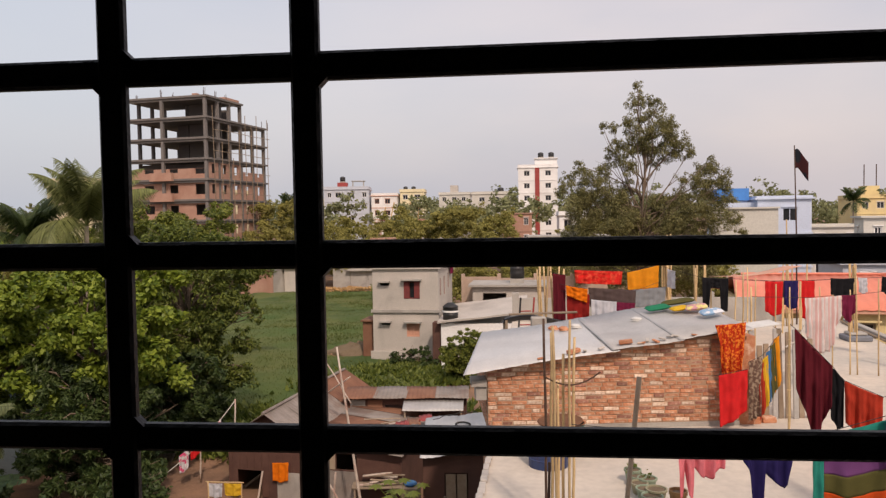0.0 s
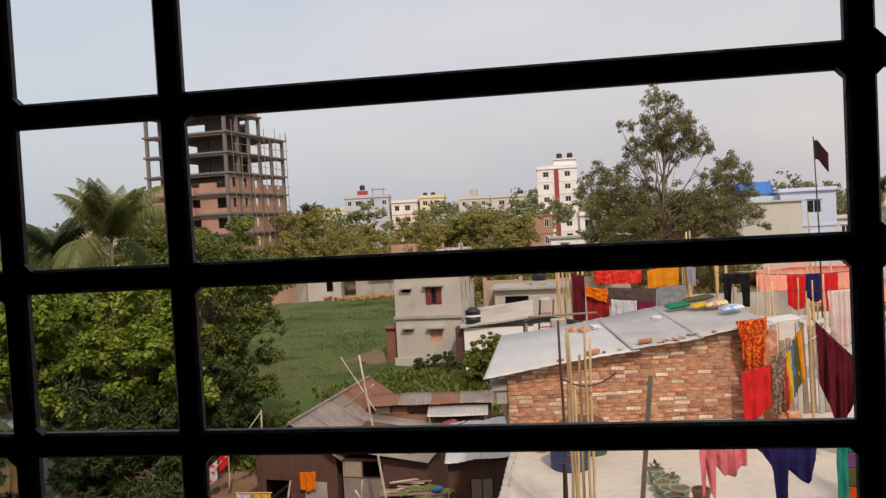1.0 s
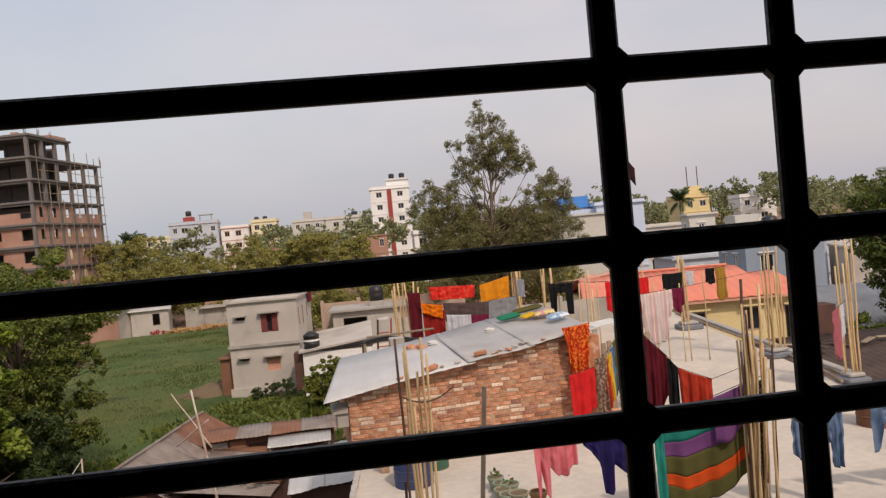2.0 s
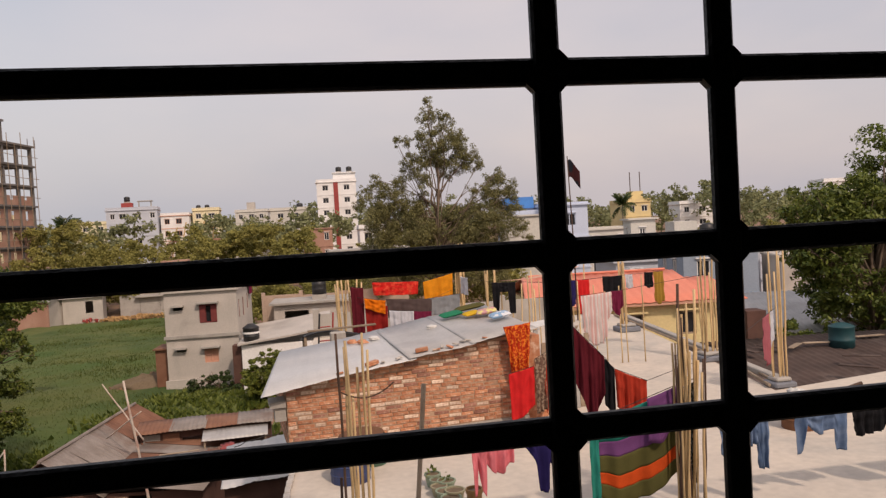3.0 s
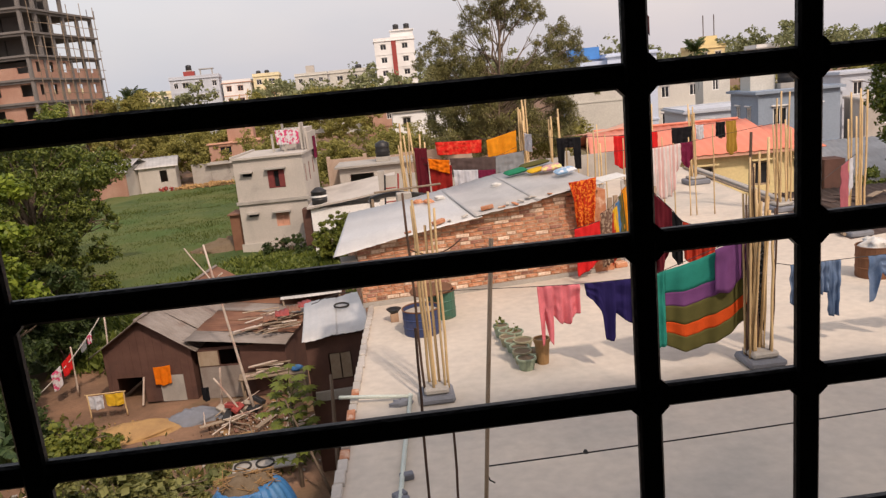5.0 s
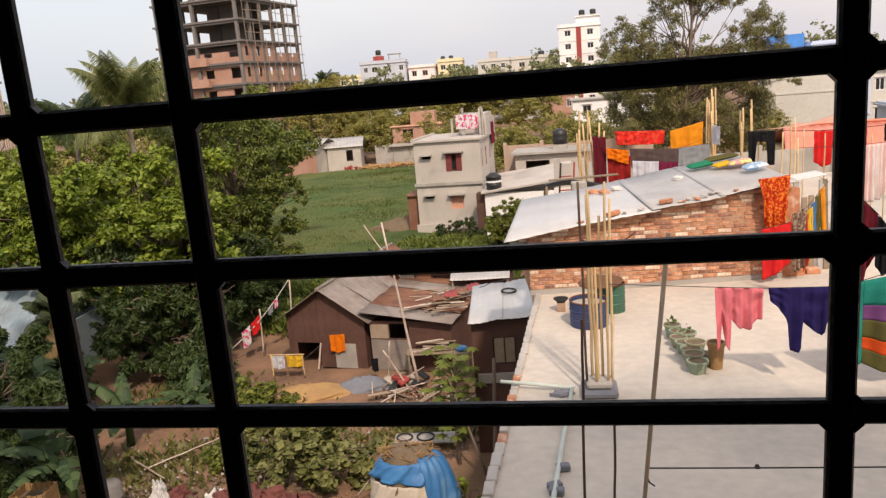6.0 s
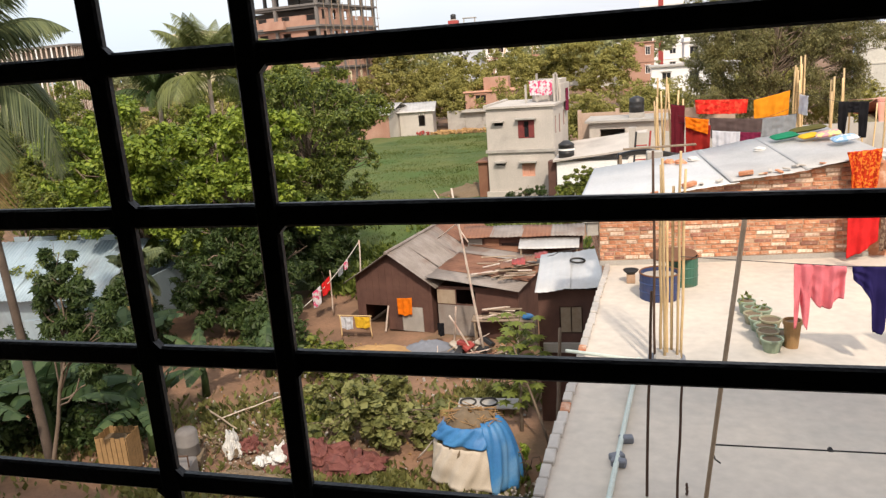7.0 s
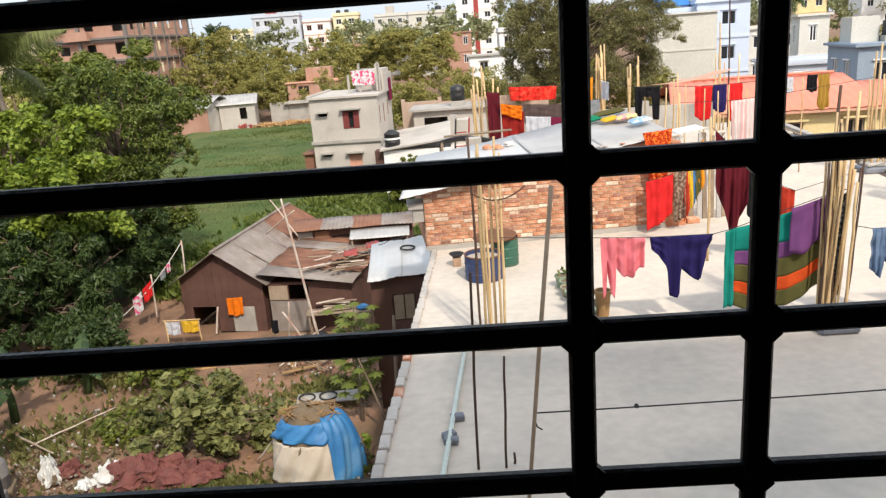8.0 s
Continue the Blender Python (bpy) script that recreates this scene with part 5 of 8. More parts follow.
# meadow-edge houses and rubble
bh = thing("brick_cottage", "brick cottage with a pale tin roof by the meadow", "house", (-38.5, 98, 0), -14)
bo = [(1.2, 1.7, 1.8, 3.4), (3.4, 3.9, 2.2, 3.0)]
part("wall", wall(6.0, 3.4, 0.2, [(a, b, c - 0.4, d - 0.4) for a, b, c, d in bo]), M_RAWBRICK, bh)
part("wall", join(box(0, 0.2, 0.204, 6, 0, 3.4), box(0.2, 5.8, 5.8, 6, 0, 3.4)), M_RAWBRICK, bh)
part("gable_wall", join(box(5.8, 6.0, 0.204, 6, 0, 3.9)), M_CEMENT_LIGHT, bh)
for x0, x1, za, zb in bo:
    window(bh, x0, za - 0.4, x1 - x0, zb - za, m=M_TIN_WALL, sill=False, bars=1)
gable_roof(6.0, 6.0, 3.5, 1.2, 0.5, M_TIN, bh, waves=16)
bh2 = thing("white_cottage", "white cottage with a tin roof by the meadow", "house", (-31.8, 99, 0), 10)
part("wall", wall(4.6, 3.4, 0.2, [(2.6, 3.5, 1.3, 2.8)]), M_CEMENT_LIGHT, bh2)
part("wall", join(box(0, 0.2, 0.204, 5, 0, 3.4), box(4.4, 4.6, 0.204, 5, 0, 3.4), box(0.2, 4.4, 4.8, 5, 0, 3.4)), M_CEMENT_LIGHT, bh2)
gable_roof(4.6, 5.0, 3.45, 1.0, 0.4, M_TIN, bh2, waves=12)
mw = thing("meadow_wall", "grey compound wall along the meadow's end", "wall", (-26, 103, 0), 3)
for k in range(7):
    part("wall_panel", box(k * 2.5, k * 2.5 + 2.46, 0, 0.15, 0, 2.9 + 0.1 * (k % 2)), M_CEMENT, mw)


def rubble(name, label, loc, size, n, m, seed, category="rubble"):
    r = random.Random(seed)
    gs = []
    for _ in range(n):
        s = r.uniform(0.1, 0.35) * size[2]
        x, y = r.gauss(0, 0.4) * size[0], r.gauss(0, 0.4) * size[1]
        z = max(0, size[2] * (1 - (x / size[0]) ** 2 - (y / size[1]) ** 2)) * r.uniform(0.2, 0.8)
        gs.append(xf(box(-s, s, -s * 0.7, s * 0.7, -s * 0.5, s * 0.5), pose(x, y, z, r.uniform(0, 90), r.uniform(0, 90), r.uniform(0, 180))))
    ob = part(name, join(*gs), m)
    ob.location = loc
    return tagged(ob, label, category, "", "stuff")


rubble("earth_heap", "heap of bare earth and broken bricks", (-11.9, 52.5, 0), (2.6, 1.6, 0.42), 420, M_GROUND, 2, "earth")
rubble("brick_heap", "heap of broken bricks and sand at the meadow's end", (-23, 100, 0.1), (6.5, 1.5, 0.6), 300, M_SAND, 3)
rubble("red_heap", "low heap of red brick chips", (-29.0, 100, 0.2), (1.3, 0.8, 0.7), 80, M_REDPAINT, 4)
# ---- trees and plants on the left ----
def clump_ring(spec, seed):
    """Clumps filling an egg-shaped crown: (cx, cy, cz, rx, ry, rz, n, r0, r1)."""
    r = np.random.default_rng(seed)
    cx, cy, cz, rx, ry, rz, n, r0, r1 = spec
    out = []
    while len(out) < n:
        d = r.normal(size=3)
        d /= np.linalg.norm(d)
        k = r.uniform(0.3, 1.0) ** 0.6
        out.append((cx + d[0] * rx * k, cy + d[1] * ry * k, cz + d[2] * rz * k, r.uniform(r0, r1)))
    return out


tree("broad leafy tree with bright yellow-green leaves", (-20.3, 26, 0), (0.4, 0, 5.2), clump_ring((0, 0, 5.9, 4.9, 2.4, 2.7, 40, 0.7, 1.3), 1), (40000, 0.25), M_LEAF_BRIGHT, aspect=1.7, seed=4)
tree("leafy tree with yellow-green leaves beside a larger one", (-15.2, 25.5, 0), (-0.2, 0, 4.8), clump_ring((0.2, 0, 5.6, 2.7, 2.0, 2.9, 28, 0.7, 1.2), 2), (26000, 0.25), M_LEAF_BRIGHT, aspect=1.7, seed=5)
tree("round green tree at the meadow's edge", (-15.2, 32, 0), (0.4, 0, 7.4), clump_ring((0.8, 0, 7.0, 3.0, 2.6, 3.4, 40, 0.5, 0.95), 3) + clump_ring((0.5, 0, 3.4, 2.5, 2.2, 2.6, 24, 0.5, 0.9), 103) + [(3.3, 0, 6.2, 0.5), (3.5, 0.2, 5.6, 0.4), (2.9, 0, 4.6, 0.5), (3.2, 0.1, 4.2, 0.4), (3.0, 0, 7.4, 0.5)], (52000, 0.2), M_LEAF_DEEP, aspect=2.4, droop=0.7, seed=6, sprays=14)
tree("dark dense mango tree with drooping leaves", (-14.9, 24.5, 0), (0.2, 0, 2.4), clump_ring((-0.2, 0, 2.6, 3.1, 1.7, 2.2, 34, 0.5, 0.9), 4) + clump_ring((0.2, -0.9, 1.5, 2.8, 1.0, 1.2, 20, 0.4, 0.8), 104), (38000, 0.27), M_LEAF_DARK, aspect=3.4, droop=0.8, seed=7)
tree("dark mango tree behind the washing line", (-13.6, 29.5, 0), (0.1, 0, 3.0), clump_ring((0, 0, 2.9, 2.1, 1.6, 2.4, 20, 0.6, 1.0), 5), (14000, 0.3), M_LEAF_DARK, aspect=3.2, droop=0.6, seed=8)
tree("leafy tree before a coconut palm", (-20.4, 33, 0), (0.1, 0, 5.4), clump_ring((0, 0, 6.2, 3.4, 2.0, 2.7, 30, 0.6, 1.1), 66), (22000, 0.23), M_LEAF_BRIGHT, aspect=1.8, seed=67)
tree("leafy tree behind a tin roof", (-24.5, 31, 0), (0.1, 0, 5.0), clump_ring((0, 0, 5.4, 4.5, 2.2, 2.6, 26, 0.8, 1.4), 6), (20000, 0.26), M_LEAF_MID, aspect=1.9, seed=9)
tree("green tree in front of an unfinished building", (-22.8, 48, 0), (0, 0, 7.0), clump_ring((0, 0, 7.8, 5.8, 3.0, 3.7, 52, 0.8, 1.4), 7), (40000, 0.26), M_LEAF_MID, aspect=1.9, seed=10)
tree("green tree beside an unfinished building", (-22.6, 50, 0), (0, 0, 4.6), clump_ring((0, 0, 5.2, 3.0, 2.4, 2.7, 30, 0.8, 1.4), 27), (24000, 0.27), M_LEAF_MID, aspect=1.9, seed=28)
for k, (x, y, h, m) in enumerate(((-41, 41, 4.2, M_LEAF_DARK), (-47, 50, 5.0, M_LEAF_MID), (-54, 60, 5.6, M_LEAF_MID), (-46, 66, 5.8, M_LEAF_MID), (-37, 62, 5.4, M_LEAF_MID), (-60, 72, 6.4, M_LEAF_MID), (-38, 33, 3.6, M_LEAF_DARK), (-31, 34, 4.4, M_LEAF_MID))):
    tree(("broad green tree under the coconut palms", "leafy green tree among other trees")[k % 2], (x, y, 0), (0, 0, h), clump_ring((0, 0, h, h * 0.95, h * 0.7, h * 0.8, 26, 0.8, 1.5), 60 + k), (15000, 0.3), m, aspect=2.0, droop=0.3, seed=70 + k)
tree("slender young mango tree with long leaves", (-14.5, 13.5, 0), (1.5, 0.1, 4.4), [(1.6, 0, 4.6, 0.5), (2.2, 0.1, 4.1, 0.5), (1.9, 0.2, 5.2, 0.5), (2.6, 0, 4.6, 0.45), (1.4, 0.2, 3.8, 0.5), (2.5, 0.3, 3.6, 0.4), (1.2, 0, 5.4, 0.4), (0.9, 0.3, 4.9, 0.45), (1.5, 0.2, 5.9, 0.4), (2.9, 0.2, 5.0, 0.4), (3.1, 0.1, 4.0, 0.5), (2.0, 0.2, 3.2, 0.5), (0.7, 0.2, 4.4, 0.45)], (18000, 0.22), M_LEAF_DARK, aspect=3.4, droop=0.8, seed=11, girth=0.06)
# tall airy tree beyond the flat roof
upper = [(-0.8, 20.4, 0.45), (-0.5, 19.6, 0.6), (0.3, 19.2, 0.6), (-1.0, 18.8, 0.7), (1.0, 18.6, 0.7), (0, 18.0, 0.9), (-3.4, 17.2, 0.45), (-2.5, 17.1, 0.5), (-1.5, 17.5, 0.7), (1.6, 17.6, 0.9), (0.6, 17, 1.1), (-0.8, 16.6, 0.9), (2.4, 16.6, 1.0), (1.4, 16, 1.2), (0, 15.6, 1.1), (3.1, 15.6, 0.8), (2.2, 15.2, 0.9), (3.6, 14.9, 0.5), (0.8, 14.7, 0.9), (-1.4, 15.3, 0.9), (-2.4, 15.6, 0.6)]
boughs = [(-2.6, 14.6, 0.9), (-1.6, 13.9, 0.9), (-3.4, 13.9, 0.7), (-3.4, 12.8, 1.0), (-5.4, 13.9, 0.6), (-5.0, 13.2, 0.8), (-6.2, 13, 0.7), (-5.6, 12.2, 1.0), (-4.4, 12.2, 1.0), (-6.8, 12, 0.6), (-2.4, 11.6, 1.1), (-1.2, 12.2, 0.9), (5.2, 14.0, 0.7), (4.4, 13.2, 0.9), (5.6, 13.2, 0.9), (6.2, 12.4, 0.8), (4.0, 12.2, 1.0), (5.2, 12, 1.2), (3.0, 12.8, 0.6), (6.2, 11.2, 0.9), (3.0, 11.2, 1.0), (1.6, 11, 0.9), (6.9, 9.5, 0.6), (7.4, 8.4, 0.5)]
rt = random.Random(77)
tall = [(0.8 + x, 0.8 * math.sin(9 * x), z, rad) for x, z, rad in upper + boughs]
for z in (10.8, 9.4, 8.0, 6.6, 5.2):
    for k in range(8):
        tall.append((0.8 - 5.6 + 1.55 * k + rt.uniform(-0.5, 0.5), rt.uniform(-1.2, 1.2), z + rt.uniform(-0.5, 0.5), rt.uniform(1.0, 1.6)))
tree("tall airy tree with hanging olive-green foliage", (9.8, 62, 0), (0.8, 0, 15.5), tall, (150000, 0.2), M_LEAF_OLIVE, aspect=3.0, droop=1.2, seed=12, girth=0.17, sprays=16, bark=M_BARK)
tree("dark broad tree over low roofs", (25.6, 30.5, 0), (0.2, 0, 6.0), clump_ring((0.4, 0, 6.6, 4.2, 2.6, 4.8, 74, 0.7, 1.4), 13) + clump_ring((4.6, 0.5, 9.2, 3.8, 2.6, 5.6, 60, 0.9, 1.6), 23) + clump_ring((-2.3, 0, 8.7, 2.0, 1.8, 1.7, 22, 0.6, 1.1), 33), (98000, 0.24), M_LEAF_DEEP, aspect=2.0, seed=13, girth=0.28, sprays=10)
tree("small green tree by a white annexe", (-2.9, 44.6, 0), (0.0, 0, 1.6), clump_ring((-0.2, -0.5, 1.3, 1.5, 0.9, 1.7, 30, 0.35, 0.7), 15), (20000, 0.17), M_LEAF_MID, aspect=1.8, seed=14, girth=0.1)
tree("dark green scrub by a cement house", (-6.5, 48.2, 0), (0.0, 0, 0.6), clump_ring((0, 0, 0.4, 2.6, 0.7, 0.7, 16, 0.3, 0.6), 16), (9000, 0.16), M_LEAF_DARK, aspect=1.8, seed=15, girth=0.05, category="shrub", name="shrub")
tree("green shrub with large pale leaves", (-6.6, 16.3, 0), (0.1, 0, 1.2), clump_ring((0, 0, 1.05, 2.1, 1.0, 0.95, 34, 0.25, 0.5), 17), (4200, 0.24), M_LEAF_SHRUB, aspect=1.35, seed=16, girth=0.06, up=0.7, category="shrub", name="shrub")
tree("weedy shrub by the sand heap", (-9.4, 20.4, 0), (0.1, 0, 0.5), clump_ring((0, 0, 0.6, 1.5, 0.7, 0.5, 14, 0.25, 0.5), 18), (2200, 0.2), M_LEAF_MID, aspect=1.5, seed=17, girth=0.05, up=0.6, category="shrub", name="shrub")
tree("low leafy weeds in the rubbish", (-9.0, 17.6, 0), (0.1, 0, 0.3), clump_ring((0, 0, 0.25, 1.6, 0.6, 0.25, 12, 0.2, 0.4), 19), (1800, 0.16), M_LEAF_MID, aspect=1.6, seed=18, girth=0.03, up=0.7, category="shrub", name="shrub")
tree("small shrub by the blue tarpaulin", (-2.4, 15.3, 0), (0.0, 0, 0.3), clump_ring((0, 0, 0.35, 0.5, 0.4, 0.4, 8, 0.15, 0.3), 20), (900, 0.14), M_LEAF_BRIGHT, aspect=1.6, seed=19, girth=0.03, up=0.6, category="shrub", name="shrub")


# Low dark-leaved bushes at y 14 to 18 stand in for shade under trees.
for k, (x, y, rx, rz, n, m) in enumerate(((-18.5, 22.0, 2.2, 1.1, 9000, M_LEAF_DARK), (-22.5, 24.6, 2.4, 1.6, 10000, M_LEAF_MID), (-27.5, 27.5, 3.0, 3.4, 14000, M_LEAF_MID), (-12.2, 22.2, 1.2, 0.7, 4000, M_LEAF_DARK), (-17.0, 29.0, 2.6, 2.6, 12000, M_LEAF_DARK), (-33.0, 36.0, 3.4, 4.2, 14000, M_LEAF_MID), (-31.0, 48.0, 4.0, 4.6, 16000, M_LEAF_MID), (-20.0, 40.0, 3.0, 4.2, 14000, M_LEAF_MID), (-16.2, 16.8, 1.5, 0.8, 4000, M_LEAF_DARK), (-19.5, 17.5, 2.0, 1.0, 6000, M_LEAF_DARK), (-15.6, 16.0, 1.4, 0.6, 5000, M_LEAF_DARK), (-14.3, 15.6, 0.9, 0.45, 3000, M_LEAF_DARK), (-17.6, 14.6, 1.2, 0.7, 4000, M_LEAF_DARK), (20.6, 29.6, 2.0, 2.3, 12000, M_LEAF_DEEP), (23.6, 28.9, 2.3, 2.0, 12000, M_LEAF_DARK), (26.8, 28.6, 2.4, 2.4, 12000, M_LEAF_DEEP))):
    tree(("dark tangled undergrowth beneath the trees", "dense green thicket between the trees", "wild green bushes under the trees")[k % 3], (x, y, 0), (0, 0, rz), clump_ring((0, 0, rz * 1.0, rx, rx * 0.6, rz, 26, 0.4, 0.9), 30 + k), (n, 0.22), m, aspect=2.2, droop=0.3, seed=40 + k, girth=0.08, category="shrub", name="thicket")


def coconut(label, loc, height, lean, fronds, length, seed, m=None, upright=9, dead=0, sag=1.0, bark=None, girth=0.2):
    t = thing("coconut_palm", label, "palm tree", loc)
    r = random.Random(seed)
    top = Vector((lean[0], lean[1], height))
    path = [Vector((top.x * (i / 8) ** 1.6, top.y * (i / 8) ** 1.6, height * i / 8)) for i in range(9)]
    part("trunk", tube(path, [girth * (1 - 0.45 * i / 8) for i in range(9)], 9), bark or M_BARK_PALE, t, smooth=True)
    for k in range(fronds + dead):
        w = 2 * math.pi * (k * 0.382 + r.uniform(-0.03, 0.03))
        rise = r.uniform(-0.25, 1.25) if k > upright else r.uniform(1.15, 1.55)
        if k >= fronds:
            rise = r.uniform(-1.0, -0.5)
        ln = length * r.uniform(0.8, 1.1)
        out = Vector((math.cos(w), math.sin(w), 0))
        side = Vector((-math.sin(w), math.cos(w), 0))
        spine, n = [], 14
        pos, ang = top.copy(), rise
        for i in range(n + 1):
            spine.append(pos.copy())
            pos = pos + (out * math.cos(ang) + Vector((0, 0, math.sin(ang)))) * (ln / n)
            ang = max(-1.55, ang - (0.06 + 0.012 * i) * (1.1 if rise < 0.8 else 0.75) * sag)
        gs = [tube(spine, [0.035 * (1 - 0.85 * i / n) for i in range(n + 1)], 5)]
        vs, fs = [], []
        for i in range(2, n):
            for j in range(9):
                u = j / 9
                p = spine[i].lerp(spine[i + 1], u)
                d = (spine[i + 1] - spine[i]).normalized()
                ll = 1.0 * math.sin(math.pi * min(1, (i + u) / n * 0.9 + 0.12)) * ln / 3.6
                for s in (-1, 1):
                    tip = p + side * s * ll * 0.75 + d * ll * 0.45 - Vector((0, 0, ll * r.uniform(0.6, 1.15)))
                    mid = p.lerp(tip, 0.5) + Vector((0, 0, 0.08 * ll))
                    o = len(vs)
                    wdt = d * 0.019
                    vs += [tuple(p - wdt), tuple(p + wdt), tuple(mid + wdt), tuple(mid - wdt), tuple(tip)]
                    fs += [(o, o + 1, o + 2, o + 3), (o + 3, o + 2, o + 4)]
        gs.append((vs, fs))
        part("frond", join(*gs), M_DRY if k >= fronds else (m or M_LEAF_PALM), t, "dry brown hanging frond" if k >= fronds else "")
    return t


coconut("coconut palm with a full crown of long fronds", (-23.3, 38, 0), 9.7, (0.1, 0), 26, 4.7, 3, None, 17, 0, 0.95)
coconut("shorter coconut palm with drooping dark fronds", (-27.5, 39, 0), 8.8, (0.2, 0), 15, 3.6, 5, M_LEAF_DARK)
coconut("tall coconut palm with grey-green fronds", (-14.45, 13.6, 0), 10.2, (-0.35, 0), 26, 3.6, 7, M_LEAF_GREYPALM, 9, 3, 1.25, M_BARK_DARK, 0.13)
coconut("small palm with some yellowed fronds under larger trees", (-14.3, 18.0, 0), 4.3, (-0.1, 0), 13, 1.3, 15, M_LEAF_GREYPALM, 5, 3, 1.2, M_BARK_DARK, 0.08)
coconut("coconut palm between houses at the meadow's end", (-47, 150, 0), 12.6, (0, 0), 16, 4.6, 9, M_LEAF_DARK)
coconut("far coconut palm on the skyline", (60, 140, 0), 11.6, (0, 0), 16, 3.8, 11, M_LEAF_DARK)


def banana(label, loc, n, size, seed, stems=1):
    t = thing("banana_plant", label, "banana plant", loc)
    r = random.Random(seed)
    part("stem", tube([(0, 0, -0.1), (0.03, 0, size * 0.35), (0, 0.02, size * 0.62)], [0.13, 0.11, 0.06], 8), M_LEAF_BANANA, t, smooth=True)
    for k in range(n):
        w = 2 * math.pi * (k * 0.382) + r.uniform(-0.3, 0.3)
        ln = size * r.uniform(0.75, 1.05)
        rise = r.uniform(0.65, 1.35)
        wd = ln * 0.17
        droop = r.uniform(1.0, 1.9)
        spine = []
        for i in range(13):
            v = i / 12
            rad, z = ln * v * math.cos(rise - droop * v * 0.35), size * 0.55 + ln * v * math.sin(rise - droop * v * 0.45)
            spine.append(Vector((rad * math.cos(w), rad * math.sin(w), z)))
        side = Vector((-math.sin(w), math.cos(w), 0))
        gs = [tube(spine, [0.022 * (1 - 0.8 * i / 12) for i in range(13)], 5)]
        for s in (-1, 1):
            # the blade is torn into strips that droop each in its own way
            i = 2.0
            while i < 11.9:
                step = min(r.choice((0.5, 0.8, 1.3, 2.0)), 12 - i)
                fall = r.uniform(0.1, 0.75)
                vs, n = [], 4
                for q in range(n + 1):
                    at = i + (step - 0.05) * q / n
                    j = min(11, int(at))
                    p = spine[j].lerp(spine[j + 1], at - j)
                    half = wd * math.sin(math.pi * min(0.97, 0.1 + at / 12 * 0.9)) ** 0.6
                    for e in (0.0, 0.5, 1.0):
                        vs.append(tuple(p + side * s * half * e * (1 - 0.25 * fall * e) - Vector((0, 0, half * fall * e * e)) + Vector((0, 0, 0.08 * half * math.sin(3.14 * e)))))
                gs.append((vs, [(q * 3 + e, q * 3 + e + 1, q * 3 + e + 4, q * 3 + e + 3) for q in range(n) for e in (0, 1)]))
                i += step
        part("leaf", join(*gs), M_LEAF_BANANA, t, smooth=True)
    return t


banana("banana plant with broad torn leaves behind a cane basket", (-12.6, 15.2, 0), 9, 2.3, 1)
banana("banana plant with broad drooping leaves", (-15.5, 14.8, 0), 12, 2.7, 2)
banana("large banana plant in the shade", (-16.6, 13.2, 0), 9, 2.9, 3)
banana("banana plant by the tin wall", (-13.2, 18.8, 0), 8, 1.7, 4)
banana("low banana plant under the mango tree", (-11.8, 20.4, 0), 8, 1.4, 5)
banana("banana plant against a pale wall", (-16.3, 19.5, 0), 8, 2.4, 6)

# papaya by the tin shed
t = thing("papaya_plant", "young papaya plant with wide lobed leaves", "papaya plant", (-2.85, 17.6, 0))
t.scale = (0.85, 0.85, 0.92)
part("stem", tube([(0, 0, -0.1), (0.03, 0, 1.7), (0, 0.03, 3.0)], [0.07, 0.05, 0.035], 8), M_BARK_PALE, t, smooth=True)
r0 = random.Random(31)
for k in range(58):
    w, z, ln = k * 2.4, 1.3 + 1.7 * (k / 58), r0.uniform(0.35, 1.0)
    rise = -0.5 + 1.4 * (k / 58)
    e = Vector((math.cos(w) * ln * math.cos(rise), math.sin(w) * ln * math.cos(rise), z + ln * math.sin(rise)))
    gs = [tube([(0, 0, z), e], [0.014, 0.009], 5)]
    vs, fs = [tuple(e + Vector((0, 0, 0.03)))], []
    for q in range(14):
        a = 2 * math.pi * q / 14
        rr = 0.27 if q % 2 == 0 else 0.15
        vs.append(tuple(e + Vector((math.cos(a + w) * rr, math.sin(a + w) * rr, -0.1 * (rr / 0.36)))))
    fs = [(0, 1 + q, 1 + (q + 1) % 14) for q in range(14)]
    gs.append((vs, fs))
    part("leaf", join(*gs), M_LEAF_DEEP, t)
# ---- tin houses and the yard ----
th = thing("tin_house", "small house of dark rusty tin with a weathered gable roof", "house", (-10.3, 25.1, 0), -8)
TW, TD, TE, TA = 3.15, 7.2, 2.05, 3.08


def gable_wall(w, e, a, t, openings=()):
    g = wall(w, e, t, openings)
    v = [(0, 0, e + 0.002), (w, 0, e + 0.002), (w / 2, 0, a), (0, t, e + 0.002), (w, t, e + 0.002), (w / 2, t, a)]
    return join(g, (v, [(0, 1, 2), (5, 4, 3), (0, 2, 5, 3), (1, 4, 5, 2)]))


part("gable_wall", gable_wall(TW, TE, TA - 0.05, 0.05, [(0.35, 1.3, 0.0, 0.95)]), M_TIN_WALL, th)
part("patch_panel", box(1.9, 2.75, -0.03, -0.004, 0.0, 0.95), M_CEMENT, th, "grey lower panel")
for k in range(11):
    x = 0.15 + k * 0.285
    h = TE + (TA - TE) * (1 - abs(x - TW / 2) / (TW / 2)) - 0.12
    part("sheet_seam", box(x - 0.012, x + 0.012, -0.014, -0.003, 1.0 if 0.3 < x < 1.35 else 0.02, h), M_TIN_WALL, th)
part("side_wall", join(box(TW - 0.05, TW, 0.054, TD, 0, TE), box(0, 0.05, 0.054, TD, 0, TE), box(0.05, TW - 0.05, TD - 0.05, TD, 0, TE)), M_TIN_WALL, th)
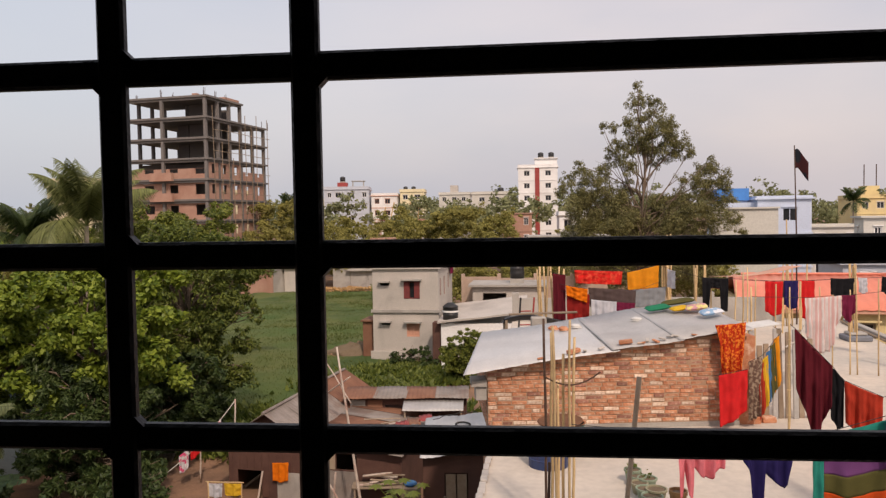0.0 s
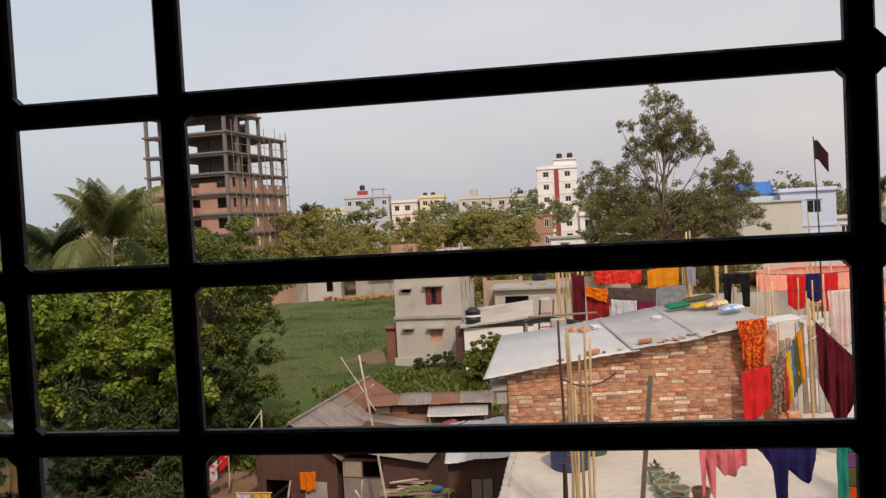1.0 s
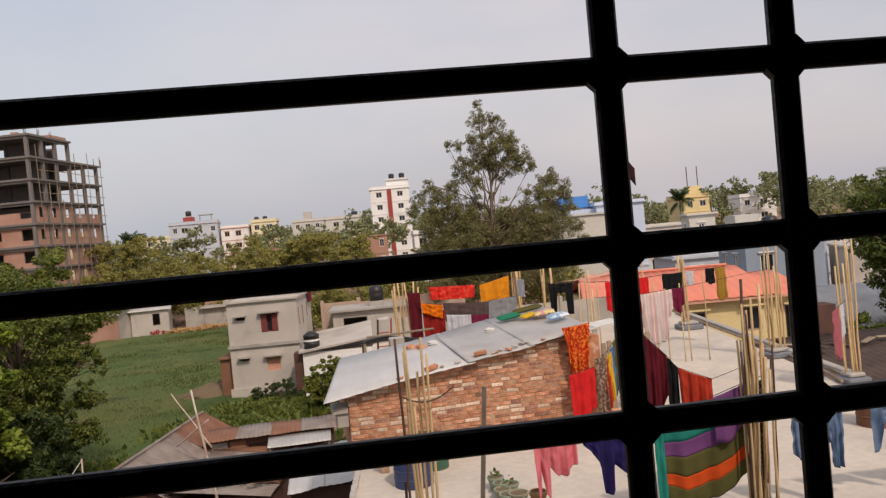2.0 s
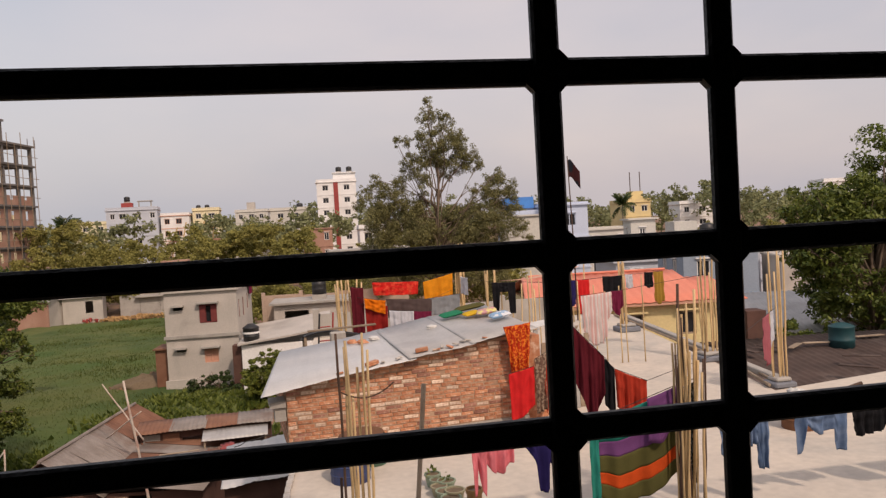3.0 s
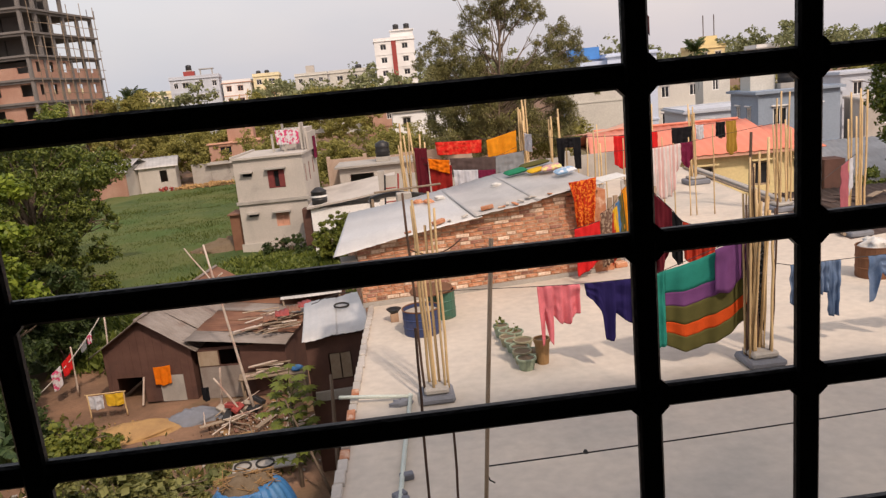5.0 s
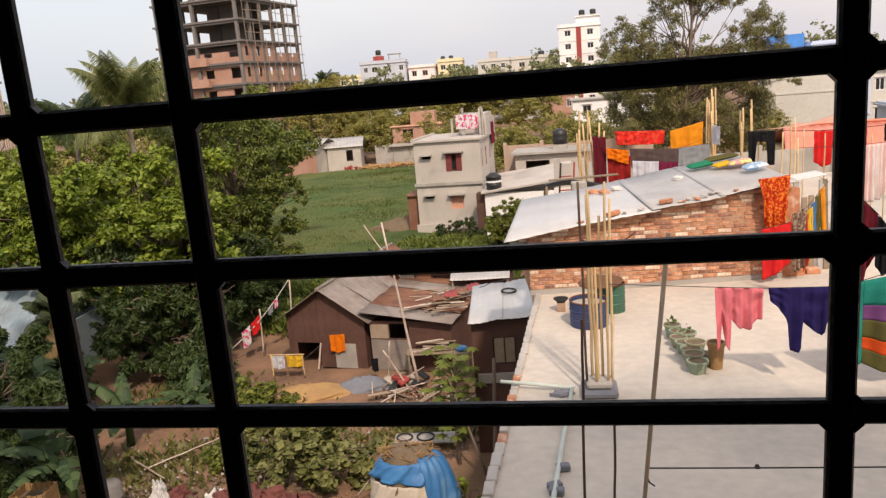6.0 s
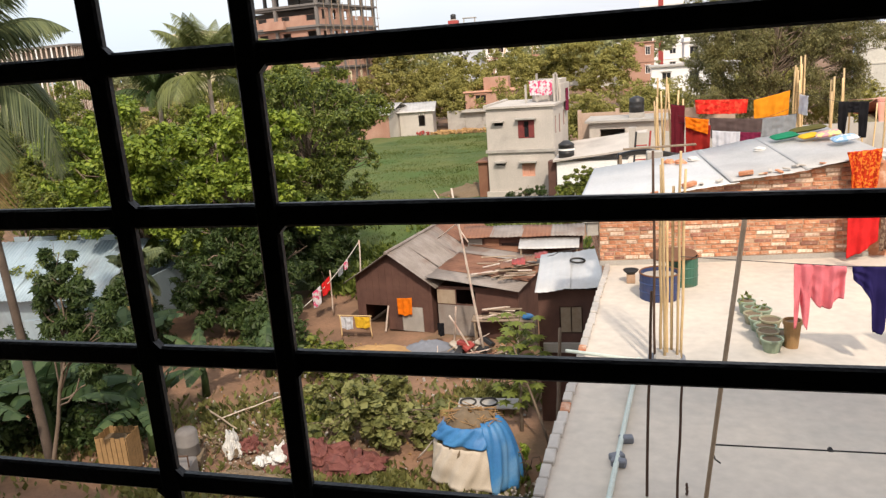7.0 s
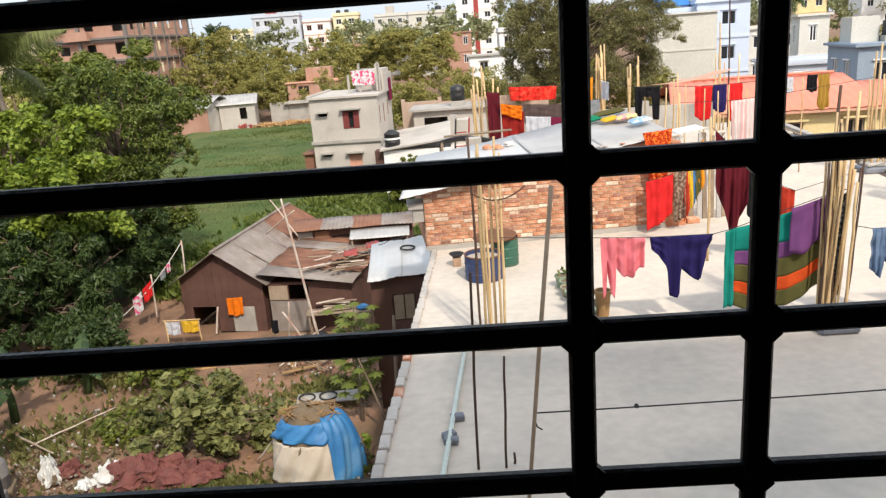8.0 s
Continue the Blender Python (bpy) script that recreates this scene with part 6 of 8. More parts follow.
for s in (0, 1):
    for k in range(5):
        w = (TD + 0.6) / 5 + 0.1
        y = -0.35 + k * (TD + 0.6) / 5
        run = Vector((TW / 2 + 0.35, 0, TA - TE + 0.2))
        if s:
            o, ey = Vector((TW + 0.35, y, TE - 0.2)), Vector((-run.x, 0, run.z))
        else:
            o, ey = Vector((-0.35, y + w, TE - 0.2)), run
        part("roof_sheet", slab_to(tin(w, run.length + 0.02, 8, 0.022, 0.004, 0.015, k), o + Vector((0, 0, 0.012 * (k % 2))), (0, 1 if s else -1, 0), ey), M_TIN_RUST if s and k > 2 else M_TIN_BROWN, th, smooth=True)
part("ridge_cap", tube([(TW / 2, -0.38, TA + 0.03), (TW / 2, TD + 0.25, TA + 0.03)], 0.06, 6), M_TIN_BROWN, th)
part("door_post", tube([(1.25, -0.25, 0), (1.38, -0.1, 0.98)], 0.035, 6), M_BAMBOO_WHITE, th)

lt = thing("lean_to", "lean-to of rusty red tin sheets against a tin house", "shed", (-6.95, 24.6, 0), -8)
part("wall", join(wall(3.1, 1.85, 0.05, [(0.75, 1.5, 1.2, 1.75)]), box(3.05, 3.1, 0.054, 6.2, 0, 1.75)), M_TIN_WALL, lt)
part("wall_panel", box(0.02, 0.72, -0.03, -0.004, 1.2, 1.72), M_WOOD, lt, "pale board panel")
part("wall_panel", box(0.02, 1.5, -0.025, -0.004, 0.0, 1.15), M_TIN_BROWN, lt, "dull brown-grey tin panel")
part("wall_panel", box(1.55, 3.05, -0.025, -0.004, 0.0, 1.6), M_TIN_WALL, lt)
for k in range(6):
    o = Vector((-0.25, -0.35 + k * 1.15, 2.25 + 0.006 * k))
    m = M_TIN_BROWN if k == 0 else (M_TIN_RUST if k != 3 else M_TIN_BROWN)
    part("roof_sheet", slab_to(tin(1.2, 3.55, 7, 0.02, 0.004, 0.02, k + 20), o + Vector((3.5, 0, -0.35)), (0, 1, 0), (-1, 0, 0.1)), m, lt, smooth=True)
r1 = random.Random(8)
for k in range(30):
    a = Vector((r1.uniform(1.5, 3.2), r1.uniform(0.3, 2.6), 2.16))
    d = Vector((r1.uniform(0.5, 1.0), r1.uniform(0.2, 1.2), 0)).normalized() * r1.uniform(0.25, 0.7)
    z = 2.12 + 0.07 * (k % 4)
    part("loose_plank", xf(soft_box(-d.length, d.length, -0.04, 0.04, 0, 0.03, 0.006), pose(a.x, a.y, z, 0, 3, math.degrees(math.atan2(d.y, d.x)))), M_WOOD if k % 3 else M_BAMBOO_WHITE, lt)
for k in range(4):
    part("red_sheet", slab_to(tin(0.5, 0.9, 3, 0.015, 0.004, 0.02, k), (2.2 + 0.3 * k, 0.8 + 0.5 * k, 2.36), (1, 0.3, 0.05), (-0.3, 1, 0)), M_REDPAINT if k % 2 else M_TIN_RUST, lt, smooth=True)

lr = thing("long_tin_shed", "long low tin shed with a rusty roof", "shed", (-6.8, 29.0, 0), 3)
part("wall", wall(4.8, 2.62, 0.05, [(1.5, 2.2, 0, 2.3)]), M_TIN_WALL, lr)
part("wall_panel", box(0.1, 0.7, -0.03, -0.004, 0.2, 2.5), M_CEMENT, lr)
part("wall_panel", box(0.8, 1.4, -0.03, -0.004, 0.2, 2.5), M_TIN_RUST, lr)
for x in (0, 4.75):
    part("side_wall", box(x, x + 0.05, 0.054, 1.4, 0, 2.62), M_TIN_WALL, lr)
for k in range(4):
    part("roof_sheet", slab_to(tin(1.35, 1.5, 8, 0.012, 0.004, 0.015, k + 40), (-0.2 + k * 1.25, -0.35, 2.64 + 0.008 * (k % 2)), (1, 0, 0), (0, 1, 0.1)), M_TIN_BROWN if k % 2 else M_TIN_RUST, lr, smooth=True)
part("awning", slab_to(tin(2.4, 0.9, 14, 0.006, 0.004, 0.01, 44), (2.3, -1.1, 2.33), (1, 0, 0), (0, 1, 0.25)), M_TIN, lr, "grey tin awning", True)
for x in (2.4, 4.6):
    part("awning_post", tube([(x, -1.0, 0), (x, -1.0, 2.34)], 0.04, 6), M_WOOD, lr)

ts = thing("tin_store", "dark plank store with a grey tin sheet roof", "shed", (-2.35, 18.2, 0), 4)
part("wall", wall(1.55, 3.75, 0.06, [(0.55, 1.15, 2.55, 3.3)]), M_TIN_WALL, ts)
part("shutter", join(box(0.58, 0.84, 0.02, 0.05, 2.58, 3.27), box(0.87, 1.12, 0.02, 0.05, 2.58, 3.27)), M_WOOD, ts, "brown wooden shutter")
part("sill_board", box(0.1, 1.5, -0.1, -0.004, 2.05, 2.3), M_CEMENT, ts)
part("side_wall", join(box(0, 0.06, 0.064, 2.4, 0, 3.75), box(1.49, 1.55, 0.064, 2.4, 0, 3.75), box(0.06, 1.49, 2.34, 2.4, 0, 3.9)), M_TIN_WALL, ts)
for k in range(2):
    part("roof_sheet", slab_to(tin(0.93, 3.1, 5, 0.006, 0.004, 0.02, k + 50), (-0.06 + k * 0.82, -0.3, 3.79 + 0.012 * k + 0.05 * k), (1, 0, 0.1), (0, 1, 0.06)), M_TIN_BRIGHT, ts, smooth=True)


def ring(r, t, n=20):
    vs, fs = [], []
    for i in range(n):
        a = 2 * math.pi * i / n
        for k in range(8):
            b = 2 * math.pi * k / 8
            rr = r + t * math.cos(b)
            vs.append((rr * math.cos(a), rr * math.sin(a), t * math.sin(b)))
    for i in range(n):
        for k in range(8):
            fs.append((i * 8 + k, i * 8 + (k + 1) % 8, ((i + 1) % n) * 8 + (k + 1) % 8, ((i + 1) % n) * 8 + k))
    return vs, fs


for x, y, z, r, tag in ((-1.45, 20.1, 4.05, 0.2, "thin black rubber tyre lying on a tin roof"), (-4.55, 18.65, 0.235, 0.22, "black bicycle tyre on a pale slab"), (-3.95, 18.7, 0.235, 0.24, "black bicycle tyre with a pale inside")):
    o = part("tyre", ring(r, 0.028), M_RUBBER, smooth=True)
    o.matrix_basis = pose(x, y, z, 3, 2, 0)
    tagged(o, tag, "tyre", "old tyres")
tw = thing("tin_wire", "bent dark wire on a tin roof", "wire", (-2.3, 20.2, 4.15))
part("wire", tube(bent((0, 0, 0.0), (1.2, 0.5, 0.12), -0.05, 8, 0.02, 2), 0.012, 5), M_WIRE, tw)
slab = thing("stone_slab", "pale slab on bricks in the yard", "slab", (-3.9, 18.7, 0), 5)
part("slab_top", soft_box(-0.95, 0.8, -0.3, 0.35, 0.14, 0.2, 0.02), M_CEMENT, slab)
part("slab_base", soft_box(-0.8, 0.65, -0.2, 0.28, -0.1, 0.136, 0.02), M_SOIL, slab)

# mounds
MOUNDS = (("earth_mound", "sloping mound of bare brown earth by a cement house", (-11.6, 52.6, -0.1), (2.5, 1.7, 1.0), M_SOIL), ("sand_mound", "low mound of yellow-brown sand", (-8.7, 22.4, -0.05), (1.5, 0.75, 0.34), M_SAND), ("grit_mound", "low mound of blue-grey grit", (-6.95, 22.9, -0.05), (1.0, 0.55, 0.4), M_GREYHEAP))
# yard: bamboo poles, rope with washing, heaps
def pole(name, label, a, b, r0, r1, m, category="pole", group="", knots=True):
    a, b = Vector(a), Vector(b)
    t = thing(name, label, category, a, 0, group)
    pts = bent((0, 0, 0), b - a, 0, 6, 0.012, int(a.x * 10))
    part("shaft", tube(pts, [r0 + (r1 - r0) * i / 6 for i in range(7)], 8), m, t, smooth=True)
    if knots and m in (M_BAMBOO, M_BAMBOO_WHITE):
        for i in range(1, 6):
            part("node", xf(ring(r0 + (r1 - r0) * i / 6, 0.008, 10), Matrix.Translation(pts[i])), m, t)
    return t


pole("bamboo_pole", "long leaning bleached bamboo pole in the yard", (-4.85, 22.6, 0), (-5.6, 22.5, 5.8), 0.05, 0.03, M_BAMBOO_WHITE)
pole("bamboo_pole", "thin bamboo stick leaning on a tin roof", (-6.1, 26.5, 3.0), (-7.4, 26.8, 5.0), 0.03, 0.02, M_BAMBOO_WHITE)
pole("bamboo_pole", "bamboo batten lying along a roof", (-7.6, 27.6, 2.9), (-6.0, 26.0, 4.1), 0.03, 0.025, M_BAMBOO_WHITE)
pole("bamboo_pole", "short bamboo prop in the yard", (-6.05, 23.1, 0), (-5.75, 22.6, 1.75), 0.035, 0.03, M_BAMBOO_WHITE)
pole("bamboo_pole", "short bamboo prop crossing another", (-5.2, 22.6, 0), (-5.95, 22.4, 1.5), 0.035, 0.03, M_BAMBOO_WHITE)
pole("bamboo_pole", "bamboo post of the washing line", (-12.0, 26.5, 0), (-11.9, 26.4, 1.9), 0.035, 0.03, M_BAMBOO_WHITE)
pole("bamboo_pole", "bamboo post at the end of the washing line", (-10.9, 27.0, 0), (-10.75, 27.0, 3.0), 0.035, 0.03, M_BAMBOO_WHITE)
pole("fallen_branch", "dry fallen branch among the rubbish", (-11.7, 17.0, 0.1), (-9.9, 18.3, 0.45), 0.025, 0.014, M_BAMBOO_WHITE, "branch")
pole("fallen_branch", "dry grey stick in the rubbish", (-12.4, 17.6, 0.1), (-10.6, 16.2, 0.3), 0.035, 0.02, M_WOOD, "branch")
pole("fallen_branch", "thin stick beside a shrub", (-5.2, 15.6, 0.1), (-4.3, 15.0, 1.3), 0.025, 0.015, M_BAMBOO_WHITE, "branch")
pole("dead_stem", "thin dark tree stem beside the flat roof", (-1.75, 16.2, 0), (-1.6, 16.4, 3.4), 0.06, 0.04, M_BARK, "branch")
pole("dead_stem", "thin forked dead stem beside the flat roof", (-2.0, 16.6, 0.2), (-2.9, 17.2, 2.6), 0.04, 0.02, M_BARK, "branch")
rope = thing("washing_rope", "white rope of the yard washing line", "rope", (-13.2, 25.5, 0.35))
part("rope", tube(bent((0, 0, 0), (2.45, 1.5, 2.6), 0.25, 12, 0, 1), 0.018, 6), M_ROPE, rope)

rubble("sand_heap", "spread heap of yellow-brown sand", (-8.7, 22.5, 0.02), (1.7, 0.8, 0.12), 160, M_SAND, 6, "sand")
rubble("grit_heap", "spread heap of blue-grey grit", (-6.95, 22.9, 0.02), (1.2, 0.6, 0.12), 160, M_GREYHEAP, 7, "grit")
rubble("yard_bricks", "scattered bricks and stones in the yard", (-5.0, 22.3, 0.0), (1.2, 0.7, 0.2), 60, M_BRICK_DARK, 8)
rubble("litter", "pale bits of litter strewn over the ground", (-9.8, 15.4, 0.0), (4.6, 1.9, 0.1), 300, M_SANDSTONE, 9, "litter")
rubble("stone_bits", "stones and broken bricks strewn over the ground", (-8.2, 17.8, 0.0), (6.0, 3.6, 0.16), 170, M_CEMENT, 10, "rubble")
rubble("dry_litter", "dry leaves and twigs strewn over the ground", (-7.5, 18.6, 0.0), (6.5, 3.6, 0.13), 300, M_CARDBOARD, 13, "litter")
rubble("yard_litter", "pale stones and litter beside the flat roof", (-3.0, 14.6, 0.0), (1.6, 1.0, 0.15), 150, M_SANDSTONE, 11, "litter")
rs = random.Random(53)
for k in range(34):
    a = Vector((rs.uniform(-6.6, -3.0), rs.uniform(20.6, 24.0), 0.03 + 0.05 * (k % 5)))
    w = rs.uniform(0, 3.14)
    ln = rs.uniform(0.5, 1.5)
    if k % 3:
        pole("loose_stick", "dry stick lying in the yard", a, a + Vector((ln * math.cos(w), ln * math.sin(w), rs.uniform(0, 0.25))), 0.025, 0.014, M_BAMBOO_WHITE if k % 2 else M_WOOD, "stick", "loose sticks in the yard", False)
    else:
        o = part("loose_board", soft_box(-ln / 2, ln / 2, -0.09, 0.09, -0.015, 0.015, 0.004), M_WOOD if k % 2 else M_CARDBOARD)
        o.matrix_basis = pose(a.x, a.y, a.z, rs.uniform(-5, 5), rs.uniform(-6, 6), math.degrees(w))
        tagged(o, "grey board lying in the yard", "board", "loose boards in the yard")
rubble("yard_rubble", "broken bricks and scraps over the yard", (-4.6, 22.0, 0.0), (2.2, 1.6, 0.16), 260, M_GROUND, 61, "rubble")
rubble("yard_scraps", "pale plastic scraps over the yard", (-4.4, 21.6, 0.0), (2.2, 1.8, 0.14), 60, M_SACK_WHITE, 62, "litter")
rubble("dark_scraps", "dark sodden scraps over the ground", (-9.8, 15.6, 0.0), (4.5, 1.8, 0.2), 260, M_SOIL, 63, "litter")
t = thing("workbench", "rough bench of boards with odds and ends", "bench", (-4.6, 23.9, 0), 6)
part("bench_top", soft_box(-0.9, 0.9, -0.3, 0.3, 0.86, 0.92, 0.01), M_WOOD, t)
for x in (-0.8, 0.8):
    for y in (-0.24, 0.24):
        part("leg", tube([(x, y, 0), (x, y, 0.858)], 0.035, 6), M_WOOD, t)
for k in range(7):
    part("board", xf(soft_box(-0.6, 0.6, -0.05, 0.05, 0, 0.04, 0.008), pose(r1.uniform(-0.3, 0.3), r1.uniform(-0.2, 0.2), 0.925 + 0.045 * k, 0, 0, r1.uniform(-30, 30))), M_WOOD if k % 2 else M_BAMBOO_WHITE, t)
t = thing("blue_bundle", "bundle wrapped in blue plastic on a bench", "bundle", (-3.5, 23.7, 0))
part("cover", lathe([(0.001, 1.14), (0.14, 1.12), (0.22, 1.06), (0.2, 1.0), (0.001, 0.98)], 12), M_TARP_BLUE, t, smooth=True)
part("base", soft_box(-0.3, 0.3, -0.3, 0.3, 0, 0.976, 0.02), M_WOOD, t)
t = thing("motorbike_heap", "heap of red and black scrap by the bamboo props", "scrap", (-5.4, 22.7, 0))
for k in range(9):
    part("scrap_piece", xf(soft_box(-0.22, 0.22, -0.12, 0.12, -0.07, 0.07, 0.02), pose(r1.uniform(-0.7, 0.7), r1.uniform(-0.25, 0.25), 0.15 + 0.09 * (k % 4), r1.uniform(-40, 40), r1.uniform(-40, 40), r1.uniform(0, 180))), (M_REDPAINT, M_BLACKPLASTIC, M_SANDSTONE)[k % 3], t)


# rubbish: tarpaulin heap, netting heaps, sacks, crate, drum
def blob(rx, ry, rz, rough, seed, n=28, folds=0.0, power=0.75):
    vs, fs = [], []
    for j in range(n // 2 + 1):
        a = math.pi / 2 * (j / (n // 2))
        for i in range(n):
            w = 2 * math.pi * i / n
            k = 1 + 0.35 * rough * noise.noise(Vector((math.cos(w) * 6 + seed, math.sin(w) * 6, a * 6))) + rough * noise.noise(Vector((math.cos(w) * 1.6 + seed, math.sin(w) * 1.6, a * 2))) + folds * math.sin(w * 9 + 3 * a + seed) * math.cos(a)
            vs.append((rx * math.cos(w) * max(0.02, math.cos(a)) ** power * k, ry * math.sin(w) * max(0.02, math.cos(a)) ** power * k, rz * math.sin(a) * (1 + 0.5 * rough * noise.noise(Vector((math.cos(w) * 5 * math.cos(a) + seed, math.sin(w) * 5 * math.cos(a), 7))) + 0.5 * rough * noise.noise(Vector((math.cos(w) + seed, math.sin(w), 3))))))
    for j in range(n // 2):
        for i in range(n):
            fs.append((j * n + i, j * n + (i + 1) % n, (j + 1) * n + (i + 1) % n, (j + 1) * n + i))
    return vs, fs


for nm, lb, at, sz, m in MOUNDS:
    o = part(nm, blob(*sz, 0.35, 11, 30, 0.0, 1.3), m, smooth=True)
    o.location = at
    tagged(o, lb, "mound")
tp = thing("tarpaulin_heap", "heap covered with blue and cream tarpaulin", "covered heap", (-3.6, 15.1, 0))
tp.scale = (0.96, 0.92, 1.02)
part("core", blob(0.98, 0.78, 1.72, 0.15, 3, 32, 0.0, 0.6), M_SOIL, tp, smooth=True)


def skirt(w0, w1, z0, z1, grow, m, nm, sag=0.1, seed=0, label=""):
    def fn(u, v):
        w = math.radians(w0 + (w1 - w0) * u)
        z = z1 + (z0 - z1) * v + sag * math.sin(math.pi * u) * (1 - 2 * v) * -0.6
        a = math.asin(min(0.99, max(0.0, z / 1.72)))
        k = max(0.05, math.cos(a)) ** 0.62 * (grow + 0.075 * math.sin(u * 16 + 4 * v + seed) * v + 0.03 * math.sin(u * 37 + 9 * v + seed) + 0.04 * noise.noise(Vector((u * 4, v * 3, seed))))
        return 1.02 * math.cos(w) * k, 0.8 * math.sin(w) * k, max(0.02, z)

    part(nm, sheet(fn, 36, 14, 0.008), m, tp, label, True)


skirt(190, 306, 0.12, 1.08, 1.07, M_TARP_CREAM, "lower_sheet", 0.0, 1, "cream cloth sheet hanging in folds")
skirt(182, 300, 1.12, 1.56, 1.13, M_TARP_BLUE, "upper_sheet", 0.06, 2, "blue plastic sheet")
skirt(299, 385, 0.06, 1.62, 1.15, M_TARP_BLUE, "side_sheet", 0.0, 3, "blue plastic sheet hanging to the ground")
for k in range(46):
    a = r1.uniform(0, 6.28)
    part("dry_twig", tube([(r1.uniform(-0.6, 0.6), r1.uniform(-0.4, 0.4), 1.58 + 0.05 * (k % 3)), (0.8 * math.cos(a), 0.55 * math.sin(a), 1.55 + r1.uniform(0, 0.25))], [0.018, 0.008], 5), M_CARDBOARD, tp)

for x, y, rx, ry, rz, m, lb, sd in ((-7.7, 15.0, 0.95, 0.55, 0.7, M_TARP_RED, "heap of faded red netting", 5), (-9.2, 15.0, 0.24, 0.22, 0.24, M_SACK_WHITE, "small crumpled white plastic sack", 6), (-8.6, 15.2, 0.38, 0.32, 0.5, M_SACK_WHITE, "crumpled white plastic sack", 7), (-10.3, 15.4, 0.22, 0.2, 0.62, M_SACK_WHITE, "white filled sack standing upright", 8), (-9.9, 15.7, 0.3, 0.25, 0.35, M_TARP_RED, "crumpled pinkish plastic bag", 9), (-9.0, 14.0, 1.0, 0.45, 0.3, M_SOIL, "dark heap of ash", 10), (-6.4, 15.0, 0.7, 0.4, 0.5, M_TARP_RED, "red netting under a shrub", 12)):
    o = part("red_netting" if m == M_TARP_RED else "ash_mound" if m == M_SOIL else "sack", blob(rx, ry, rz, 0.75, sd, 40, 0.07), m)
    o.location = (x, y, -0.03)
    tagged(o, lb, "rubbish", "rubbish heaps")
cr = thing("cane_crate", "tall open crate of split cane", "crate", (-12.9, 14.3, 0), 8)
for s, (x0, y0, x1, y1) in enumerate(((-0.5, -0.4, 0.5, -0.4), (0.5, -0.4, 0.5, 0.4), (0.5, 0.4, -0.5, 0.4), (-0.5, 0.4, -0.5, -0.4))):
    for k in range(6):
        a, b = Vector((x0, y0, 0)).lerp(Vector((x1, y1, 0)), k / 6 + 0.01), Vector((x0, y0, 0)).lerp(Vector((x1, y1, 0)), (k + 1) / 6 - 0.01)
        d = (b - a).normalized() * 0.01
        n = Vector((d.y, -d.x, 0))
        vs = [tuple(p + q + Vector((0, 0, z))) for z in (0, 1.25 + 0.03 * (k % 2)) for p in (a, b) for q in (n * 0, n * 2)]
        part("slat", (vs, [(0, 1, 3, 2), (4, 6, 7, 5), (0, 2, 6, 4), (1, 5, 7, 3), (0, 4, 5, 1), (2, 3, 7, 6)]), M_CARDBOARD, cr)
cr.scale = (0.82, 0.82, 0.84)
part("fill", box(-0.47, 0.47, -0.37, 0.37, 0.02, 1.05), M_SOIL, cr)
dr = thing("plastic_drum", "grey plastic drum on its side stand", "drum", (-11.2, 14.8, 0), 20)
part("drum_body", xf(lathe([(0.001, 0), (0.3, 0), (0.33, 0.05), (0.33, 0.4), (0.35, 0.43), (0.33, 0.46), (0.33, 0.85), (0.26, 0.95), (0.001, 0.97)], 18), pose(0, 0, 0.35, 0, 0, 0)), M_RAWCONC, dr, smooth=True)
part("drum_stand", soft_box(-0.4, 0.4, -0.35, 0.35, 0, 0.345, 0.02), M_SOIL, dr)
dr.scale = (0.85, 0.85, 0.75)
mud = thing("pump_stand", "broken cement stand with a metal frame", "stand", (-11.0, 14.0, 0), 12)
part("stand_base", soft_box(-0.4, 0.4, -0.3, 0.3, 0, 0.5, 0.03), M_RAWCONC, mud)
part("stand_frame", join(tube([(-0.4, -0.25, 0.5), (-0.4, -0.25, 0.8)], 0.02), tube([(0.4, -0.25, 0.5), (0.4, -0.25, 0.8)], 0.02), tube([(-0.42, -0.25, 0.8), (0.42, -0.25, 0.8)], 0.025)), M_REBAR, mud)

# bright tin house under the trees
sh = thing("bright_tin_house", "low house with a bright silvery tin roof under trees", "house", (-28.0, 22.5, 0), 3)
part("wall", join(wall(8.6, 1.9, 0.1, [(1.2, 2.0, 0.5, 1.5), (5, 5.8, 0.4, 1.5)]), box(0, 0.1, 0.104, 5, 0, 1.9), box(8.5, 8.6, 0.104, 5, 0, 1.9), box(0.1, 8.5, 4.9, 5, 0, 3.2)), M_TIN_BLUE, sh)
for k in range(8):
    part("roof_sheet", slab_to(tin(1.2, 3.6, 7, 0.02, 0.004, 0.03, k + 60), (-0.35 + k * 1.13, -0.6, 1.85 + 0.01 * (k % 2)), (1, 0, 0), (0, 1, 0.52)), M_TIN_BLUE, sh, smooth=True)
wl_ = thing("pale_wall", "low pale blue plastered wall under the trees", "wall", (-22.5, 21.5, 0), 8)
part("wall_panel", box(0, 4.0, 0, 0.15, 0, 1.3), M_TIN_BLUE, wl_)
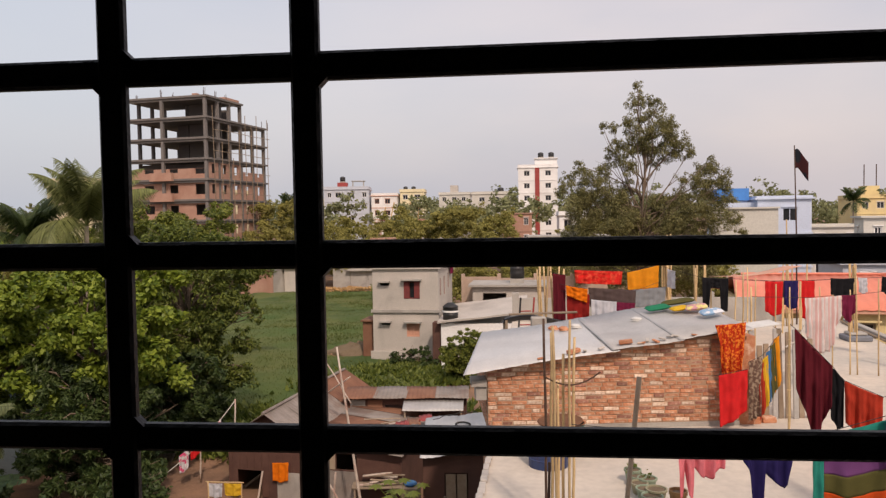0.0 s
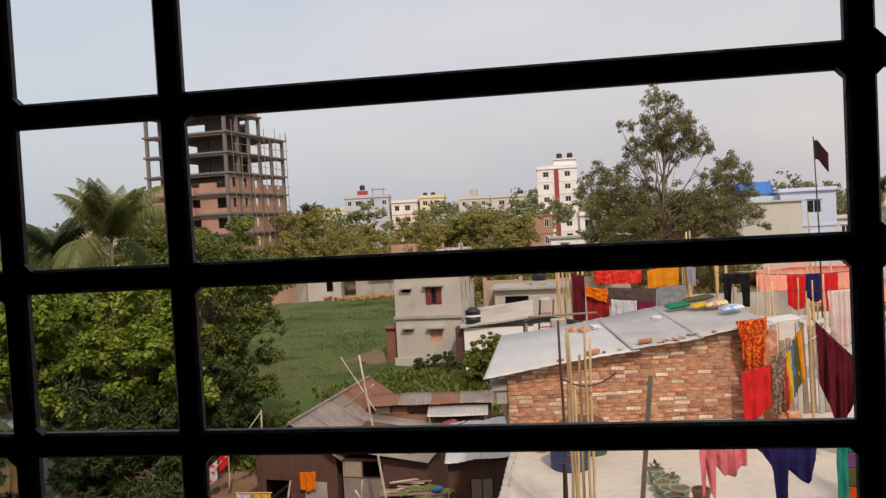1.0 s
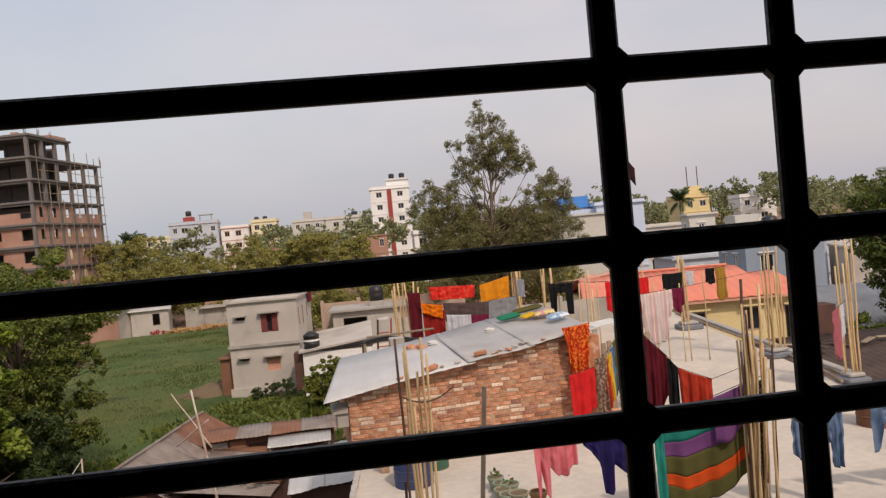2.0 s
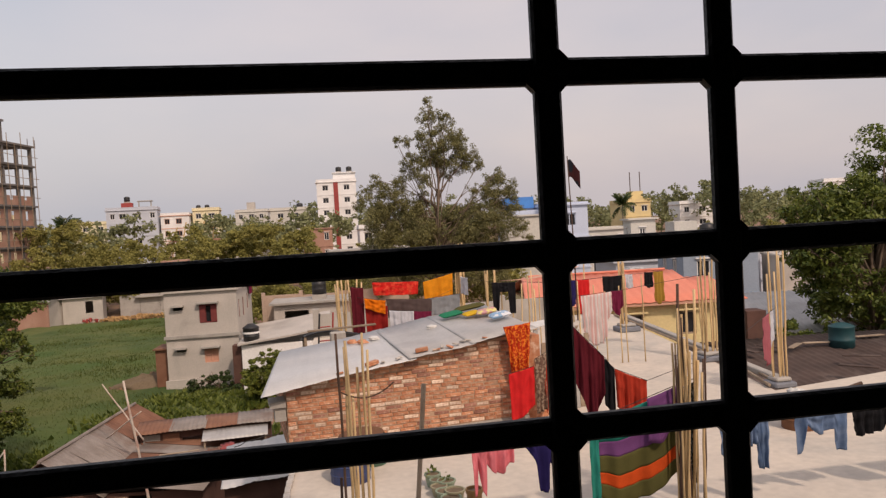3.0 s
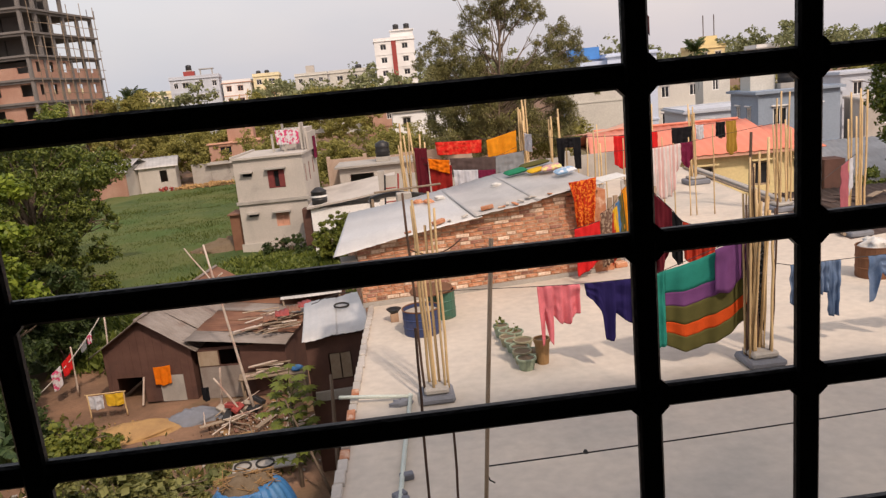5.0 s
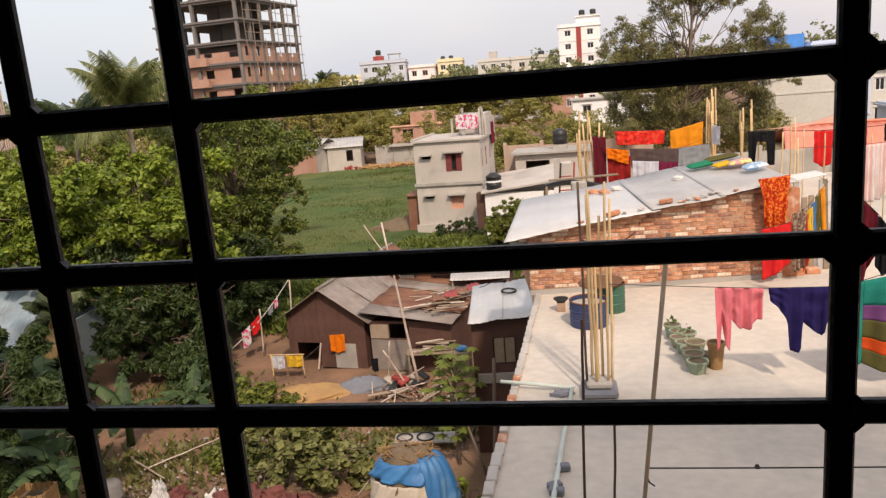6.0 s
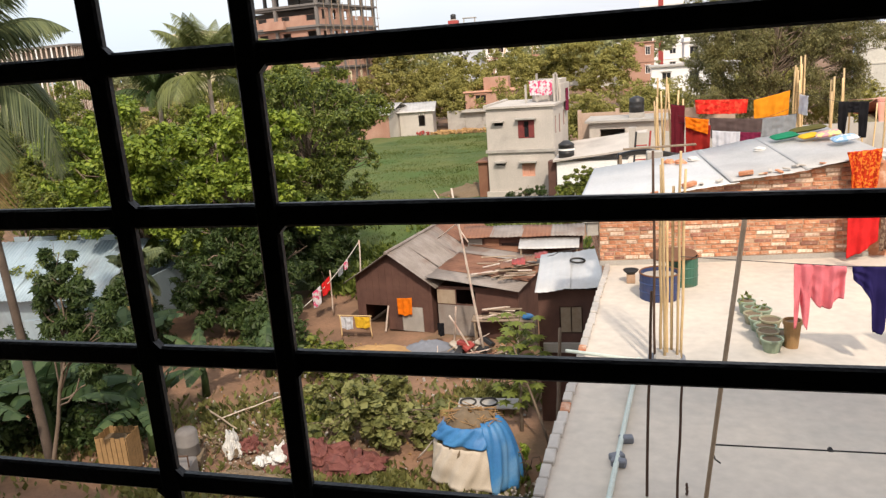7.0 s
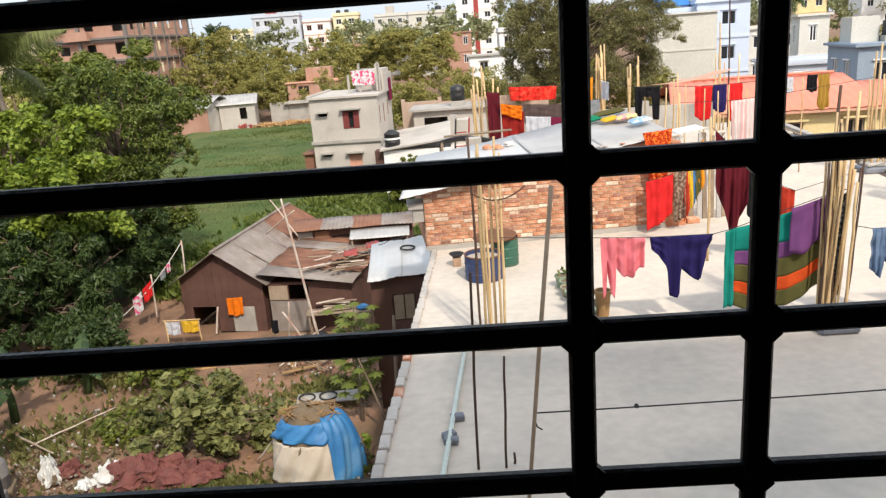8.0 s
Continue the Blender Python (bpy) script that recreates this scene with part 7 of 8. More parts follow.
# ---- things on the flat roof ----
def rod_bundle(label, loc, rods, stub, stub_h, seed, group="column starters"):
    """A column starter: a rough mortar stub with upright steel and bamboo rods; rods are (dx, dy, height, radius, kind, lean x, lean y)."""
    t = thing("column_starter", label, "column", loc, 0, group)
    r = random.Random(seed)
    if stub:
        part("mortar_stub", soft_box(-stub, stub, -stub, stub, 0, stub_h, 0.03), M_GREYHEAP, t)
        part("mortar_cap", soft_box(-stub * 0.7, stub * 0.7, -stub * 0.7, stub * 0.7, stub_h + 0.003, stub_h + 0.09, 0.025), M_CEMENT, t)
    for dx, dy, h, rad, k, lx, ly in rods:
        pts = bent((dx, dy, 0.01), (dx + lx, dy + ly, h), 0, 6, rad * 0.5, r.randint(0, 999))
        part("rod", tube(pts, [rad * 1.05, rad, rad, rad, rad * 0.98, rad * 0.95, rad * 0.9], 7), M_BAMBOO if k == "b" else (M_WOOD if k == "w" else M_REBAR), t, smooth=True)
    return t


rr = random.Random(12)
rod_bundle("steel and bamboo rods of an unbuilt column", (0.58, 8.25, 6.0), [(-0.14, -0.03, 2.63, 0.016, "r", -0.02, 0), (-0.07, 0.1, 2.45, 0.018, "b", 0.0, 0), (-0.03, -0.1, 2.55, 0.018, "b", -0.03, 0), (0.05, 0.08, 2.2, 0.018, "b", 0.02, 0), (0.11, -0.06, 2.62, 0.016, "b", 0.03, 0), (0.16, 0.06, 2.4, 0.017, "b", 0.04, 0), (0.0, 0.0, 1.9, 0.016, "b", 0.0, 0)], 0.22, 0.1, 1)
tie = thing("rod_tie", "bent steel wire tied round upright rods", "wire", (0.44, 8.2, 7.9))
part("wire", tube(bent((0, 0, 0.05), (0.62, -0.02, 0.12), 0.12, 8, 0, 2), 0.009, 5), M_REBAR, tie)
rod_bundle("tall bundle of bamboo and steel rods in a mortar footing", (4.72, 8.12, 6.0), [(rr.uniform(-0.17, 0.18), rr.uniform(-0.14, 0.14), rr.uniform(1.6, 2.95), rr.uniform(0.011, 0.019), "b" if k % 4 else "r", rr.uniform(-0.05, 0.16), rr.uniform(-0.05, 0.05)) for k in range(24)], 0.24, 0.1, 2)
rod_bundle("bamboo rods of an unbuilt column with a footing", (9.9, 17.1, 6.0), [(rr.uniform(-0.25, 0.25), rr.uniform(-0.2, 0.2), rr.uniform(2.0, 3.0), 0.022, "b", rr.uniform(-0.1, 0.1), 0) for k in range(9)], 0.3, 0.14, 3)
rod_bundle("bamboo rods of an unbuilt column by the roof's edge", (10.1, 22.7, 6.0), [(rr.uniform(-0.25, 0.25), rr.uniform(-0.2, 0.2), rr.uniform(1.6, 2.6), 0.024, "b", rr.uniform(-0.1, 0.1), 0) for k in range(7)], 0.35, 0.16, 4)
rod_bundle("bamboo rods of an unbuilt column at the edge", (9.75, 13.9, 6.0), [(rr.uniform(-0.22, 0.22), rr.uniform(-0.15, 0.15), rr.uniform(2.2, 3.0), 0.02, "b", rr.uniform(-0.08, 0.08), 0) for k in range(6)], 0.25, 0.12, 5)
rod_bundle("cluster of yellow bamboo poles behind the shed", (0.92, 19.3, 6.0), [(rr.uniform(-0.3, 0.3), rr.uniform(-0.2, 0.2), rr.uniform(2.4, 3.1), 0.024, "b", rr.uniform(-0.25, 0.2), 0) for k in range(10)], 0, 0, 6)
rod_bundle("cluster of bamboo poles in the middle of the roof", (4.2, 21.2, 6.0), [(rr.uniform(-0.3, 0.3), rr.uniform(-0.2, 0.2), rr.uniform(2.6, 3.3), 0.024, "b", rr.uniform(-0.12, 0.12), 0) for k in range(8)], 0, 0, 7)
rod_bundle("pair of bamboo poles behind the shed", (5.3, 21.3, 6.0), [(rr.uniform(-0.2, 0.2), rr.uniform(-0.2, 0.2), rr.uniform(2.3, 2.9), 0.028, "b", rr.uniform(-0.06, 0.06), 0) for k in range(5)], 0, 0, 8)
rod_bundle("row of bamboo poles by the washing line", (6.3, 17.4, 6.0), [(-1.2 + 0.33 * k + rr.uniform(-0.1, 0.1), rr.uniform(-0.3, 0.5), rr.uniform(1.8, 2.6), 0.016, "b", rr.uniform(-0.06, 0.06), 0) for k in range(11)], 0, 0, 9)
rod_bundle("tall bamboo flag-side poles", (9.3, 25.6, 6.0), [(rr.uniform(-0.5, 0.5), rr.uniform(-0.2, 0.2), rr.uniform(2.0, 3.6), 0.025, "b", rr.uniform(-0.06, 0.06), 0) for k in range(5)], 0, 0, 10)
# near rods: bare steel standing close to the window
rod_bundle("three bare steel rods of an unbuilt column", (0.5, 5.3, 6.0), [(-0.18, 0.12, 1.9, 0.0125, "r", 0.04, -0.1), (0.07, 0.12, 1.12, 0.0115, "r", 0.03, -0.06), (0.15, 0.18, 0.12, 0.012, "r", 0.0, 0)], 0.0, 0, 11)
lp = thing("leaning_pole", "dark leaning steel pole that holds a washing wire", "pole", (0.73, 4.95, 6.0))
part("shaft", tube([(0, 0, 0), (0.14, 0.12, 1.25), (0.3, 0.25, 2.6)], [0.017, 0.018, 0.019], 8), M_WOOD, lp, smooth=True)
WIRE_A, WIRE_B = Vector((0.81, 5.03, 6.75)), Vector((6.2, 5.85, 6.4))
wr = thing("washing_wire", "black washing wire with a knot tied to a pole", "wire", WIRE_A)
part("wire", tube(bent((0, 0, 0), WIRE_B - WIRE_A, 0.02, 24, 0, 1), 0.0065, 6), M_WIRE, wr)
part("knot", xf(blob(0.022, 0.022, 0.03, 0.3, 1, 10), pose(0.87, 0.163, -0.085)), M_WIRE, wr)
part("loose_end", tube([(0, 0, 0), (0.0, -0.01, -0.06), (0.02, -0.01, -0.12), (0.06, -0.01, -0.15)], 0.007, 5), M_WIRE, wr)
pole("bamboo_pole", "bamboo pole that holds the far end of a wire", (6.2, 5.85, 6.0), (6.2, 5.85, 6.9), 0.025, 0.02, M_BAMBOO)

# drums
def drum(label, loc, r, h, m, tilt=0):
    t = thing("steel_drum", label, "drum", loc, tilt, "drums")
    part("drum_body", lathe([(0.001, 0.01), (r, 0.0), (r, h * 0.3), (r * 1.035, h * 0.33), (r, h * 0.36), (r, h * 0.64), (r * 1.035, h * 0.67), (r, h * 0.7), (r, h), (r * 1.03, h + 0.012), (r * 0.97, h + 0.012), (r * 0.965, h * 0.8), (0.001, h * 0.8)], 24), m, t, smooth=False)
    part("rim", xf(ring(r, 0.012, 24), pose(0, 0, h + 0.008)), M_RUST, t)
    return t


nd = drum("cut navy blue steel drum with a rusty rim", (0.56, 10.95, 6.0), 0.3, 0.4, M_DRUM)
gd = drum("dull green plastic drum with a wide rusty lid", (0.94, 11.65, 6.0), 0.23, 0.46, M_DRUM_GREEN)
part("lid", xf(lathe([(0.001, 0.0), (0.36, 0.01), (0.37, 0.03), (0.34, 0.045), (0.001, 0.06)], 22), pose(-0.16, -0.05, 0.485, 2, -3, 0)), M_RUST, gd, "wide rusty sheet lid")
part("filling", lathe([(0.001, 0.345), (0.285, 0.345)], 20), M_SANDSTONE, nd, "pale dry filling")
drum("rusty red-brown steel drum with a pale bundle in it", (8.25, 11.1, 6.0), 0.29, 0.52, M_RUST)
o = part("bundle", blob(0.24, 0.2, 0.2, 0.6, 21, 20, 0.05), M_SACK_WHITE, smooth=True)
o.location = (8.25, 11.1, 6.45)
tagged(o, "pale cloth bundle in a rusty drum", "bundle")
rp = thing("pipe_stack", "stack of dark iron pipes and frames on the roof", "pipes", (9.75, 11.95, 6.0), 14)
for k in range(9):
    part("pipe", tube([(-0.9 + 0.05 * (k % 3), -0.3 + 0.08 * k, 0.045 + 0.09 * (k % 3 == 1)), (0.9 + 0.12 * (k % 4), -0.26 + 0.07 * k, 0.05 + 0.1 * (k % 3 == 1))], 0.04, 7), M_REBAR if k % 3 else M_TIN, rp)
part("frame", join(tube([(-0.7, 0.1, 0.2), (0.7, 0.16, 0.34)], 0.03, 6), tube([(-0.7, 0.1, 0.02), (-0.7, 0.1, 0.2)], 0.03, 6), tube([(0.7, 0.16, 0.02), (0.7, 0.16, 0.34)], 0.03, 6)), M_REBAR, rp)
bowl = part("black_bowl", lathe([(0.001, 0.0), (0.06, 0.0), (0.13, 0.07), (0.125, 0.075), (0.05, 0.015), (0.001, 0.012)], 16), M_BLACKPLASTIC, smooth=True)
bowl.location = (0.12, 11.7, 6.15)
tagged(bowl, "small black bowl on a brick stand", "bowl")
bs = part("brick_stand", soft_box(-0.07, 0.07, -0.07, 0.07, 0, 0.15, 0.01), M_MORTAR)
bs.location = (0.12, 11.7, 6.0)
tagged(bs, "short pale brick stand by the shed wall", "brick")

# flower pots in two rows
def flower_pot(label, loc, r, h, m, plant, seed):
    t = thing("flower_pot", label, "flower pot", loc, seed * 40 % 360, "flower pots on the roof")
    part("pot", lathe([(0.001, 0), (r * 0.72, 0), (r * 0.95, h * 0.85), (r * 1.06, h * 0.86), (r * 1.06, h), (r * 0.9, h), (r * 0.88, h * 0.9), (0.001, h * 0.9)], 16), m, t)
    part("soil", lathe([(r * 0.87, h * 0.905), (0.001, h * 0.93)], 12), M_SOIL, t)
    if plant:
        leaf_part("plant", leaves([(0, 0, h + 0.06, r * 0.9)], 16, 0.08, 2.0, 0.3, 0, 1.0, seed), M_LEAF_MID if plant == 1 else M_DRY, t)
    return t


k = 0
for row, (x0, y0, x1, y1) in enumerate(((1.72, 10.3, 1.86, 8.85), (1.88, 10.0, 2.0, 9.1))):
    n = 7 if row == 0 else 3
    for i in range(n):
        u = i / (n - 1)
        x, y = x0 + (x1 - x0) * u, y0 + (y1 - y0) * u
        flower_pot(("mossy cement flower pot with dry soil", "green-grey cement flower pot", "dark clay flower pot beside others")[(i + row) % 3], (x + rr.uniform(-0.03, 0.03), y + rr.uniform(-0.03, 0.03), 6.0), rr.uniform(0.11, 0.14), rr.uniform(0.14, 0.2), (M_POT_GREEN, M_POT_GREEN, M_POT)[(i + row) % 3], 1 if i == 0 else 0, k)
        k += 1
flower_pot("ridged dark clay flower pot standing apart", (2.1, 9.0, 6.0), 0.11, 0.36, M_CARDBOARD, 0, 50)

# pipes and blocks by the edge
pp = thing("pvc_pipe", "pale green plastic pipe lying along the roof", "pipe", (0.25, 8.3, 6.05))
part("run", tube([(0, 0, 0.0), (-0.12, -1.4, 0.0), (-0.26, -3.2, 0.0), (-0.36, -5.2, 0)], 0.026, 10), M_PVC, pp, smooth=True)
part("cross_run", tube([(0, 0, 0.0), (-0.45, 0.06, 0.03), (-0.9, 0.12, 0.05)], 0.024, 10), M_PVC, pp, smooth=True)
part("elbow", tube([(0.0, 0.03, 0), (0, 0, 0), (-0.03, 0, 0)], 0.034, 10), M_PVC, pp)
for x, y, a in ((0.06, 6.35, 10), (0.0, 5.9, -8), (-0.02, 6.0, 30)):
    o = part("cement_block", soft_box(-0.07, 0.07, -0.045, 0.045, 0, 0.07, 0.012), M_GREYHEAP)
    o.matrix_basis = pose(x + 0.07, y, 6.0, 0, 0, a)
    tagged(o, "small dark cement block by a pipe", "block", "blocks by the pipe")
o = part("cloth_rag", blob(0.14, 0.09, 0.07, 0.5, 4, 16), M_GREYHEAP, smooth=True)
o.location = (0.12, 8.2, 6.0)
tagged(o, "grey rag lying by the pipe", "rag")
rail = thing("edge_pipes", "old iron pipes lying along the edge of the roof", "pipe", (11.2, 26.4, 6.05))
for dx in (0, 0.22):
    part("pipe", tube([(dx, 0, 0), (dx - 1.25, -10.6, 0.02), (dx - 1.75, -12.6, 0.02)], 0.035, 8), M_WOOD, rail)
part("curb", xf(soft_box(-0.1, 0.1, -6.3, 6.3, -0.04, 0.09, 0.02), pose(-0.55, -6.2, 0, 0, 0, -6.7)), M_CEMENT, rail)

# cushions and bits drying on the shed roof
def cushion(label, loc, sx, sy, sz, m, rot):
    vs, fs = [], []
    n = 12
    for s in (1, -1):
        o = len(vs)
        for j in range(n + 1):
            for i in range(n + 1):
                u, v = 2 * i / n - 1, 2 * j / n - 1
                h = ((1 - u ** 4) * (1 - v ** 4)) ** 0.5
                vs.append((sx * u * (1 - 0.06 * v * v), sy * v * (1 - 0.06 * u * u), sz + s * sz * h * (1 + 0.15 * noise.noise(Vector((u * 2 + sx, v * 2, s))))))
        for j in range(n):
            for i in range(n):
                q = (o + j * (n + 1) + i, o + j * (n + 1) + i + 1, o + (j + 1) * (n + 1) + i + 1, o + (j + 1) * (n + 1) + i)
                fs.append(q if s > 0 else q[::-1])
    ob = part("cushion", (vs, fs), m, smooth=True)
    ob.matrix_basis = pose(*loc, 3, -8, rot)
    return tagged(ob, label, "cushion", "cushions on the shed roof")


cushion("green cushion drying on a tin roof", (3.02, 15.4, 7.84), 0.25, 0.17, 0.045, C_GREENC, 12)
cushion("dark olive quilt drying on a tin roof", (3.5, 15.7, 7.93), 0.34, 0.16, 0.045, C_OLIVE, 4)
cushion("patterned pink cushion on a tin roof", (3.72, 15.0, 7.89), 0.22, 0.19, 0.05, C_PILLOW, -10)
cushion("yellow printed cushion on a tin roof", (3.42, 15.15, 7.86), 0.19, 0.13, 0.04, C_YELLOWC, 20)
cushion("blue and white printed cushion on a tin roof", (3.86, 14.4, 7.87), 0.22, 0.16, 0.05, C_PILLOWBLUE, 8)
for x, y, m, lb in ((1.05, 14.9, M_BRICK, "broken brick on the tin roof"), (1.3, 15.0, M_SACK_WHITE, "pale rag on the tin roof"), (0.85, 15.1, M_BRICK, "brick piece on the tin roof"), (2.5, 14.9, M_SACK_WHITE, "white rag lying on the tin roof")):
    o = part("roof_clutter", blob(0.12, 0.08, 0.07, 0.5, x, 14), m, smooth=True)
    o.location = (x, y, 7.13 + 0.133 * (x + 0.5) + 0.055 * (y - 12.7) + 0.03)
    tagged(o, lb, "clutter", "bits on the shed roof")

# lean-to of planks at the shed's right end, black sheet shelter behind
pk = thing("plank_stack", "upright grey planks and tin leaning at the shed's end", "planks", (4.55, 13.75, 6.0), 6)
for i in range(9):
    h = rr.uniform(1.35, 1.7)
    part("plank", xf(soft_box(-0.05, 0.05, -0.015, 0.015, 0, h, 0.006), pose(-0.1 + 0.13 * i, rr.uniform(-0.05, 0.05), 0, rr.uniform(-4, 2), rr.uniform(-2, 2), rr.uniform(-8, 8))), M_TIN if i % 3 == 0 else M_WOOD, pk)
part("white_board", xf(soft_box(-0.3, 0.35, -0.2, 0.2, 0, 0.02, 0.004), pose(0.05, 0.2, 1.72, 4, -6, 5)), M_SACK_WHITE, pk)
part("foot_bricks", join(soft_box(-0.4, -0.1, -0.35, -0.15, 0, 0.12, 0.01), soft_box(-0.05, 0.2, -0.3, -0.1, 0, 0.1, 0.01)), M_BRICK, pk)
part("wire_coil", tube([(0.45, -0.1, 1.35), (0.62, -0.1, 1.45), (0.72, -0.1, 1.6), (0.78, -0.1, 1.75)], 0.015, 6), M_ROPE, pk)
bs_ = thing("black_shelter", "low shelter of black plastic and boards behind the shed", "shelter", (-0.2, 17.0, 6.0), 4)
part("sheet", sheet(lambda u, v: (u * 1.7, v * 1.2, 1.42 + 0.08 * math.sin(5 * u) - 0.25 * v + 0.05 * math.sin(9 * v)), 16, 10, 0.01), M_BLACKPLASTIC, bs_, smooth=True)
part("board", xf(soft_box(-0.7, 0.9, -0.06, 0.06, 0, 0.04, 0.01), pose(0.8, -0.05, 1.54, 0, -1, 2)), M_WOOD, bs_)
for x in (0.05, 1.6):
    for y in (0.05, 1.1):
        part("post", box(x - 0.03, x + 0.03, y - 0.03, y + 0.03, 0, 1.2 if y > 1 else 1.4), M_WOOD, bs_)
part("crate", soft_box(0.6, 0.95, -0.35, -0.08, 0, 1.5, 0.02), M_CEMENT, bs_)
bk = thing("roof_partition", "low bare brick and cement partition on the roof", "wall", (-0.1, 26.8, 6.0), 0)
part("wall_panel", box(0, 9.5, 0, 0.14, 0, 0.85), M_CEMENT, bk)
for i in range(5):
    part("pier", box(i * 2.3, i * 2.3 + 0.25, -0.06, 0.2, 0, 1.05), M_CEMENT, bk)
pr = thing("pink_canopy", "pale pink sheet canopy on bamboo posts", "canopy", (6.2, 22.5, 6.0))
part("sheet", sheet(lambda u, v: (u * 2.3, v * 1.6, 1.95 - 0.12 * v - 0.1 * math.sin(math.pi * u) + 0.3 * u), 14, 8, 0.01), M_PINKWALL, pr, smooth=True)
for x in (0.05, 2.25):
    for y in (0.05, 1.5):
        part("post", tube([(x, y, 0), (x, y, 1.8)], 0.025, 6), M_BAMBOO, pr)

# flag
fl = thing("flag_pole", "dark flag on a tall thin pole", "flag", (9.6, 26.0, 6.0))
part("pole", tube([(0, 0, 0), (-0.02, 0, 3), (-0.1, 0, 6.1)], [0.03, 0.026, 0.018], 8), M_REBAR, fl)
part("flag", sheet(lambda u, v: (-0.08 + 0.42 * u, 0.06 * math.sin(5 * u), 5.95 - 0.65 * v - 0.42 * u * u + 0.06 * math.sin(6 * u)), 12, 8, 0.004), cloth_mat("dark_flag_cloth", (0.018, 0.022, 0.03), None, ("spots", 1.6, (0.06, 0.018, 0.02))), fl, "dark drooping flag cloth", True)
# ---- laundry ----
def cloth(name, label, p0, p1, drop, m, profile=None, folds=5, amp=0.035, sag=0.01, seed=0, shrink=0.06, lean=0.0, group="washing", category="laundry", parent=None, v0=0.0, v1=1.0, nu=34, nv=22):
    """A cloth pegged from p0 to p1 and hanging by drop metres; profile gives the hem as (u, share of drop)."""
    p0, p1 = Vector(p0), Vector(p1)
    along = p1 - p0
    out = Vector((along.y, -along.x, 0)).normalized()
    r = random.Random(seed)
    ph, pr = r.uniform(0, 6), profile or [(0, 1), (1, 1)]
    us, ds = [a for a, _ in pr], [b for _, b in pr]

    def fn(u, v):
        vv = v0 + (v1 - v0) * v
        d = drop * float(np.interp(u, us, ds)) * vv
        uu = 0.5 + (u - 0.5) * (1 - shrink * vv)
        top = Vector((0, 0, -sag * 4 * u * (1 - u)))
        w = amp * (0.25 + 0.75 * vv) * (math.sin(folds * 2 * math.pi * u + ph + 0.8 * vv) + 0.45 * math.sin(folds * 4.6 * math.pi * u + 2 * ph))
        w += 0.03 * noise.noise(Vector((u * 5 + seed, vv * 4, 0)))
        return p0 + along * uu + top + out * (w + lean * vv) + Vector((lean * 0.2 * vv, 0, -d))

    g = sheet(fn, nu, nv, 0.006)
    if parent:
        org = parent.matrix_basis.translation
        return part(name, xf(g, Matrix.Translation(-org)), m, parent, label, True)
    base = p0.lerp(p1, 0.5)
    ob = part(name, xf(g, Matrix.Translation(-base)), m, smooth=True)
    ob.location = base
    return tagged(ob, label, category, group)


def line(label, a, b, sag=0.05, rad=0.004, m=None):
    t = thing("washing_line", label, "washing line", a)
    part("line", tube(bent((0, 0, 0), Vector(b) - Vector(a), sag, 16, 0, 1), rad, 5), m or M_WIRE, t)
    return t


def strung(label, *pts, rad=0.005):
    """A washing line through the points from which things hang."""
    t = thing("washing_line", label, "washing line", pts[0])
    o = Vector(pts[0])
    part("line", tube([Vector(q) - o for q in pts], rad, 5), M_WIRE, t)
    return t


strung("thin washing line between two column starters", (0.72, 8.27, 7.38), (1.95, 8.35, 7.272), (2.52, 8.38, 7.23), (2.56, 8.38, 7.23), (3.34, 8.38, 7.22), (3.52, 8.4, 7.25), (4.62, 8.24, 7.65), (4.85, 8.2, 7.72))
cloth("pink_cloth", "pink cotton trousers hanging on a line", (1.96, 8.35, 7.27), (2.51, 8.38, 7.23), 0.79, C_PINK, [(0, 0.98), (0.1, 1.0), (0.15, 0.55), (0.2, 0.9), (0.3, 1.0), (0.35, 0.5), (0.48, 0.62), (0.72, 0.66), (0.88, 0.5), (1, 0.46)], 4, 0.035, 0.0, seed=1)
cloth("navy_cloth", "navy blue trousers hanging on a line", (2.57, 8.38, 7.23), (3.34, 8.38, 7.22), 0.8, C_NAVY, [(0, 0.2), (0.12, 0.3), (0.26, 0.5), (0.3, 0.98), (0.46, 1.0), (0.52, 0.55), (0.74, 0.72), (0.8, 0.74), (0.9, 0.45), (1, 0.08)], 5, 0.035, 0.0, seed=2)
bl = thing("striped_blanket", "striped blanket in green, purple, olive and orange on a line", "blanket", (4.05, 8.32, 6.3))
BA, BB = (3.52, 8.4, 7.24), (4.62, 8.24, 7.64)
prof = [(0, 0.86), (0.25, 1.0), (0.6, 1.02), (0.85, 0.98), (1, 0.92)]
for a, b, m in ((0.0, 0.3, C_TEALC), (0.3, 0.47, C_PURPLE), (0.47, 0.68, C_OLIVE), (0.68, 0.82, C_FLAME), (0.82, 1.0, C_OLIVE)):
    cloth("stripe", "", Vector(BA) + Vector((0.08, 0, 0.03)), BB, 1.16, m, prof, 2.2, 0.03, 0.04, 5, 0.0, parent=bl, v0=a, v1=b, nv=7)
cloth("side_panel", "purple side panel", Vector(BB) + Vector((-0.42, -0.02, -0.13)), Vector(BB) + Vector((-0.02, -0.03, 0.0)), 0.62, C_PURPLE, [(0, 0.9), (0.45, 1.0), (1, 0.7)], 1, 0.02, 0, 6, 0, parent=bl, nu=14, nv=10)
cloth("border", "teal border", Vector(BA) + Vector((-0.03, 0, -0.01)), Vector(BA) + Vector((0.09, 0, 0.03)), 1.0, C_TEALC, None, 1, 0.02, 0, 7, 0, parent=bl, nu=8)
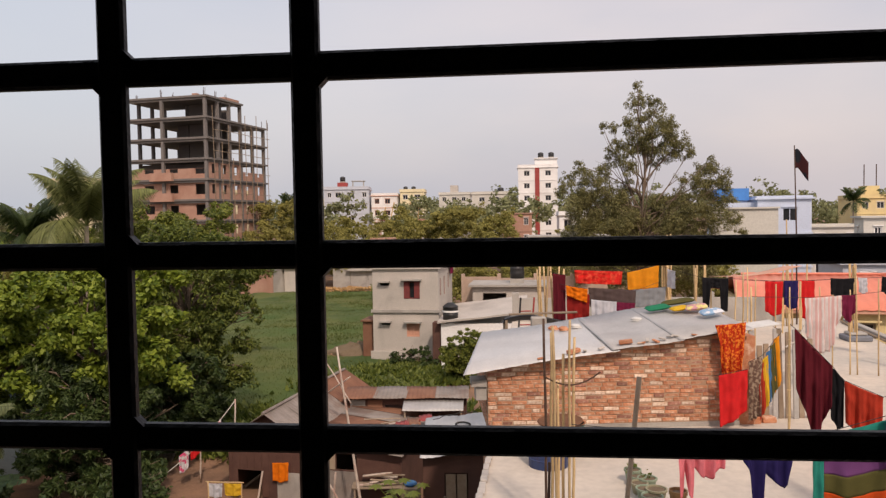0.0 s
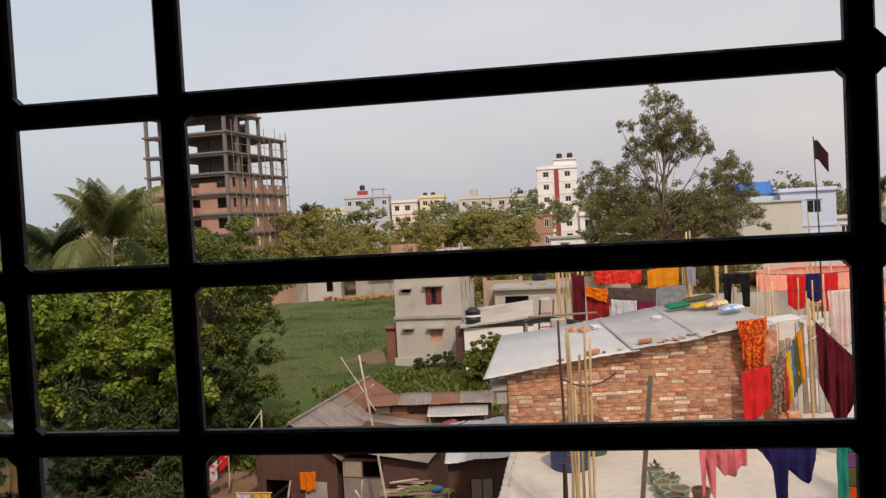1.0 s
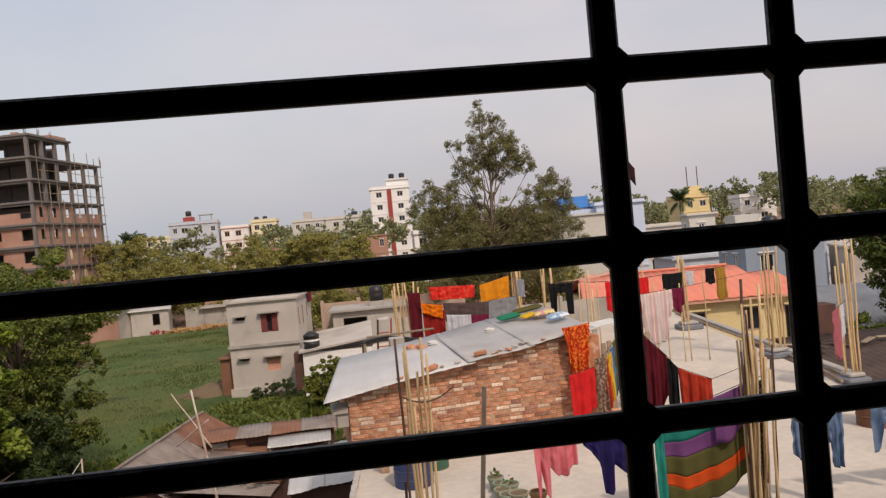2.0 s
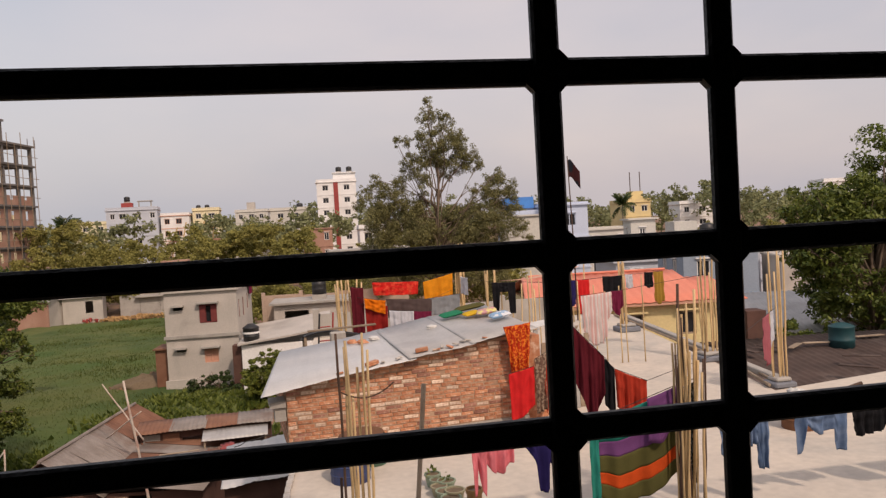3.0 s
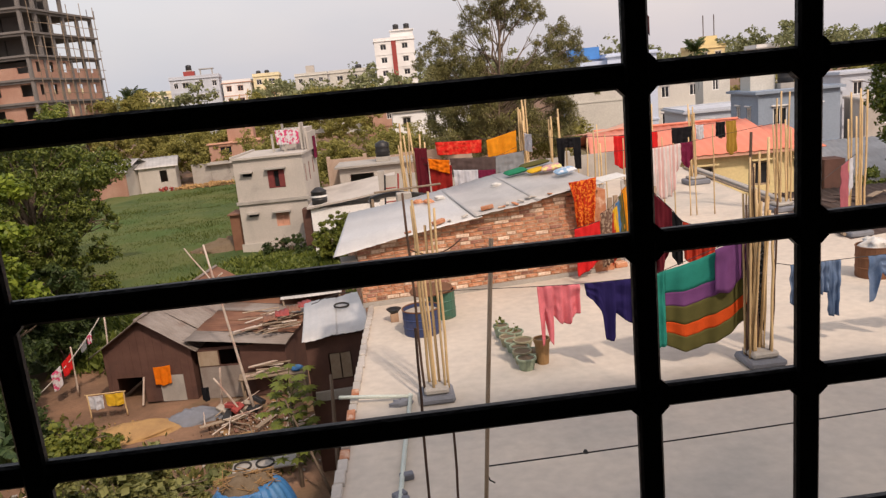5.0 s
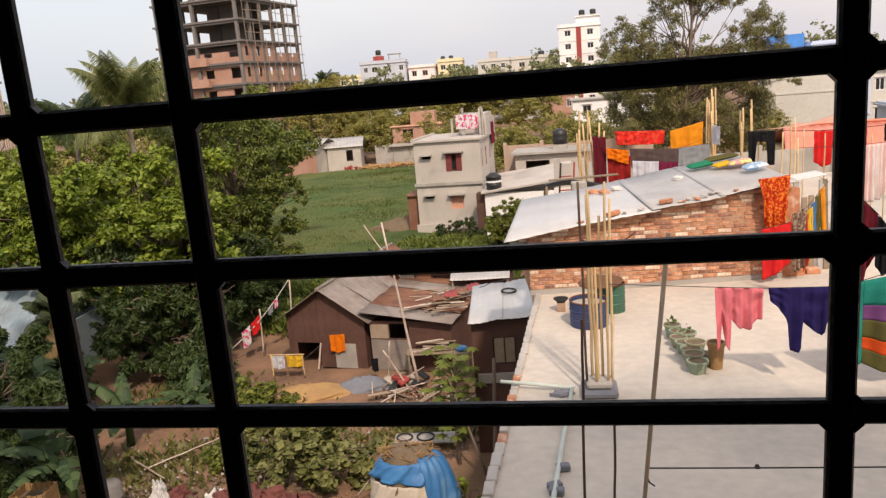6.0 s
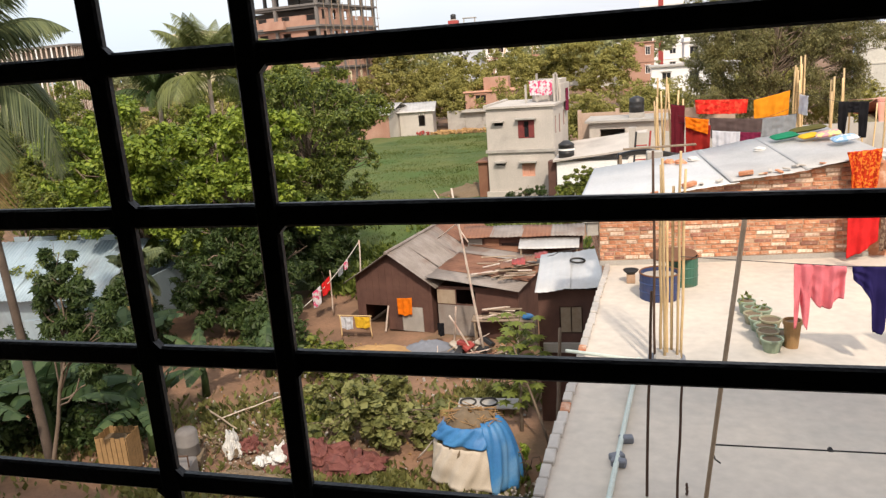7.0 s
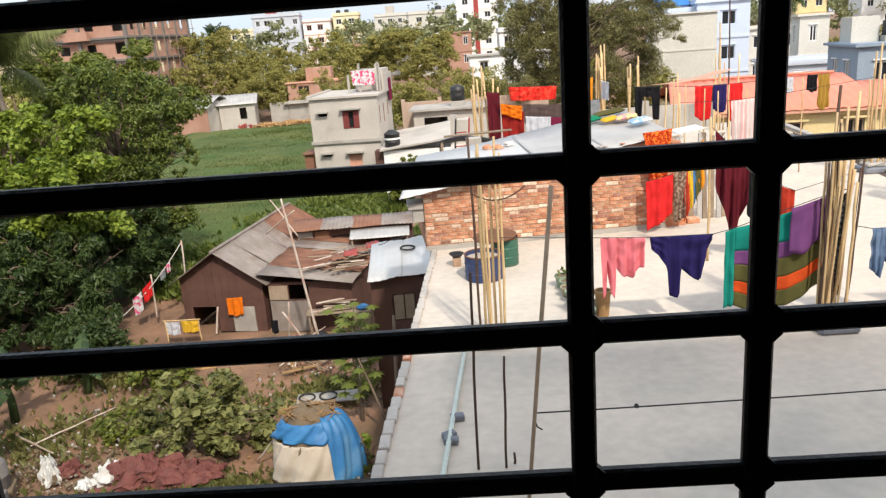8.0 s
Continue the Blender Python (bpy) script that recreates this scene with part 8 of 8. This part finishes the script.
cloth("floral_cloth", "dark grey floral cloth beside a blanket", (4.63, 8.22, 7.62), (4.82, 8.18, 7.68), 1.3, C_FLORAL, [(0, 0.8), (1, 1)], 2, 0.02, seed=8, nu=14)

strung("washing line with denim on it", (4.95, 8.14, 7.27), (5.1, 8.1, 7.24), (8.8, 8.06, 7.24), (12.4, 7.7, 7.4))
pole("bamboo_pole", "bamboo pole at the end of a denim-hung line", (12.4, 7.7, 6.0), (12.4, 7.7, 7.6), 0.025, 0.02, M_BAMBOO)
for x0, x1, d, m, lb, pf, sd in (
    (5.1, 5.42, 0.62, C_DENIM, "blue denim trousers folded over a line", [(0, 0.8), (0.4, 1), (0.5, 0.6), (0.6, 0.7), (1, 0.75)], 11),
    (5.45, 5.75, 0.72, C_DENIM, "faded blue denim trousers on a line", [(0, 0.6), (0.45, 0.55), (0.55, 1), (1, 1)], 12),
    (6.1, 6.85, 0.6, C_DENIM, "blue denim jacket pegged by its hem", [(0, 1.0), (0.14, 1.0), (0.2, 0.35), (0.45, 0.62), (0.75, 0.5), (0.82, 1.0), (1, 1)], 13),
    (6.9, 7.45, 0.5, C_BLACK, "black shirt on a line", [(0, 0.5), (0.15, 0.9), (0.9, 0.8), (1, 0.5)], 14),
    (7.5, 8.1, 0.7, C_PLAID, "light blue checked shirt on a line", [(0, 0.5), (0.15, 1), (0.9, 1), (1, 0.6)], 15),
    (8.2, 8.8, 0.5, C_GREYPLAIN, "grey cloth on a line", None, 16),
):
    z = 7.24
    cloth("denim_cloth" if m == C_DENIM else "shirt", lb, (x0, 8.1 - 0.0108 * (x0 - 5.1), z), (x1, 8.1 - 0.0108 * (x1 - 5.1), z), d, m, pf, 4, 0.03, 0.0, seed=sd)

strung("sloping washing line from a bamboo pole", (4.16, 11.1, 8.16), (4.22, 11.05, 8.1), (4.72, 10.95, 7.55), (4.84, 10.87, 7.36), (5.35, 10.75, 7.14), (7.4, 12.1, 7.2), (9.75, 13.9, 7.7))
pole("bamboo_pole", "bamboo pole that holds a sloping line", (4.16, 11.1, 6.0), (4.16, 11.1, 8.3), 0.022, 0.018, M_BAMBOO)
cloth("maroon_cloth", "maroon cloth hanging in a point", (4.22, 11.05, 8.1), (4.72, 10.95, 7.55), 1.35, C_MAROON, [(0, 0.65), (0.3, 0.8), (0.5, 0.98), (0.62, 0.95), (1, 0.45)], 3, 0.05, seed=21)
cloth("black_cloth", "black cloth between red ones", (4.7, 10.96, 7.55), (4.86, 10.87, 7.36), 0.75, C_BLACK, [(0, 1.0), (0.5, 1.1), (1, 0.95)], 2, 0.03, 0.0, seed=22, nu=16)
cloth("red_cloth", "brick red cloth draped over a line", (4.86, 10.86, 7.35), (5.35, 10.75, 7.14), 0.72, C_BRICKRED, [(0, 0.85), (0.5, 0.98), (1, 0.95)], 3, 0.04, seed=23)

cloth("rose_cloth", "faded rose cloth hanging by bamboo rods", (9.1, 13.4, 7.56), (9.42, 13.65, 7.63), 1.05, C_ROSE, [(0, 0.8), (0.5, 1), (1, 0.9)], 2, 0.03, seed=24, nu=16)
cloth("white_cloth", "narrow white cloth beside a rose one", (9.44, 13.67, 7.63), (9.56, 13.76, 7.65), 0.75, C_WHITE, [(0, 1), (1, 0.7)], 1, 0.02, seed=25, nu=10)
cloth("print_cloth", "orange printed cloth over the shed's end", (3.58, 13.02, 7.86), (4.12, 13.08, 7.9), 1.0, C_PRINT, [(0, 0.3), (0.2, 0.95), (0.8, 1.0), (1, 0.85)], 3.5, 0.055, seed=31, shrink=0.22)
cloth("red_cloth", "bright red cloth hanging before the brick wall", (3.62, 12.95, 6.98), (4.12, 12.98, 7.08), 0.92, C_RED, [(0, 1), (0.5, 0.94), (1, 0.78)], 2, 0.02, seed=32)
cloth("brown_cloth", "brown printed cloth hanging at the shed's end", (4.16, 13.05, 7.2), (4.4, 13.1, 7.3), 1.05, C_BROWNPRINT, None, 3, 0.03, seed=33, nu=16)
for k, (m, lb) in enumerate(((C_BRICKRED, "red"), (C_YELLOWC, "yellow"), (C_BLUEC, "blue"), (C_OLIVE, "green"), (C_AMBER, "orange"))):
    cloth("scarf", "slanting %s scarf of a bright set" % lb, (4.34 + 0.07 * k, 13.1 + 0.02 * k, 7.1 + 0.12 * k), (4.44 + 0.07 * k, 13.12 + 0.02 * k, 7.2 + 0.11 * k), 0.95, m, [(0, 1), (1, 0.85)], 1, 0.02, 0, 40 + k, 0, 0.05, nu=8)
strung("washing line behind the plank stack", (4.9, 15.4, 8.1), (6.1, 15.8, 8.03), (6.95, 16.1, 8.045), (7.3, 16.2, 8.05), (9.85, 17.05, 8.2))
pole("bamboo_pole", "bamboo pole behind the plank stack", (4.9, 15.4, 6.0), (4.9, 15.4, 8.3), 0.022, 0.018, M_BAMBOO)
cloth("striped_cloth", "white striped cloth in long folds", (6.1, 15.8, 8.02), (6.95, 16.1, 8.04), 1.2, C_STRIPE, [(0, 0.6), (0.35, 1), (0.75, 0.95), (1, 0.35)], 6, 0.06, seed=51)
cloth("maroon_cloth", "maroon cloth beside a striped one", (6.95, 16.1, 8.05), (7.3, 16.2, 8.05), 0.6, C_WINE, [(0, 0.7), (0.6, 1), (1, 0.6)], 2, 0.03, seed=52)
strung("long washing line across the back of the roof", (5.5, 18.0, 8.22), (6.1, 18.3, 8.17), (7.35, 18.58, 8.15), (8.5, 19.08, 8.15), (9.95, 19.58, 8.15), (10.1, 22.6, 8.1))
pole("bamboo_pole", "bamboo pole at the near end of a long line", (5.5, 18.0, 6.0), (5.5, 18.0, 8.4), 0.022, 0.018, M_BAMBOO)
for x0, x1, y, d, m, lb, sd in ((6.1, 6.55, 18.3, 0.86, C_RED, "red cloth on a line", 53), (6.58, 6.95, 18.4, 0.7, C_NAVY, "dark blue cloth on a line", 54), (6.98, 7.35, 18.5, 1.0, C_RED, "long red cloth on a line", 55), (7.9, 8.5, 19.0, 0.5, C_BLACK, "black shirt on a line", 56), (8.6, 8.85, 19.1, 0.4, C_WHITE, "small white cloth on a line", 57), (9.3, 9.6, 19.4, 0.45, C_BLACK, "black cloth beside a mustard one", 58), (9.62, 9.95, 19.5, 0.95, C_MUSTARD, "mustard cloth hanging low", 59)):
    cloth("drying_cloth", lb, (x0, y, 8.17), (x1, y + 0.08, 8.15), d, m, [(0, 0.85), (0.5, 1), (1, 0.9)], 3, 0.04, seed=sd, nu=18)
strung("washing line with dark trousers", (4.2, 21.1, 8.35), (4.85, 19.3, 8.18), (5.5, 19.25, 8.16), (6.5, 19.1, 8.1), (7.1, 19.05, 8.1), (8.5, 19.1, 8.15))
cloth("black_trousers", "black trousers with a pale waist on a line", (4.85, 19.3, 8.18), (5.5, 19.25, 8.16), 0.85, C_BLACK, [(0, 0.95), (0.25, 0.9), (0.32, 0.3), (0.68, 0.3), (0.74, 1), (1, 1)], 3, 0.03, seed=60)
cloth("grey_cloth", "dark grey cloth on a line", (6.5, 19.1, 8.1), (7.1, 19.05, 8.1), 0.4, C_GREYC, None, 3, 0.03, seed=61)
cloth("white_cloth", "white cloth hanging between poles", (4.28, 20.85, 8.31), (4.42, 20.47, 8.27), 0.5, C_WHITE, None, 2, 0.02, seed=62, nu=10)

# bright group behind the shed
strung("washing line with red and orange cloths", (0.95, 19.2, 8.4), (1.02, 19.0, 8.35), (1.35, 19.05, 8.3), (1.65, 20.0, 8.36), (2.95, 20.1, 8.3), (3.2, 21.0, 8.21), (4.1, 21.1, 8.4), (4.25, 21.2, 8.4))
strung("middle washing line of the bright group", (0.95, 19.2, 8.1), (1.35, 18.9, 8.04), (1.9, 18.85, 7.95), (1.95, 19.2, 7.95), (3.2, 19.4, 7.85), (4.2, 21.1, 7.95))
strung("lower washing line of the bright group", (0.95, 19.2, 7.95), (1.37, 18.98, 7.86), (1.95, 18.9, 7.8), (1.96, 18.5, 7.72), (2.58, 18.5, 7.66), (2.6, 18.8, 7.62), (3.1, 18.9, 7.58), (3.2, 20.8, 7.72), (4.25, 20.9, 7.8), (4.25, 21.2, 7.9))
strung("short line along the end of the brick wall", (3.5, 12.98, 6.96), (3.62, 12.95, 6.985), (4.12, 12.98, 7.085), (4.16, 13.05, 7.2), (4.4, 13.1, 7.3), (4.78, 13.22, 7.72), (4.8, 13.75, 7.72))
cloth("dark_cloth", "dark wine-coloured cloth by bamboo poles", (1.02, 19.0, 8.35), (1.35, 19.05, 8.3), 1.2, C_MAROON, None, 2, 0.03, seed=71, nu=14)
cloth("orange_cloth", "orange cloth above a dark red one", (1.35, 18.9, 8.04), (1.9, 18.85, 7.95), 0.36, C_ORANGE, [(0, 0.7), (1, 1)], 2, 0.02, seed=72)
cloth("dark_red_cloth", "dark red cloth hanging low", (1.37, 18.98, 7.86), (1.95, 18.9, 7.8), 0.86, C_DARKRED, [(0, 0.85), (1, 1)], 2, 0.02, seed=73)
cloth("red_print_cloth", "red printed cloth on a line", (1.65, 20.0, 8.36), (2.95, 20.1, 8.3), 0.36, C_REDPRINT, None, 5, 0.04, seed=74)
cloth("grey_cloth", "grey-brown cloth on a line", (1.95, 19.2, 7.95), (3.2, 19.4, 7.85), 0.5, C_GREYC, None, 4, 0.03, seed=75)
cloth("white_cloth", "white cloth hanging before a brown one", (1.95, 18.5, 7.72), (2.58, 18.5, 7.66), 0.75, C_WHITE, None, 3, 0.03, seed=76)
cloth("wine_cloth", "dark wine cloth beside a white one", (2.6, 18.8, 7.62), (3.1, 18.9, 7.58), 0.4, C_WINE, None, 2, 0.03, seed=77)
cloth("amber_cloth", "amber orange cloth stretched on a line", (3.2, 21.0, 8.2), (4.1, 21.1, 8.4), 0.75, C_AMBER, [(0, 0.8), (1, 1)], 2, 0.03, seed=78)
cloth("grey_cloth", "plain grey cloth under an amber one", (3.2, 20.8, 7.72), (4.25, 20.9, 7.8), 0.5, C_GREYPLAIN, None, 3, 0.03, seed=79)
ld = thing("red_ladder", "small red-framed folding ladder on the roof", "ladder", (0.15, 18.6, 6.0), 10)
for x in (0, 0.35):
    part("leg", tube([(x - 0.1, 0, 0), (x + 0.06, 0.1, 1.75)], 0.025, 6), M_REDPAINT if x else M_BLACKPLASTIC, ld)
for k in range(4):
    part("rung", tube([(0.0, 0.03 + 0.02 * k, 0.35 + 0.35 * k), (0.32, 0.03 + 0.02 * k, 0.35 + 0.35 * k)], 0.018, 6), M_REDPAINT, ld)

# yard washing
for a, b, d, m, lb, sd in (((-12.55, 25.9, 1.1), (-12.25, 26.1, 1.35), 0.75, C_POLKA, "pale pink child's garment on a rope", 81), ((-12.2, 26.1, 1.4), (-11.9, 26.3, 1.7), 0.6, C_RED, "red garment on a rope", 82), ((-11.6, 26.5, 1.9), (-11.4, 26.6, 2.1), 0.35, C_GREYPLAIN, "small grey cloth on a rope", 83), ((-11.35, 26.6, 2.15), (-11.2, 26.7, 2.3), 0.35, C_POLKA, "small pink cloth on a rope", 84), ((-8.55, 24.7, 1.32), (-7.95, 24.65, 1.36), 0.7, C_ORANGE, "orange cloth hung on a tin wall", 85), ((-10.0, 23.9, 0.85), (-9.4, 23.9, 0.85), 0.45, C_YELLOWC, "yellow cloth hung low by the sand", 86), ((-10.6, 24.0, 0.8), (-10.1, 24.0, 0.8), 0.5, C_WHITE, "pale cloth hung low", 87), ((-6.65, 23.3, 0.9), (-6.4, 23.3, 0.9), 0.5, C_BLACK, "black cloth over a bamboo prop", 88)):
    cloth("yard_cloth", lb, a, b, d, m, [(0, 0.9), (0.5, 1), (1, 0.92)], 2, 0.03, seed=sd, nu=16, group="yard washing")
pole("bamboo_pole", "low rail with cloths by the sand heap", (-10.7, 24.0, 0.86), (-9.3, 23.9, 0.88), 0.02, 0.02, M_BAMBOO, knots=False)
for x in (-10.6, -9.4):
    pole("bamboo_post", "short post of a low rail", (x, 23.97, 0.0), (x, 23.96, 0.87), 0.025, 0.025, M_BAMBOO, knots=False)
# cement house roof washing
cloth("spotted_cloth", "pink spotted cloth on the cement house's roof", (-7.1, 51.9, 8.05), (-5.5, 52.0, 8.0), 1.0, C_POLKA, None, 4, 0.05, seed=91)
line("washing line on the cement house's roof", (-7.5, 52.1, 8.1), (-5.3, 52.2, 8.15), 0.05, 0.012)
cloth("wine_cloth", "wine-red cloth hanging down a cement wall", (-4.86, 54.4, 7.3), (-4.78, 55.6, 7.3), 1.6, C_WINE, None, 3, 0.04, seed=92)
# ---- bricks last ----
shed_bricks()
